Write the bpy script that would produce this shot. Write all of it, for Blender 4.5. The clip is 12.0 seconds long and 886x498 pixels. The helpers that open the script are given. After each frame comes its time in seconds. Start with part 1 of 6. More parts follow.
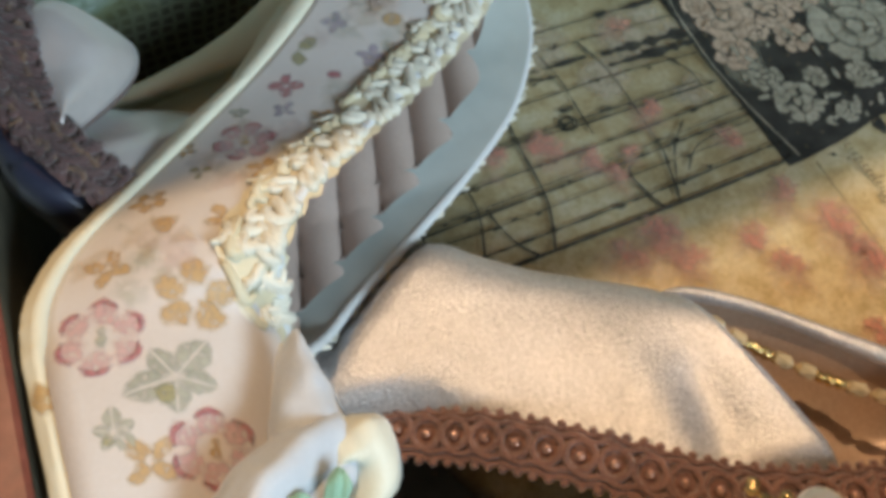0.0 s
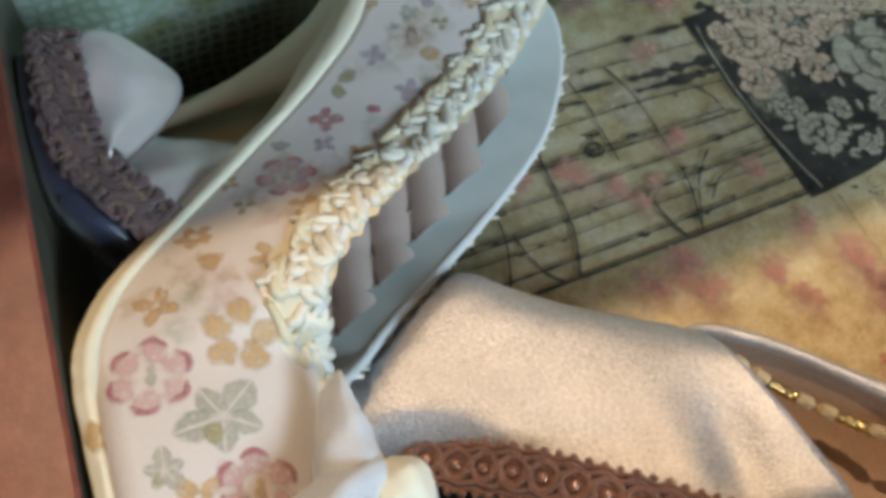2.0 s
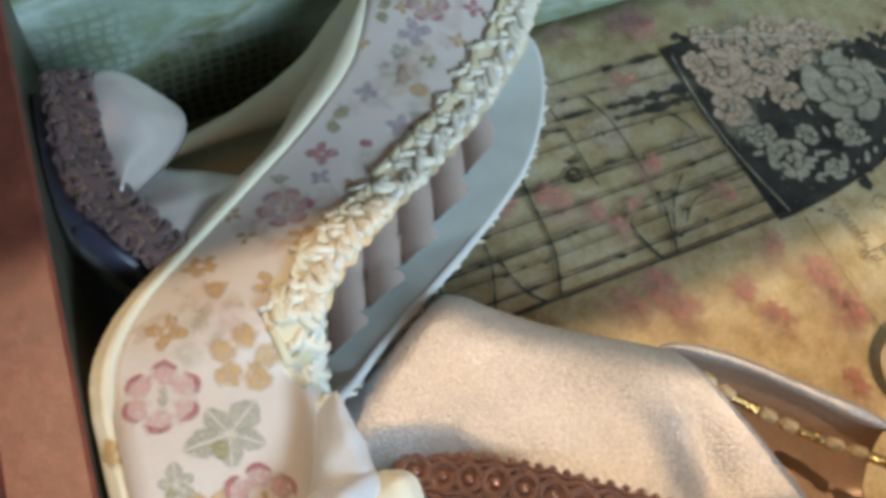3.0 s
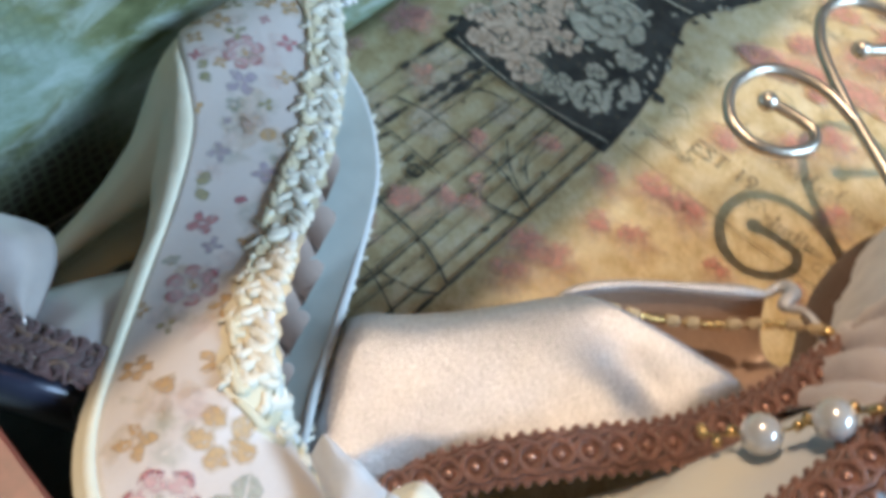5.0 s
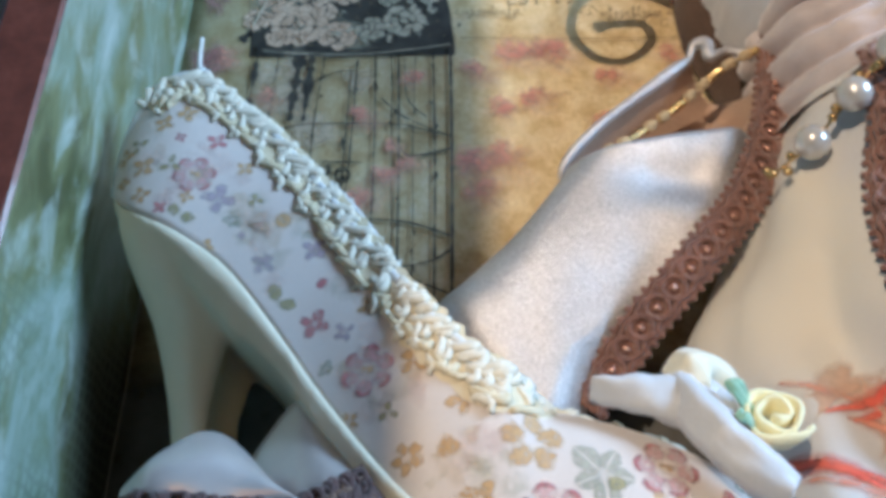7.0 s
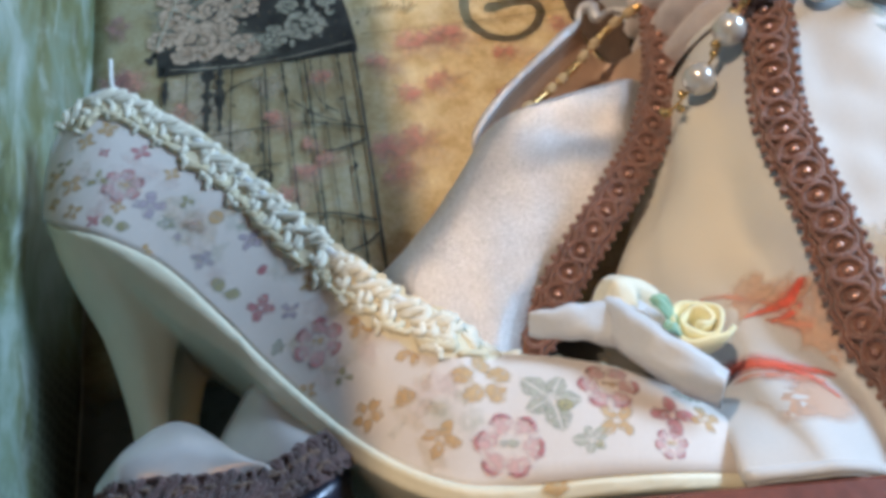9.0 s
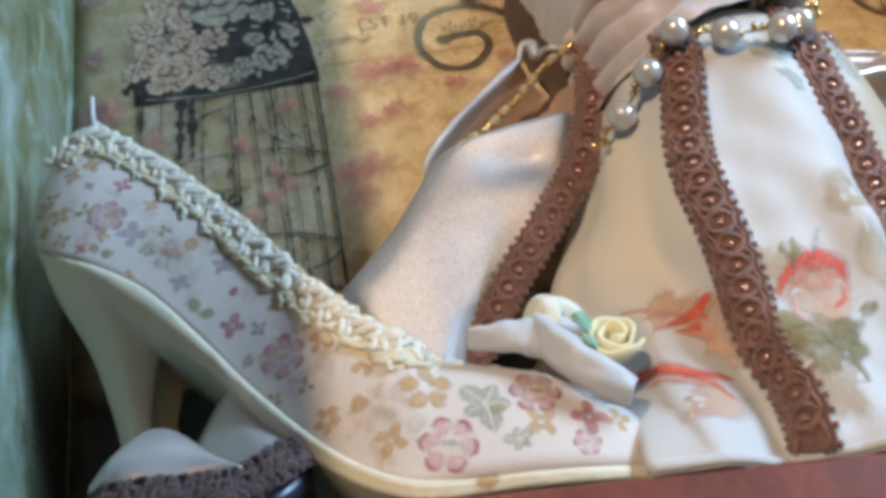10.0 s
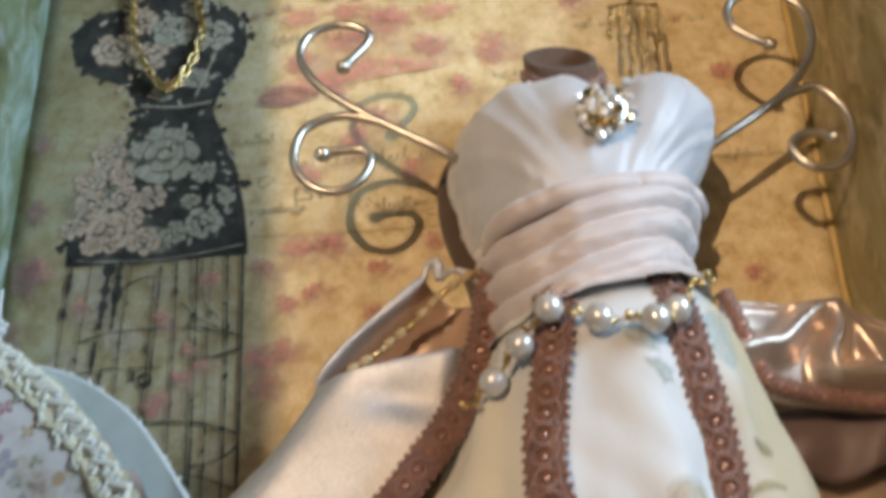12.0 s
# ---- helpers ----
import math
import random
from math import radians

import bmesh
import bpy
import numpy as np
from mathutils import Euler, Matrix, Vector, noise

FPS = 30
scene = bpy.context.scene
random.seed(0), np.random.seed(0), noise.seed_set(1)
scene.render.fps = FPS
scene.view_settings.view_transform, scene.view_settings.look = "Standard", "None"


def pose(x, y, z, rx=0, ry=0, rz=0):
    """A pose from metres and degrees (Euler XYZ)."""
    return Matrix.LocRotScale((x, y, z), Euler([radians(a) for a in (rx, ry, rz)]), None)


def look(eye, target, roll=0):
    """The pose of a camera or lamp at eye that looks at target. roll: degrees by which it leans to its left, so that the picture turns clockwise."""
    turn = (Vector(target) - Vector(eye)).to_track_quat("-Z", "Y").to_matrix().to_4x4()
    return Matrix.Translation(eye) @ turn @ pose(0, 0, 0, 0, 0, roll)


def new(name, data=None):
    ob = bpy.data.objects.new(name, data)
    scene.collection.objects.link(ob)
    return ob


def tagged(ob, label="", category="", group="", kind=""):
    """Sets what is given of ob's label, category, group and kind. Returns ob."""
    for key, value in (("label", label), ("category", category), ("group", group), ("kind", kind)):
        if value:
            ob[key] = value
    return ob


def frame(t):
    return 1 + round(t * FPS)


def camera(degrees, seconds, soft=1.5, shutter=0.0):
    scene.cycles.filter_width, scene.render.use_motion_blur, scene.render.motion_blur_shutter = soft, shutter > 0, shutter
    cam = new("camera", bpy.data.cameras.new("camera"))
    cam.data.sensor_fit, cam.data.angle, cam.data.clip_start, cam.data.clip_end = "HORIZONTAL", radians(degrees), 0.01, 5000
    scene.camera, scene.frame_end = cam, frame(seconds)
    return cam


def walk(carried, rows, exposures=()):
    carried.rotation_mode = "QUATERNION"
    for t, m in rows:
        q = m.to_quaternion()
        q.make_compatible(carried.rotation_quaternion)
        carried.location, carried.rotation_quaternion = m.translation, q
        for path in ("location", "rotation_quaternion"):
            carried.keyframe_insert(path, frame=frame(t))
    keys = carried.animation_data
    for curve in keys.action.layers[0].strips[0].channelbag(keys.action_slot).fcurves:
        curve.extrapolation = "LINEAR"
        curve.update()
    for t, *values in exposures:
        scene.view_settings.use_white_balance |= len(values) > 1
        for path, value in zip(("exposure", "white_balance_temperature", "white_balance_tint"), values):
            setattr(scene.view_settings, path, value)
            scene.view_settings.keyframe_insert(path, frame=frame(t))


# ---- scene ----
cam = camera(49.7, 12.0, soft=4.4, shutter=0.4)
PATH = [
    (0, (0.104, -0.178, -0.107), (-0.762, 1.54, 0.44), 69.3),
    (0.5, (0.095, -0.18, -0.107), (-0.739, 1.551, 0.449), 70.0),
    (1, (0.096, -0.183, -0.113), (-0.743, 1.547, 0.437), 70.7),
    (1.5, (0.096, -0.184, -0.11), (-0.751, 1.551, 0.414), 70.8),
    (2, (0.096, -0.185, -0.11), (-0.744, 1.55, 0.422), 70.6),
    (2.5, (0.098, -0.194, -0.111), (-0.741, 1.537, 0.437), 70.7),
    (4.5, (0.094, -0.2, -0.121), (-0.66, 1.492, 0.633), 64.5),
    (5, (0.087, -0.201, -0.133), (-0.498, 1.469, 0.799), 49.1),
    (5.2, (0.083, -0.202, -0.141), (-0.404, 1.502, 0.786), 43.7),
    (5.5, (0.068, -0.195, -0.155), (-0.251, 1.521, 0.821), 31.3),
    (5.8, (0.050, -0.196, -0.154), (-0.227, 1.538, 0.805), 22.3),
    (6, (0.039, -0.204, -0.138), (-0.148, 1.578, 0.75), 15.6),
    (6.5, (0.026, -0.205, -0.147), (-0.051, 1.58, 0.752), 5.7),
    (7, (0.023, -0.211, -0.158), (0.018, 1.504, 0.871), -0.3),
    (8.8, (0.019, -0.213, -0.174), (0.155, 1.48, 0.881), -10.4),
    (9, (0.021, -0.214, -0.172), (0.172, 1.482, 0.878), -11.1),
    (9.5, (0.02, -0.223, -0.172), (0.223, 1.472, 0.869), -12.7),
    (10, (0.025, -0.239, -0.181), (0.23, 1.463, 0.849), -12.6),
    (10.2, (0.023, -0.247, -0.183), (0.249, 1.469, 0.818), -12.5),
    (10.5, (0.027, -0.271, -0.184), (0.244, 1.446, 0.818), -11.5),
    (10.7, (0.027, -0.284, -0.176), (0.246, 1.450, 0.797), -12.5),
    (11, (0.053, -0.281, -0.182), (0.215, 1.44, 0.824), -9.7),
    (11.2, (0.058, -0.289, -0.169), (0.208, 1.460, 0.790), -10.8),
    (11.5, (0.053, -0.282, -0.163), (0.253, 1.447, 0.822), -9.5),
    (11.7, (0.061, -0.279, -0.152), (0.214, 1.451, 0.84), -8.4),
    (12, (0.078, -0.279, -0.128), (0.163, 1.455, 0.863), -5.4),
]
walk(cam, [(t, look(eye, target, roll)) for t, eye, target, roll in PATH],
     [(0.0, -0.15, 7150, 11), (2.5, -0.2, 6800, 10), (5.0, 0.1, 5950, 10), (5.5, 0.1, 5450, 8), (7.0, 0.12, 5550, 9), (9.5, -0.05, 6000, 11), (11.0, -0.15, 6250, 11), (12.0, -0.2, 6600, 11)])

# ---- world, sun and window light ----
SUN_SLOPE = 0.38            # sideways run of the sunbeams per metre of depth
JAMB_Y = -1.10              # inner face of the unseen wall that cuts the sun
world = bpy.data.worlds.new("sky")
scene.world = world
world.use_nodes = True
sky = world.node_tree.nodes.new("ShaderNodeTexSky")
sky.sky_type, sky.sun_disc = "NISHITA", False
sky.sun_elevation, sky.sun_rotation = radians(3.0), radians(180.0 + 20.8)
world.node_tree.links.new(sky.outputs[0], world.node_tree.nodes["Background"].inputs[0])
world.node_tree.nodes["Background"].inputs[1].default_value = 0.05

sun = new("sun", bpy.data.lights.new("sun", "SUN"))
sun.data.energy, sun.data.angle, sun.data.color = 2.35, radians(0.53), (1.0, 0.735, 0.485)
sun.matrix_world = look((-SUN_SLOPE, -1.0, 0.02), (0, 0, 0))

daylight = new("window_daylight", bpy.data.lights.new("window_daylight", "AREA"))
daylight.data.shape, daylight.data.size, daylight.data.size_y = "RECTANGLE", 0.30, 0.60
daylight.data.energy, daylight.data.color = 15.5, (0.57, 0.79, 1.0)
daylight.matrix_world = look((0.86, -0.60, 0.26), (0.0, -0.16, 0.08))


# ---- materials ----
def shader(name):
    m = bpy.data.materials.new(name)
    m.use_nodes = True
    return m, m.node_tree.nodes, m.node_tree.links, m.node_tree.nodes["Principled BSDF"]


def coords(N, L, scale=(1, 1, 1)):
    tc, mp = N.new("ShaderNodeTexCoord"), N.new("ShaderNodeMapping")
    mp.inputs["Scale"].default_value = scale
    L.new(tc.outputs["Object"], mp.inputs["Vector"])
    return mp.outputs["Vector"]


def noise_node(N, L, vec, scale, detail=4.0, rough=0.55, distort=0.0):
    n = N.new("ShaderNodeTexNoise")
    n.inputs["Scale"].default_value, n.inputs["Detail"].default_value = scale, detail
    n.inputs["Roughness"].default_value, n.inputs["Distortion"].default_value = rough, distort
    L.new(vec, n.inputs["Vector"])
    return n.outputs["Fac"]


def ramp(N, L, fac, stops):
    r = N.new("ShaderNodeValToRGB")
    e = r.color_ramp.elements
    while len(e) < len(stops):
        e.new(0.5)
    for k, (p, c) in enumerate(stops):
        e[k].position, e[k].color = p, (*c, 1.0) if len(c) == 3 else c
    L.new(fac, r.inputs["Fac"])
    return r.outputs["Color"]


def mixed(N, L, fac, a, b, mode="MIX"):
    m = N.new("ShaderNodeMix")
    m.data_type, m.blend_type = "RGBA", mode
    for k, v in ((0, fac), (6, a), (7, b)):
        if isinstance(v, (int, float)):
            m.inputs[k].default_value = v
        elif isinstance(v, tuple):
            m.inputs[k].default_value = (*v, 1.0)
        else:
            L.new(v, m.inputs[k])
    return m.outputs[2]


def remapped(N, L, value, lo, hi):
    r = N.new("ShaderNodeMapRange")
    r.inputs["From Min"].default_value, r.inputs["From Max"].default_value = lo, hi
    L.new(value, r.inputs["Value"])
    return r.outputs["Result"]


def bumped(N, L, B, height, strength, distance):
    b = N.new("ShaderNodeBump")
    b.inputs["Strength"].default_value, b.inputs["Distance"].default_value = strength, distance
    L.new(height, b.inputs["Height"])
    L.new(b.outputs["Normal"], B.inputs["Normal"])


def plain(name, low, high, rough=0.5, metal=0.0, scale=400.0, bump=0.15, depth=0.0003, sheen=0.0, coat=0.0, spec=0.5, stretch=(1, 1, 1)):
    """Two tones in a coarse and a fine noise, with fine relief."""
    m, N, L, B = shader(name)
    v = coords(N, L, stretch)
    coarse, fine = noise_node(N, L, v, scale * 0.12, 3), noise_node(N, L, v, scale, 5)
    both = mixed(N, L, 0.5, coarse, fine)
    L.new(ramp(N, L, both, [(0.32, low), (0.68, high)]), B.inputs["Base Color"])
    B.inputs["Roughness"].default_value, B.inputs["Metallic"].default_value = rough, metal
    B.inputs["Sheen Weight"].default_value, B.inputs["Coat Weight"].default_value = sheen, coat
    B.inputs["Specular IOR Level"].default_value = spec
    bumped(N, L, B, fine, bump, depth)
    return m


def woven(name, low, high, rough, thread=0.00035, sheen=0.2, metal=0.0, spec=0.6, bump=0.25, stain=60.0):
    """Cloth: a fine crossed weave over slow colour drift."""
    m, N, L, B = shader(name)
    v = coords(N, L)
    slow, grain = noise_node(N, L, v, stain, 3), noise_node(N, L, v, 1800.0, 2)
    L.new(ramp(N, L, mixed(N, L, 0.35, slow, grain), [(0.3, low), (0.7, high)]), B.inputs["Base Color"])
    waves = []
    for direction in ("X", "Z"):
        w = N.new("ShaderNodeTexWave")
        w.bands_direction = direction
        w.inputs["Scale"].default_value = 0.31 / thread
        w.inputs["Distortion"].default_value = 0.8
        L.new(v, w.inputs["Vector"])
        waves.append(w.outputs["Fac"])
    weave = mixed(N, L, 0.5, waves[0], waves[1])
    bumped(N, L, B, mixed(N, L, 0.4, weave, grain), bump, thread * 0.5)
    B.inputs["Roughness"].default_value, B.inputs["Metallic"].default_value = rough, metal
    B.inputs["Sheen Weight"].default_value, B.inputs["Specular IOR Level"].default_value = sheen, spec
    return m


def printed(name, low, high, holes=0.4, scale=700.0, rough=0.7, soft=False, cover=1.0):
    """Worn ink: the ground shows through in small gaps."""
    m, N, L, B = shader(name)
    v = coords(N, L)
    n1, n2 = noise_node(N, L, v, scale, 4), noise_node(N, L, v, scale * 0.3, 3)
    L.new(ramp(N, L, n2, [(0.35, low), (0.65, high)]), B.inputs["Base Color"])
    B.inputs["Roughness"].default_value = rough
    spread = 0.2 if soft else 0.1
    fac = ramp(N, L, n1, [(holes - spread, (0, 0, 0)), (holes + spread, (1, 1, 1))])
    if soft:
        edge = N.new("ShaderNodeAttribute")
        edge.attribute_name = "edge"
        fac = mixed(N, L, 1.0, fac, ramp(N, L, edge.outputs["Fac"], [(0.02, (0, 0, 0)), (0.75, (1, 1, 1))]), "MULTIPLY")
    if cover < 1.0:
        fac = mixed(N, L, 1.0, fac, (cover, cover, cover), "MULTIPLY")
    L.new(fac, B.inputs["Alpha"])
    return m


def satin(name, low, high, rough=0.40, metal=0.35, sparkle=0.30, relief=0.00022):
    """Crepe-back satin: soft gloss broken by tiny glints of thread."""
    m, N, L, B = shader(name)
    v = coords(N, L)
    slow, fine, grain = noise_node(N, L, v, 34.0, 3), noise_node(N, L, v, 1700.0, 2, 0.5), noise_node(N, L, v, 3200.0, 2)
    L.new(ramp(N, L, mixed(N, L, 0.55, slow, fine), [(0.34, low), (0.66, high)]), B.inputs["Base Color"])
    gloss = N.new("ShaderNodeMapRange")
    gloss.inputs["From Min"].default_value, gloss.inputs["From Max"].default_value = 0.30, 0.70
    gloss.inputs["To Min"].default_value, gloss.inputs["To Max"].default_value = rough - 0.06, rough + 0.10
    L.new(fine, gloss.inputs["Value"])
    L.new(gloss.outputs["Result"], B.inputs["Roughness"])
    B.inputs["Metallic"].default_value, B.inputs["Specular IOR Level"].default_value, B.inputs["Sheen Weight"].default_value = metal, 0.7, 0.25
    bumped(N, L, B, mixed(N, L, 0.4, fine, grain), sparkle, relief)
    return m


def paper_material():
    """Aged cream paper with ochre blotches, foxing and a soft varnish."""
    m, N, L, B = shader("aged_paper")
    v = coords(N, L)
    a = noise_node(N, L, v, 24.0, 5, 0.62, 0.6)
    b = noise_node(N, L, v, 130.0, 6, 0.7)
    c = noise_node(N, L, v, 900.0, 3)
    base = ramp(N, L, a, [(0.30, (0.53, 0.47, 0.35)), (0.45, (0.72, 0.635, 0.475)), (0.58, (0.82, 0.765, 0.62)), (0.74, (0.65, 0.60, 0.49))])
    blot = ramp(N, L, b, [(0.36, (1, 1, 1)), (0.50, (0.88, 0.82, 0.68)), (0.60, (0.70, 0.60, 0.42)), (0.74, (0.50, 0.40, 0.24))])
    col = mixed(N, L, 0.85, base, blot, "MULTIPLY")
    col = mixed(N, L, 1.0, col, (1.0, 0.93, 0.77), "MULTIPLY")
    col = mixed(N, L, 0.45, col, ramp(N, L, c, [(0.35, (0.62, 0.56, 0.44)), (0.60, (1, 1, 1))]), "MULTIPLY")
    L.new(col, B.inputs["Base Color"])
    B.inputs["Roughness"].default_value, B.inputs["Coat Weight"].default_value, B.inputs["Coat Roughness"].default_value = 0.50, 0.45, 0.22
    bumped(N, L, B, mixed(N, L, 0.5, b, c), 0.25, 0.0003)
    # the unlit left side: its grey-green shade is multiplied into the paper's colour
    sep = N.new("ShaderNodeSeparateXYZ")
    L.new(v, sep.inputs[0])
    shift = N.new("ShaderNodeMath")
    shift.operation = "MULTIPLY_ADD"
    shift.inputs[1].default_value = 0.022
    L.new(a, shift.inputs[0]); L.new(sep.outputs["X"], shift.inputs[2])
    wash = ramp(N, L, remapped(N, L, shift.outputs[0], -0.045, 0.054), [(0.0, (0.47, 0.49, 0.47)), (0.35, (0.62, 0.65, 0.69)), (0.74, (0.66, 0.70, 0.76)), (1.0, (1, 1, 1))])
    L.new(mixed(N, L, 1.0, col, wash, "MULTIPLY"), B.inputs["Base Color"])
    return m


def brushed_paint_material(name, tint):
    """Aqua, olive and white dragged over each other along the board, with a stencilled lattice."""
    m, N, L, B = shader(name)
    long = coords(N, L, (1.0, 0.8, 0.42))
    v = coords(N, L)
    a = noise_node(N, L, long, 62.0, 6, 0.60, 0.8)
    b = noise_node(N, L, long, 110.0, 5, 0.62, 0.6)
    c = noise_node(N, L, v, 30.0, 3)
    col = ramp(N, L, a, [(0.30, (0.11, 0.12, 0.055)), (0.43, (0.24, 0.26, 0.14)), (0.54, (0.30, 0.37, 0.30)), (0.66, (0.46, 0.54, 0.54))])
    col = mixed(N, L, ramp(N, L, b, [(0.50, (0, 0, 0)), (0.72, (1, 1, 1))]), col, (0.60, 0.675, 0.695))
    grid = []
    for direction in ("Y", "Z"):
        w = N.new("ShaderNodeTexWave")
        w.bands_direction = direction
        w.inputs["Scale"].default_value, w.inputs["Distortion"].default_value, w.inputs["Detail"].default_value = 105.0, 4.6, 3.0
        L.new(v, w.inputs["Vector"])
        grid.append(ramp(N, L, w.outputs["Fac"], [(0.55, (0, 0, 0)), (0.85, (1, 1, 1))]))
    lattice = mixed(N, L, 1.0, grid[0], grid[1], "LIGHTEN")
    sep = N.new("ShaderNodeSeparateXYZ")
    L.new(v, sep.inputs[0])
    low = remapped(N, L, sep.outputs["Z"], -0.060, -0.095)
    where = mixed(N, L, 1.0, ramp(N, L, c, [(0.45, (0, 0, 0)), (0.62, (1, 1, 1))]), low, "MULTIPLY")
    patch = mixed(N, L, 1.0, lattice, where, "MULTIPLY")
    col = mixed(N, L, mixed(N, L, 1.0, patch, (0.40, 0.40, 0.40), "MULTIPLY"), col, (0.10, 0.13, 0.09))
    # shade of the low back corner, painted dark brown with pale stencil lines
    away = N.new("ShaderNodeVectorMath")
    away.operation = "DISTANCE"
    away.inputs[1].default_value = (-0.0535, 0.004, -0.088)
    L.new(v, away.inputs[0])
    rough_edge = N.new("ShaderNodeMath")
    rough_edge.operation = "MULTIPLY_ADD"
    rough_edge.inputs[1].default_value = 0.020
    L.new(c, rough_edge.inputs[0]); L.new(away.outputs["Value"], rough_edge.inputs[2])
    corner_shade = ramp(N, L, remapped(N, L, rough_edge.outputs[0], 0.034, 0.050), [(0.0, (1, 1, 1)), (1.0, (0, 0, 0))])
    lines = mixed(N, L, mixed(N, L, 1.0, lattice, (0.5, 0.5, 0.5), "MULTIPLY"), (0.060, 0.054, 0.036), (0.24, 0.25, 0.19))
    col = mixed(N, L, corner_shade, col, lines)
    L.new(mixed(N, L, 1.0, col, tint, "MULTIPLY"), B.inputs["Base Color"])
    B.inputs["Roughness"].default_value, B.inputs["Coat Weight"].default_value, B.inputs["Coat Roughness"].default_value = 0.45, 0.6, 0.24
    bumped(N, L, B, mixed(N, L, 0.5, a, b), 0.45, 0.0007)
    return m


def skirt_material():
    """Cool white cotton with broad cream areas in its print, the right one darkened as shade, and a fine weave."""
    m = woven("ivory_skirt_cotton", (0.51, 0.52, 0.53), (0.60, 0.605, 0.605), 0.60, 0.0004, 0.3, spec=0.4, bump=0.2, stain=26.0)
    N, L, B = m.node_tree.nodes, m.node_tree.links, m.node_tree.nodes["Principled BSDF"]
    v = coords(N, L)
    drift, sep = noise_node(N, L, v, 22.0, 3), N.new("ShaderNodeSeparateXYZ")
    L.new(v, sep.inputs[0])

    def field(axis, lo, hi):
        add = N.new("ShaderNodeMath")
        add.operation = "MULTIPLY_ADD"
        add.inputs[1].default_value = 0.040
        L.new(drift, add.inputs[0]); L.new(sep.outputs[axis], add.inputs[2])
        return remapped(N, L, add.outputs[0], lo + 0.020, hi + 0.020)

    one = mixed(N, L, 1.0, field("X", 0.112, 0.098), field("Z", -0.094, -0.078), "MULTIPLY")
    old = B.inputs["Base Color"].links[0].from_socket
    tinted = mixed(N, L, one, old, (0.66, 0.625, 0.535))
    # right flank: cream darkened to carry the shade beside the box wall
    L.new(mixed(N, L, field("X", 0.148, 0.160), tinted, (0.44, 0.375, 0.245)), B.inputs["Base Color"])
    return m


def wood_material():
    m, N, L, B = shader("red_brown_wood")
    v = coords(N, L, (1.0, 1.0, 1.0))
    a, b = noise_node(N, L, v, 45.0, 5, 0.6, 1.2), noise_node(N, L, v, 600.0, 4)
    col = ramp(N, L, mixed(N, L, 0.3, a, b), [(0.3, (0.09, 0.026, 0.017)), (0.55, (0.19, 0.053, 0.033)), (0.75, (0.28, 0.095, 0.065))])
    L.new(col, B.inputs["Base Color"])
    B.inputs["Roughness"].default_value, B.inputs["Coat Weight"].default_value = 0.42, 0.25
    bumped(N, L, B, b, 0.25, 0.0003)
    return m


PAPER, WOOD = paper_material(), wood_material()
PAINT = brushed_paint_material("distressed_green_paint", (0.80, 0.85, 0.77))
# copy of the green paint with the warm sunlight tinted in
PAINT_WARM_LIT = brushed_paint_material("warm_lit_green_paint", (0.80, 0.58, 0.34))
DARK_BOARD = plain("dark_olive_board_paint", (0.050, 0.047, 0.033), (0.11, 0.10, 0.07), 0.5, scale=160, bump=0.3)
CARD = plain("grey_board", (0.10, 0.09, 0.07), (0.16, 0.14, 0.11), 0.8, scale=300)
INK = printed("worn_black_ink", (0.018, 0.017, 0.015), (0.05, 0.048, 0.042), 0.30, 500.0, cover=0.93)
LINE_INK = printed("green_black_ink", (0.018, 0.018, 0.014), (0.045, 0.044, 0.036), 0.36, 900.0, cover=0.92)
PALE_INK = printed("pale_blush_ink", (0.52, 0.43, 0.32), (0.58, 0.50, 0.39), 0.40, 500.0, soft=True, cover=0.6)
FADED_INK = printed("faded_grey_green_ink", (0.24, 0.225, 0.165), (0.34, 0.315, 0.24), 0.46, 380.0, soft=True, cover=0.85)
ROSE_INK = printed("cream_ink", (0.35, 0.33, 0.25), (0.51, 0.47, 0.37), 0.28, 900.0, soft=True, cover=0.85)
BLUSH_INK = printed("blush_ink", (0.45, 0.325, 0.23), (0.60, 0.46, 0.345), 0.28, 900.0, soft=True, cover=0.95)
FOOT_SHADE_INK = printed("foot_shade_ink", (0.050, 0.050, 0.046), (0.085, 0.083, 0.074), 0.22, 300.0, soft=True)
PETAL_LINE = printed("petal_outline_ink", (0.10, 0.09, 0.07), (0.2, 0.18, 0.13), 0.46, 900.0, cover=0.7)
PINK_INK = printed("coral_pink_ink", (0.60, 0.25, 0.19), (0.66, 0.34, 0.26), 0.42, 420.0, soft=True, cover=0.75)
FAINT_PINK = printed("faint_pink_ink", (0.58, 0.34, 0.25), (0.62, 0.40, 0.30), 0.44, 300.0, soft=True, cover=0.38)
MAUVE_INK = printed("mauve_ink", (0.26, 0.13, 0.13), (0.38, 0.22, 0.20), 0.44, 420.0, soft=True, cover=0.75)
SCRIPT_INK = printed("brown_script_ink", (0.16, 0.11, 0.05), (0.28, 0.20, 0.10), 0.45, 900.0)

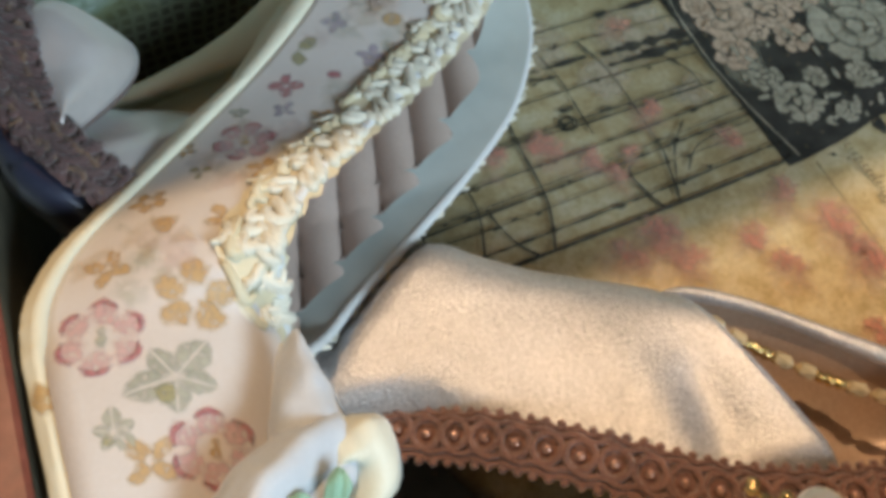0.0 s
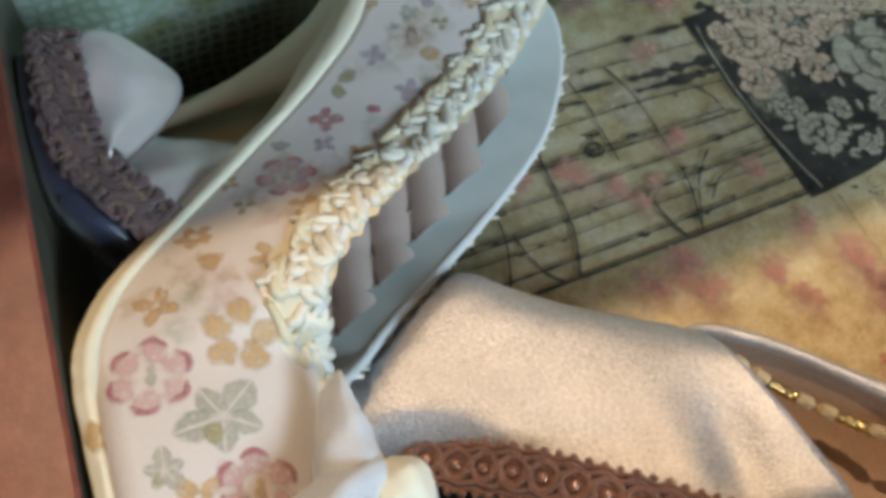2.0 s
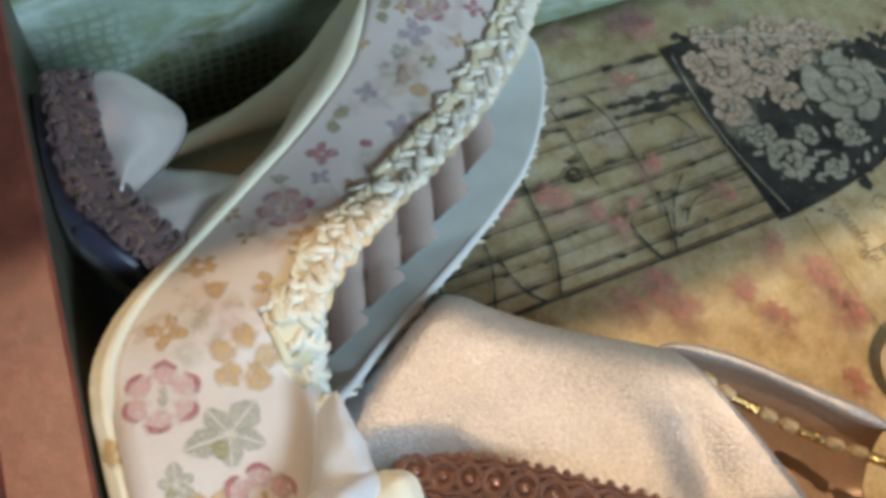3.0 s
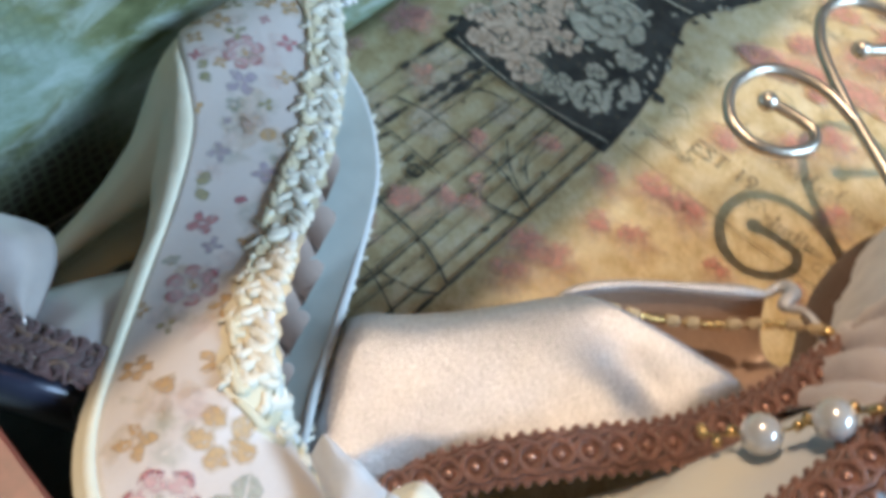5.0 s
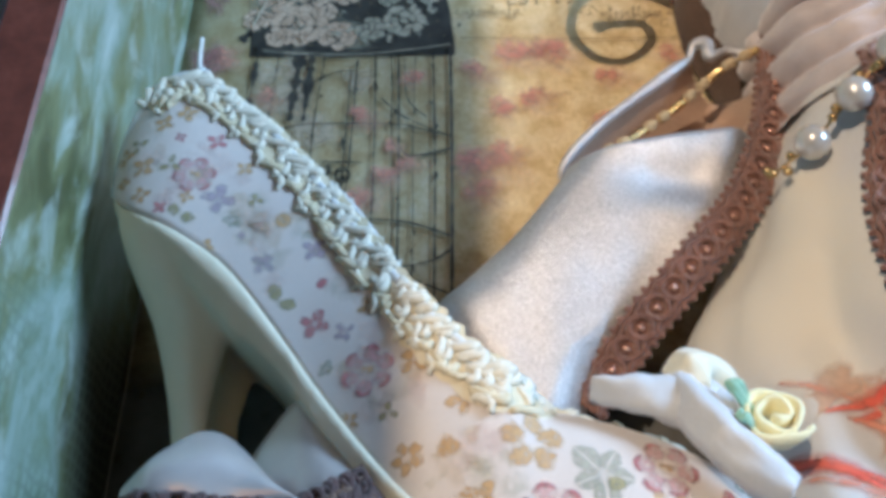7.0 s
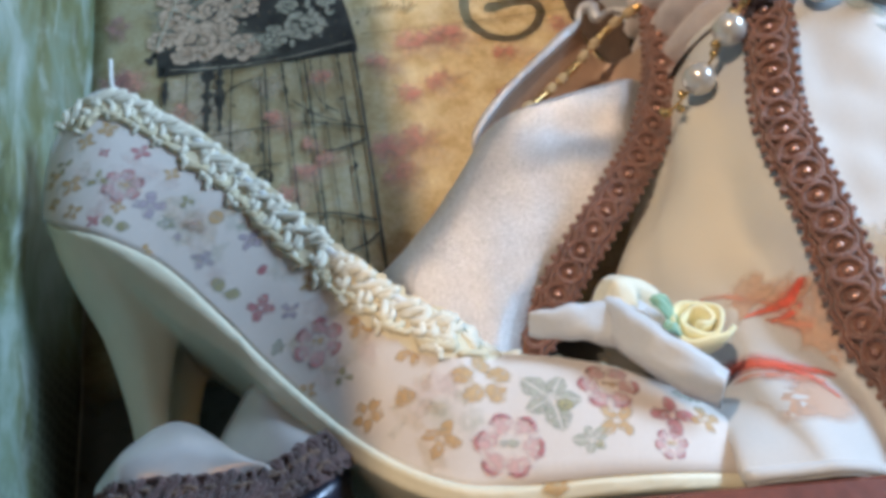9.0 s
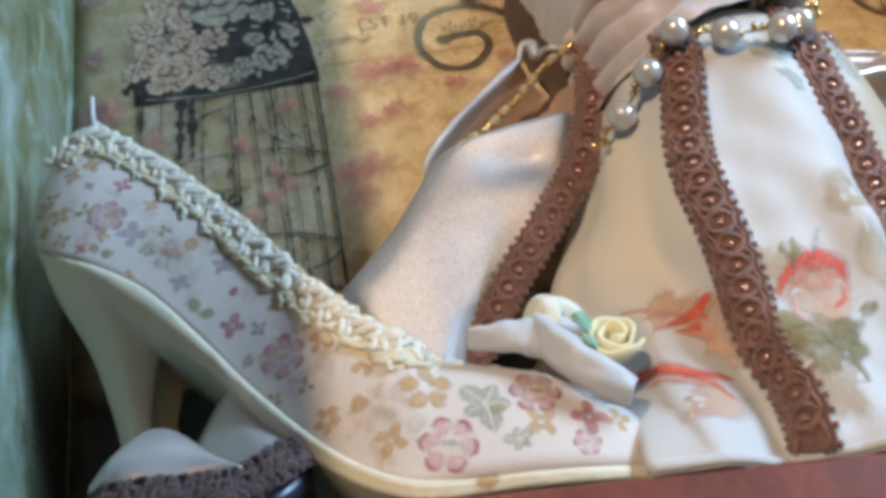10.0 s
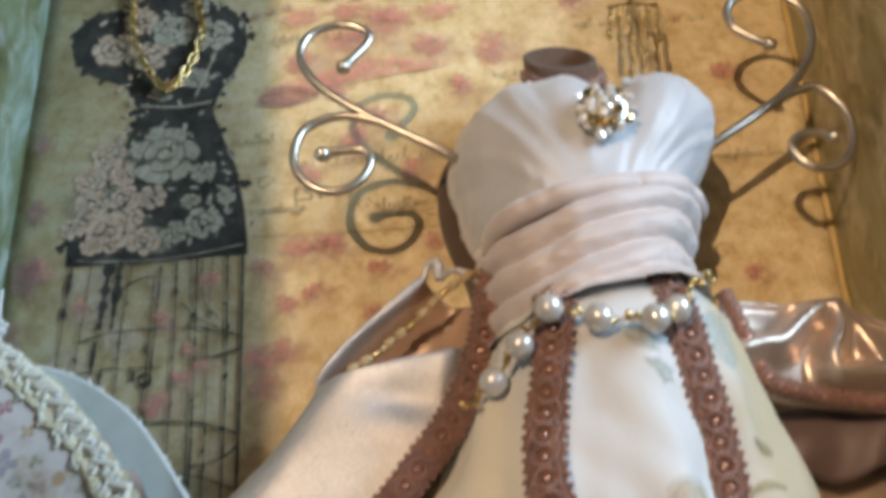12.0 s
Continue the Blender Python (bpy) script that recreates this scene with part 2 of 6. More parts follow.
SHOE_CLOTH = woven("printed_shoe_cotton", (0.58, 0.525, 0.485), (0.67, 0.63, 0.605), 0.75, 0.0004, 0.3, spec=0.3, stain=45.0)
CREAM_GLOSS = plain("cream_enamel", (0.66, 0.625, 0.475), (0.74, 0.705, 0.565), 0.46, scale=160, bump=0.08)
RIM_AQUA = plain("pale_aqua_enamel", (0.50, 0.55, 0.53), (0.60, 0.65, 0.62), 0.42, scale=160, bump=0.08)
RIM_WHITE = plain("white_piping", (0.62, 0.64, 0.64), (0.70, 0.72, 0.72), 0.45, scale=600)
LINING = woven("tan_lining", (0.40, 0.30, 0.25), (0.52, 0.41, 0.36), 0.5, 0.0004, 0.3)
CREAM_CORD = plain("cream_cord", (0.66, 0.625, 0.50), (0.76, 0.735, 0.635), 0.6, scale=1500, bump=0.4, depth=0.0002, sheen=0.3)
OCHRE_CORD = plain("ochre_cord", (0.56, 0.48, 0.29), (0.70, 0.64, 0.48), 0.6, scale=1500, bump=0.4, depth=0.0002, sheen=0.3)
TRIM_TAPE = plain("faded_ochre_tape", (0.60, 0.52, 0.33), (0.74, 0.69, 0.56), 0.8, scale=420, bump=0.3, depth=0.0003)
P_ROSE = printed("rose_print", (0.42, 0.13, 0.16), (0.52, 0.24, 0.25), 0.38, 900.0, soft=True, cover=0.85)
P_PINK = printed("pale_pink_print", (0.62, 0.36, 0.37), (0.68, 0.46, 0.46), 0.45, 900.0, soft=True, cover=0.75)
P_OLIVE = printed("olive_print", (0.30, 0.28, 0.13), (0.40, 0.37, 0.20), 0.38, 900.0, soft=True, cover=0.8)
P_SAGE = printed("sage_print", (0.36, 0.38, 0.31), (0.45, 0.46, 0.38), 0.40, 900.0, soft=True, cover=0.75)
P_OCHRE = printed("ochre_print", (0.52, 0.32, 0.12), (0.62, 0.43, 0.22), 0.38, 900.0, soft=True, cover=0.75)
P_LILAC = printed("lilac_print", (0.38, 0.32, 0.40), (0.50, 0.44, 0.50), 0.40, 900.0, soft=True, cover=0.8)
WASH_OCHRE = printed("ochre_wash", (0.60, 0.44, 0.24), (0.68, 0.54, 0.36), 0.46, 300.0, soft=True, cover=0.30)
WASH_PINK = printed("pink_wash", (0.64, 0.42, 0.40), (0.70, 0.52, 0.49), 0.46, 300.0, soft=True, cover=0.26)
WASH_SAGE = printed("sage_wash", (0.40, 0.42, 0.30), (0.50, 0.51, 0.40), 0.46, 300.0, soft=True, cover=0.26)
THREAD = plain("white_thread", (0.74, 0.75, 0.74), (0.84, 0.85, 0.84), 0.7, scale=2000, bump=0.4, depth=0.0002)

RIBBON = woven("white_ribbon", (0.47, 0.505, 0.55), (0.57, 0.605, 0.645), 0.55, 0.0004, 0.4)
BUD_CREAM = woven("cream_ribbon", (0.66, 0.64, 0.50), (0.74, 0.73, 0.62), 0.55, 0.0004, 0.4)
YELLOW = woven("pale_yellow_ribbon", (0.72, 0.67, 0.36), (0.80, 0.76, 0.52), 0.55, 0.0004, 0.4)
LEAF = woven("mint_ribbon", (0.20, 0.42, 0.30), (0.34, 0.55, 0.42), 0.55, 0.0004, 0.3)

SATIN = satin("champagne_satin", (0.36, 0.358, 0.362), (0.71, 0.70, 0.707), 0.40, 0.66, 0.95, 0.00034)
RUFFLE_SATIN = satin("glossy_champagne_satin", (0.56, 0.45, 0.38), (0.68, 0.56, 0.48), 0.36, 0.80, 0.05)
SATIN_IN = satin("tan_satin_lining", (0.38, 0.25, 0.17), (0.50, 0.35, 0.25), 0.42, 0.25, 0.2)
SASH = woven("blush_satin", (0.50, 0.435, 0.42), (0.64, 0.57, 0.555), 0.58, 0.00030, 0.45, metal=0.10, spec=0.5, bump=0.45, stain=110.0)
ORGANZA = woven("white_organza", (0.42, 0.43, 0.46), (0.54, 0.545, 0.57), 0.42, 0.0003, 0.35, spec=0.5, bump=0.16, stain=35.0)
SKIRT_CLOTH = skirt_material()
BRAID = plain("brown_gimp", (0.095, 0.036, 0.022), (0.29, 0.122, 0.078), 0.5, scale=1500, bump=0.9, depth=0.0006, sheen=0.5, spec=0.6)
STUD = plain("copper_stud", (0.42, 0.22, 0.16), (0.58, 0.34, 0.26), 0.22, metal=0.7, scale=800, bump=0.05)
BROWN_CLOTH = plain("brown_felt", (0.055, 0.030, 0.019), (0.12, 0.068, 0.043), 0.9, scale=900, bump=0.6, sheen=0.1)
RED_PRINT = printed("red_print", (0.58, 0.06, 0.035), (0.66, 0.15, 0.09), 0.30, 260.0, soft=True, cover=1.0)
ORANGE_PRINT = printed("orange_print", (0.62, 0.20, 0.12), (0.70, 0.36, 0.25), 0.42, 260.0, soft=True, cover=0.8)
PEACH_PRINT = printed("peach_print", (0.62, 0.40, 0.28), (0.68, 0.50, 0.38), 0.36, 200.0, soft=True, cover=0.75)
MOSS_PRINT = printed("moss_print", (0.20, 0.175, 0.075), (0.34, 0.29, 0.15), 0.40, 260.0, soft=True, cover=0.9)
TAN_PRINT = printed("tan_print", (0.48, 0.38, 0.24), (0.56, 0.47, 0.33), 0.34, 120.0, soft=True, cover=0.6)
P_AQUA = printed("pale_aqua_print", (0.40, 0.45, 0.42), (0.48, 0.54, 0.52), 0.40, 240.0, soft=True, cover=0.8)

SILVER = plain("silver_wire", (0.50, 0.46, 0.39), (0.66, 0.61, 0.53), 0.36, metal=1.0, scale=500, bump=0.1)
GOLD = plain("pale_gold", (0.62, 0.42, 0.16), (0.78, 0.58, 0.28), 0.22, metal=1.0, scale=900, bump=0.1)
PEARL = plain("grey_pearl", (0.56, 0.55, 0.53), (0.66, 0.65, 0.62), 0.16, metal=0.35, scale=300, bump=0.02, coat=1.0, spec=0.8)
CRYSTAL = plain("clear_rhinestone", (0.70, 0.68, 0.64), (0.86, 0.85, 0.82), 0.10, metal=0.3, scale=900, bump=0.1)
GLASS_BEAD = plain("champagne_glass_bead", (0.56, 0.40, 0.20), (0.74, 0.58, 0.36), 0.15, metal=0.25, scale=900, bump=0.1, coat=0.6)
WALL = plain("blue_grey_wall_paint", (0.26, 0.30, 0.34), (0.31, 0.35, 0.39), 0.85, scale=60, bump=0.1, depth=0.001)
# unseen room surfaces, paled so that they send fill light back
ROOM = plain("grey_plaster", (0.34, 0.345, 0.35), (0.42, 0.425, 0.43), 0.9, scale=30, bump=0.1, depth=0.001)
CEILING = plain("white_bounce_plaster", (0.66, 0.67, 0.68), (0.74, 0.75, 0.76), 0.9, scale=30, bump=0.1, depth=0.001)
BOARDS = plain("pale_bounce_boards", (0.36, 0.27, 0.19), (0.48, 0.38, 0.28), 0.6, scale=25, bump=0.1, depth=0.001, stretch=(1, 0.1, 1))


# ---- mesh helpers ----
def part(name, bm, material, parent=None, label="", smooth=True):
    """Links a bmesh as one mesh object under a thing or a part."""
    me = bpy.data.meshes.new(name)
    bm.normal_update()
    bm.to_mesh(me)
    bm.free()
    for p in me.polygons:
        p.use_smooth = smooth
    for m in material if isinstance(material, (list, tuple)) else (material,):
        me.materials.append(m)
    ob = new(name, me)
    ob.parent = parent
    return tagged(ob, label)


def shared(name, mesh, m, parent):
    ob = new(name, mesh)
    ob.parent, ob.matrix_basis = parent, m
    return ob


def thing(name, label, category, group="", kind="", at=(0, 0, 0)):
    """An empty at the base of a thing; its parts keep world places."""
    e = new(name)
    e.empty_display_size = 0.01
    return tagged(e, label, category, group, kind)


def spline(points, n, closed=False):
    """n points evenly in parameter along a Catmull-Rom curve."""
    P = [Vector(p) for p in points]
    k, out = len(P), []
    for i in range(n):
        u = i * (k if closed else k - 1) / (n if closed else n - 1)
        j = min(int(u), k - 1 if closed else k - 2)
        f = u - j
        idx = [(j + d) % k if closed else min(max(j + d, 0), k - 1) for d in (-1, 0, 1, 2)]
        a, b, c, d = (P[q] for q in idx)
        out.append(0.5 * (2 * b + (c - a) * f + (2 * a - 5 * b + 4 * c - d) * f * f + (3 * b - a - 3 * c + d) * f ** 3))
    return out


def table(xs, ys, x):
    return float(np.interp(x, xs, ys))


def tube(bm, pts, radius, sides=8, closed=False, taper=None):
    """A round cord through pts, capped at its ends."""
    n, rings, up = len(pts), [], None
    for i, p in enumerate(pts):
        a, b = pts[(i - 1) % n if closed else max(i - 1, 0)], pts[(i + 1) % n if closed else min(i + 1, n - 1)]
        t = (b - a).normalized() if (b - a).length > 1e-9 else Vector((0, 0, 1))
        if up is None:
            up = t.orthogonal().normalized()
        up = (up - t * up.dot(t)).normalized() if (up - t * up.dot(t)).length > 1e-6 else t.orthogonal().normalized()
        side, r = t.cross(up), radius * (taper(i / (n - 1)) if taper else 1.0)
        rings.append([bm.verts.new(p + r * (math.cos(q) * up + math.sin(q) * side)) for q in (2 * math.pi * s / sides for s in range(sides))])
    for i in range(n if closed else n - 1):
        a, b = rings[i], rings[(i + 1) % n]
        for s in range(sides):
            bm.faces.new((a[s], a[(s + 1) % sides], b[(s + 1) % sides], b[s]))
    if not closed:
        bm.faces.new(rings[0][::-1])
        bm.faces.new(rings[-1])
    return bm


def sheet(bm, rows, closed=False):
    """Joins rows of points into a quad surface."""
    V = [[bm.verts.new(p) for p in r] for r in rows]
    for a, b in zip(V, V[1:]):
        m = len(a)
        for s in range(m if closed else m - 1):
            bm.faces.new((a[s], a[(s + 1) % m], b[(s + 1) % m], b[s]))
    return V


def ball(bm, c, r, u=12, v=8, squash=(1, 1, 1)):
    bmesh.ops.create_uvsphere(bm, u_segments=u, v_segments=v, radius=r, matrix=Matrix.Translation(c) @ Matrix.Diagonal((*squash, 1)))


def box(bm, lo, hi):
    return bmesh.ops.create_cube(bm, size=1.0, matrix=Matrix.Translation([(a + b) / 2 for a, b in zip(lo, hi)]) @ Matrix.Diagonal([b - a for a, b in zip(lo, hi)] + [1]))


def thick(ob, t, offset=0.0):
    m = ob.modifiers.new("thickness", "SOLIDIFY")
    m.thickness, m.offset = t, offset
    return ob


def tree_of(obs):
    """A ray-castable copy of some surfaces."""
    from mathutils.bvhtree import BVHTree
    verts, faces = [], []
    for ob in obs:
        k = len(verts)
        verts += [v.co.copy() for v in ob.data.vertices]
        faces += [[k + i for i in p.vertices] for p in ob.data.polygons]
    return BVHTree.FromPolygons(verts, faces)


def onto(tree, x, z, start=-0.3):
    """The place and outward normal of a surface met from the front at (x, z)."""
    p, n, _, _ = tree.ray_cast(Vector((x, start, z)), Vector((0, 1, 0)))
    if p is None:
        return None, None
    return p, (n if n.y < 0 else -n)


# ---- unseen room that closes the place, made pale to bounce fill light ----
def slab(name, lo, hi, material, label):
    bm = bmesh.new()
    box(bm, lo, hi)
    return tagged(part(name, bm, material, None, "", False), label, "wall" if "wall" in name else name, "", "structure")


X0, X1, Z0, Z1, BACK = -1.6, 0.88, -1.2, 1.3, 0.0085
W0, W1, S0, S1 = 0.028 + SUN_SLOPE * JAMB_Y, 0.60, -0.75, 0.95      # the added wall's opening; W0 stops the sun at x 0.028
slab("wall_north", (X0, BACK, Z0), (X1, BACK + 0.1, Z1), WALL, "plain blue-grey painted wall behind the shadow box")
slab("wall_west", (X0 - 0.1, JAMB_Y - 0.1, Z0), (X0, BACK + 0.1, Z1), ROOM, "plain plastered side wall of the room")
bm = bmesh.new()
for lo, hi in (((JAMB_Y - 0.1, Z0), (-0.90, Z1)), ((-0.30, Z0), (BACK + 0.1, Z1)), ((-0.90, Z0), (-0.30, -0.17)), ((-0.90, 0.81), (-0.30, Z1))):
    box(bm, (X1, lo[0], lo[1]), (X1 + 0.1, hi[0], hi[1]))
tagged(part("wall_east", bm, ROOM, None, "", False), "plastered side wall with a tall window opening", "wall", "", "structure")
slab("floor", (X0, JAMB_Y, Z0 - 0.1), (X1, BACK, Z0), BOARDS, "unseen pale boarded floor added for bounce light")
slab("ceiling", (X0, JAMB_Y, Z1), (X1, BACK, Z1 + 0.1), CEILING, "unseen white plaster ceiling added for bounce light")
# unseen wall, added so that its opening's edge cuts off the sunbeams
bm = bmesh.new()
for lo, hi in (((X0, Z0), (W0, Z1)), ((W1, Z0), (X1, Z1)), ((W0, Z0), (W1, S0)), ((W0, S1), (W1, Z1))):
    box(bm, (lo[0], JAMB_Y - 0.02, lo[1]), (hi[0], JAMB_Y, hi[1]))
tagged(part("wall_south", bm, ROOM, None, "", False), "unseen plastered wall added to cut the sun with its opening", "wall", "", "structure")


# ---- shadow box ----
LEFT, FRONT, BOARD = -0.0535, -0.0715, 0.0125
TOP = 0.205


def floor_z(x):
    """Upper face of the bottom board, which drops slightly to one side."""
    return -0.1252 - 0.078 * x


def right_x(z):
    return 0.2215 + 0.104 * z


shadow_box = thing("shadow_box", "open red-brown wooden shadow box, distressed green inside, on a wall", "shadow box")


def board(name, a, b, outward, label, FRONT=FRONT, paint=PAINT):
    """A board with its inner edge from a to b (x, z); the inner face is painted, the rest stained."""
    bm = bmesh.new()
    (ax, az), (bx, bz), (ox, oz) = a, b, outward
    steps, cols = 14, 8
    inner, outer = [], []
    for i in range(steps + 1):
        f = i / steps
        x, z = ax + (bx - ax) * f, az + (bz - az) * f
        wob = 0.0003 * noise.noise((x * 90, z * 90, 1.0))
        inner.append([Vector((x + wob, FRONT + 0.0007 + (0.0 - FRONT - 0.0007) * c / cols, z + wob)) for c in range(cols + 1)])
        outer.append([Vector((x + ox * k, y, z + oz * k)) for k, y in ((0.0, FRONT + 0.0007), (0.0007, FRONT), (BOARD - 0.001, FRONT), (BOARD, FRONT + 0.001), (BOARD, 0.008), (0.0, 0.008), (0.0, 0.0))])
    sheet(bm, inner)
    k = len(bm.faces)
    V = sheet(bm, outer)
    bm.faces.new(V[0]); bm.faces.new(V[-1][::-1])
    bm.faces.ensure_lookup_table()
    for f in bm.faces[k:]:
        f.material_index = 1
    bmesh.ops.remove_doubles(bm, verts=bm.verts, dist=1e-6)
    bmesh.ops.recalc_face_normals(bm, faces=bm.faces)
    ob = part(name, bm, (paint, WOOD), shadow_box, label, False)
    return ob


RB, RT = right_x(-0.142), right_x(TOP)
board("side_board", (LEFT, floor_z(LEFT)), (LEFT, TOP), (-1, 0), "side board brushed aqua, olive and white inside")
board("side_board", (RB, floor_z(RB)), (RT, TOP), (1, 0), "side board with warm light painted into its green inner face", paint=PAINT_WARM_LIT)
board("bottom_board", (LEFT - BOARD, floor_z(LEFT - BOARD)), (RB + BOARD, floor_z(RB + BOARD)), (0, -1), "red-brown bottom board with a worn front edge", -0.0625, DARK_BOARD)
board("top_board", (LEFT - BOARD, TOP), (RT + BOARD, TOP), (0, 1), "red-brown top board")
bm = bmesh.new()
back = [(LEFT - BOARD * 0.9, floor_z(LEFT) - 0.01), (RB + BOARD * 0.9, floor_z(RB) - 0.01), (RT + BOARD * 0.9, TOP + 0.01), (LEFT - BOARD * 0.9, TOP + 0.01)]
sheet(bm, [[Vector((x, y, z)) for x, z in back] for y in (0.0012, 0.0076)], True)
bm.faces.new([v for v in bm.verts][:4]); bm.faces.new([v for v in bm.verts][4:][::-1])
part("back_board", bm, CARD, shadow_box, "grey backing board", False)
bm = bmesh.new()
rows = []
for j in range(41):
    z = -0.145 + (TOP + 0.145) * j / 40
    rows.append([Vector((LEFT + (right_x(z) + 0.0004 - LEFT) * i / 40, 0.00015 * noise.noise((i * 0.35, j * 0.35, 3.0)), z)) for i in range(41)])
sheet(bm, rows)
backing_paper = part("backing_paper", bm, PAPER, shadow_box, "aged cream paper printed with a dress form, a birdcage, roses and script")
thick(backing_paper, 0.0006, -1.0)

# bead of glue along the back corner
bm = bmesh.new()
tube(bm, [Vector((right_x(z) - 0.0006, -0.0008, z)) for z in np.linspace(-0.12, TOP - 0.01, 16)], 0.0011, 6)
part("corner_bead", bm, plain("yellow_varnish", (0.45, 0.30, 0.10), (0.58, 0.42, 0.18), 0.35, scale=300), shadow_box, "yellowed corner bead")

bm = bmesh.new()
tube(bm, [Vector((LEFT + 0.0007 + 0.0002 * math.sin(z * 160), -0.0008, z)) for z in np.linspace(-0.118, -0.02, 20)], 0.0003, 6)
part("corner_bead", bm, plain("pale_glue", (0.30, 0.29, 0.24), (0.42, 0.40, 0.33), 0.5, scale=300), shadow_box, "thin pale glue line in the corner")

# printed pictures on the backing paper, each a thin flat layer
LAYER = [0.00022]


def flat_print(name, polygons, material, step=0, label=""):
    """A thin layer of ink; each new layer lies a few microns above the last."""
    LAYER[0] += 0.000004
    bm = bmesh.new()
    for poly in polygons:
        LAYER[0] += 0.0000006 if step else 0.0
        if len(poly) >= 3:
            bm.faces.new([bm.verts.new((x, -LAYER[0], z)) for x, z in poly])
    bmesh.ops.triangulate(bm, faces=bm.faces)
    return part(name, bm, material, backing_paper, label, False)


def soft_print(name, polygons, material, label="", inner=0.5):
    """Like flat_print, but each shape fades towards its outline."""
    bm = bmesh.new()
    edge = bm.verts.layers.float.new("edge")
    for poly in polygons:
        LAYER[0] += 0.0000012
        cx, cz, k = sum(p[0] for p in poly) / len(poly), sum(p[1] for p in poly) / len(poly), len(poly)
        rings = [[bm.verts.new((cx + (x - cx) * f, -LAYER[0], cz + (z - cz) * f)) for x, z in poly] for f in (inner, 1.1)]
        hub = bm.verts.new((cx, -LAYER[0], cz))
        for v in (hub, *rings[0]):
            v[edge] = 1.0
        for i in range(k):
            bm.faces.new((hub, rings[0][i], rings[0][(i + 1) % k]))
            bm.faces.new((rings[0][i], rings[1][i], rings[1][(i + 1) % k], rings[0][(i + 1) % k]))
    return part(name, bm, material, backing_paper, label, False)


def stroke(points, width, n=None, wob=0.1):
    """A pen line of uneven width, as quads."""
    P = spline([(x, 0, z) for x, z in points], n or 3 * len(points) + 4)
    out = []
    for k, (a, b) in enumerate(zip(P, P[1:])):
        t = (b - a).normalized()
        s = Vector((-t.z, 0, t.x)) * width * 0.5
        s1, s2 = s * (1 + wob * 3 * noise.noise(a * 400)), s * (1 + wob * 3 * noise.noise(b * 400))
        out.append([(v.x, v.z) for v in (a - s1, a + s1, b + s2, b - s2)])
    return out


def blob(x, z, r, seed, k=14, rough=0.35, ratio=1.0, turn=0.0):
    pts = []
    for i in range(k):
        q = 2 * math.pi * i / k
        d = r * (1 + rough * noise.noise((math.cos(q) * 1.7 + seed * 3.1, math.sin(q) * 1.7, seed * 1.7)) * 1.6)
        a, b = d * math.cos(q), d * ratio * math.sin(q)
        pts.append((x + a * math.cos(turn) - b * math.sin(turn), z + a * math.sin(turn) + b * math.cos(turn)))
    return pts


rnd = random.Random(7)
PALE_STROKE = plain("cream_line_ink", (0.40, 0.37, 0.28), (0.52, 0.47, 0.36), 0.7, scale=700, bump=0.05)
form = [(-0.034, 0.037), (-0.0345, 0.046), (-0.030, 0.056), (-0.022, 0.073), (-0.0165, 0.088), (-0.0145, 0.098), (-0.020, 0.110), (-0.033, 0.116), (-0.041, 0.125), (-0.0425, 0.138), (-0.036, 0.147),
        (-0.021, 0.150), (-0.012, 0.158), (0.002, 0.158), (0.009, 0.150), (0.018, 0.146), (0.0235, 0.138), (0.0245, 0.127), (0.020, 0.114), (0.0145, 0.104), (0.0125, 0.096), (0.0165, 0.084), (0.0215, 0.071), (0.0248, 0.053), (0.0262, 0.039)]
half = form.index((0.002, 0.158))
LZ, LX = [z for x, z in form[:half]], [x for x, z in form[:half]]
RZ, RX = [z for x, z in form[half:]][::-1], [x for x, z in form[half:]][::-1]
levels = list(np.linspace(0.0345, 0.158, 60))
strip = [(table(sorted(LZ), [x for _, x in sorted(zip(LZ, LX))], z), table(sorted(RZ), [x for _, x in sorted(zip(RZ, RX))], z), z) for z in levels]
flat_print("dress_form_print", [[(a[0], a[2]), (a[1], a[2]), (b[1], b[2]), (b[0], b[2])] for a, b in zip(strip, strip[1:])], INK, 0, "blue-black printed dress form")


def blotch(x, z, r, seed, ratio=1.0):
    """One ragged stain with lobes."""
    pts = []
    for i in range(48):
        q = 2 * math.pi * i / 48
        d = r * (1.0 + 0.42 * noise.noise((math.cos(q) * 1.3 + seed, math.sin(q) * 1.3, seed * 2.3)) + 0.35 * noise.noise((math.cos(q) * 4 + seed, math.sin(q) * 4, seed)) + 0.18 * math.cos(q * 5 + seed))
        pts.append((x + d * math.cos(q), z + d * ratio * math.sin(q)))
    return pts


def printed_rose(x, z, r, seed):
    """Overlapping petals round a heart, and the dark lines between them."""
    tone, lines = [], []
    q = random.Random(seed)
    for ring, count, size in ((0.74, 7, 0.36), (0.42, 5, 0.27), (0.0, 1, 0.22)):
        for i in range(count):
            a = 2 * math.pi * (i + q.random() * 0.5) / count
            tone.append(blob(x + r * ring * math.cos(a), z + r * ring * math.sin(a), r * size, seed + i * 7 + ring, 14, 0.3, 0.78, a + 1.57))
            if q.random() < 0.75:
                arc = [(x + r * (ring - 0.16) * math.cos(a + d), z + r * (ring - 0.16) * math.sin(a + d)) for d in (-0.45, -0.15, 0.15, 0.45)]
                lines += stroke(arc, r * 0.07, 8, 0.3)
    return tone, lines


def printed_leaf(x, z, r, a):
    return blob(x, z, r, x * 900 + z * 500, 12, 0.25, 0.42, a)


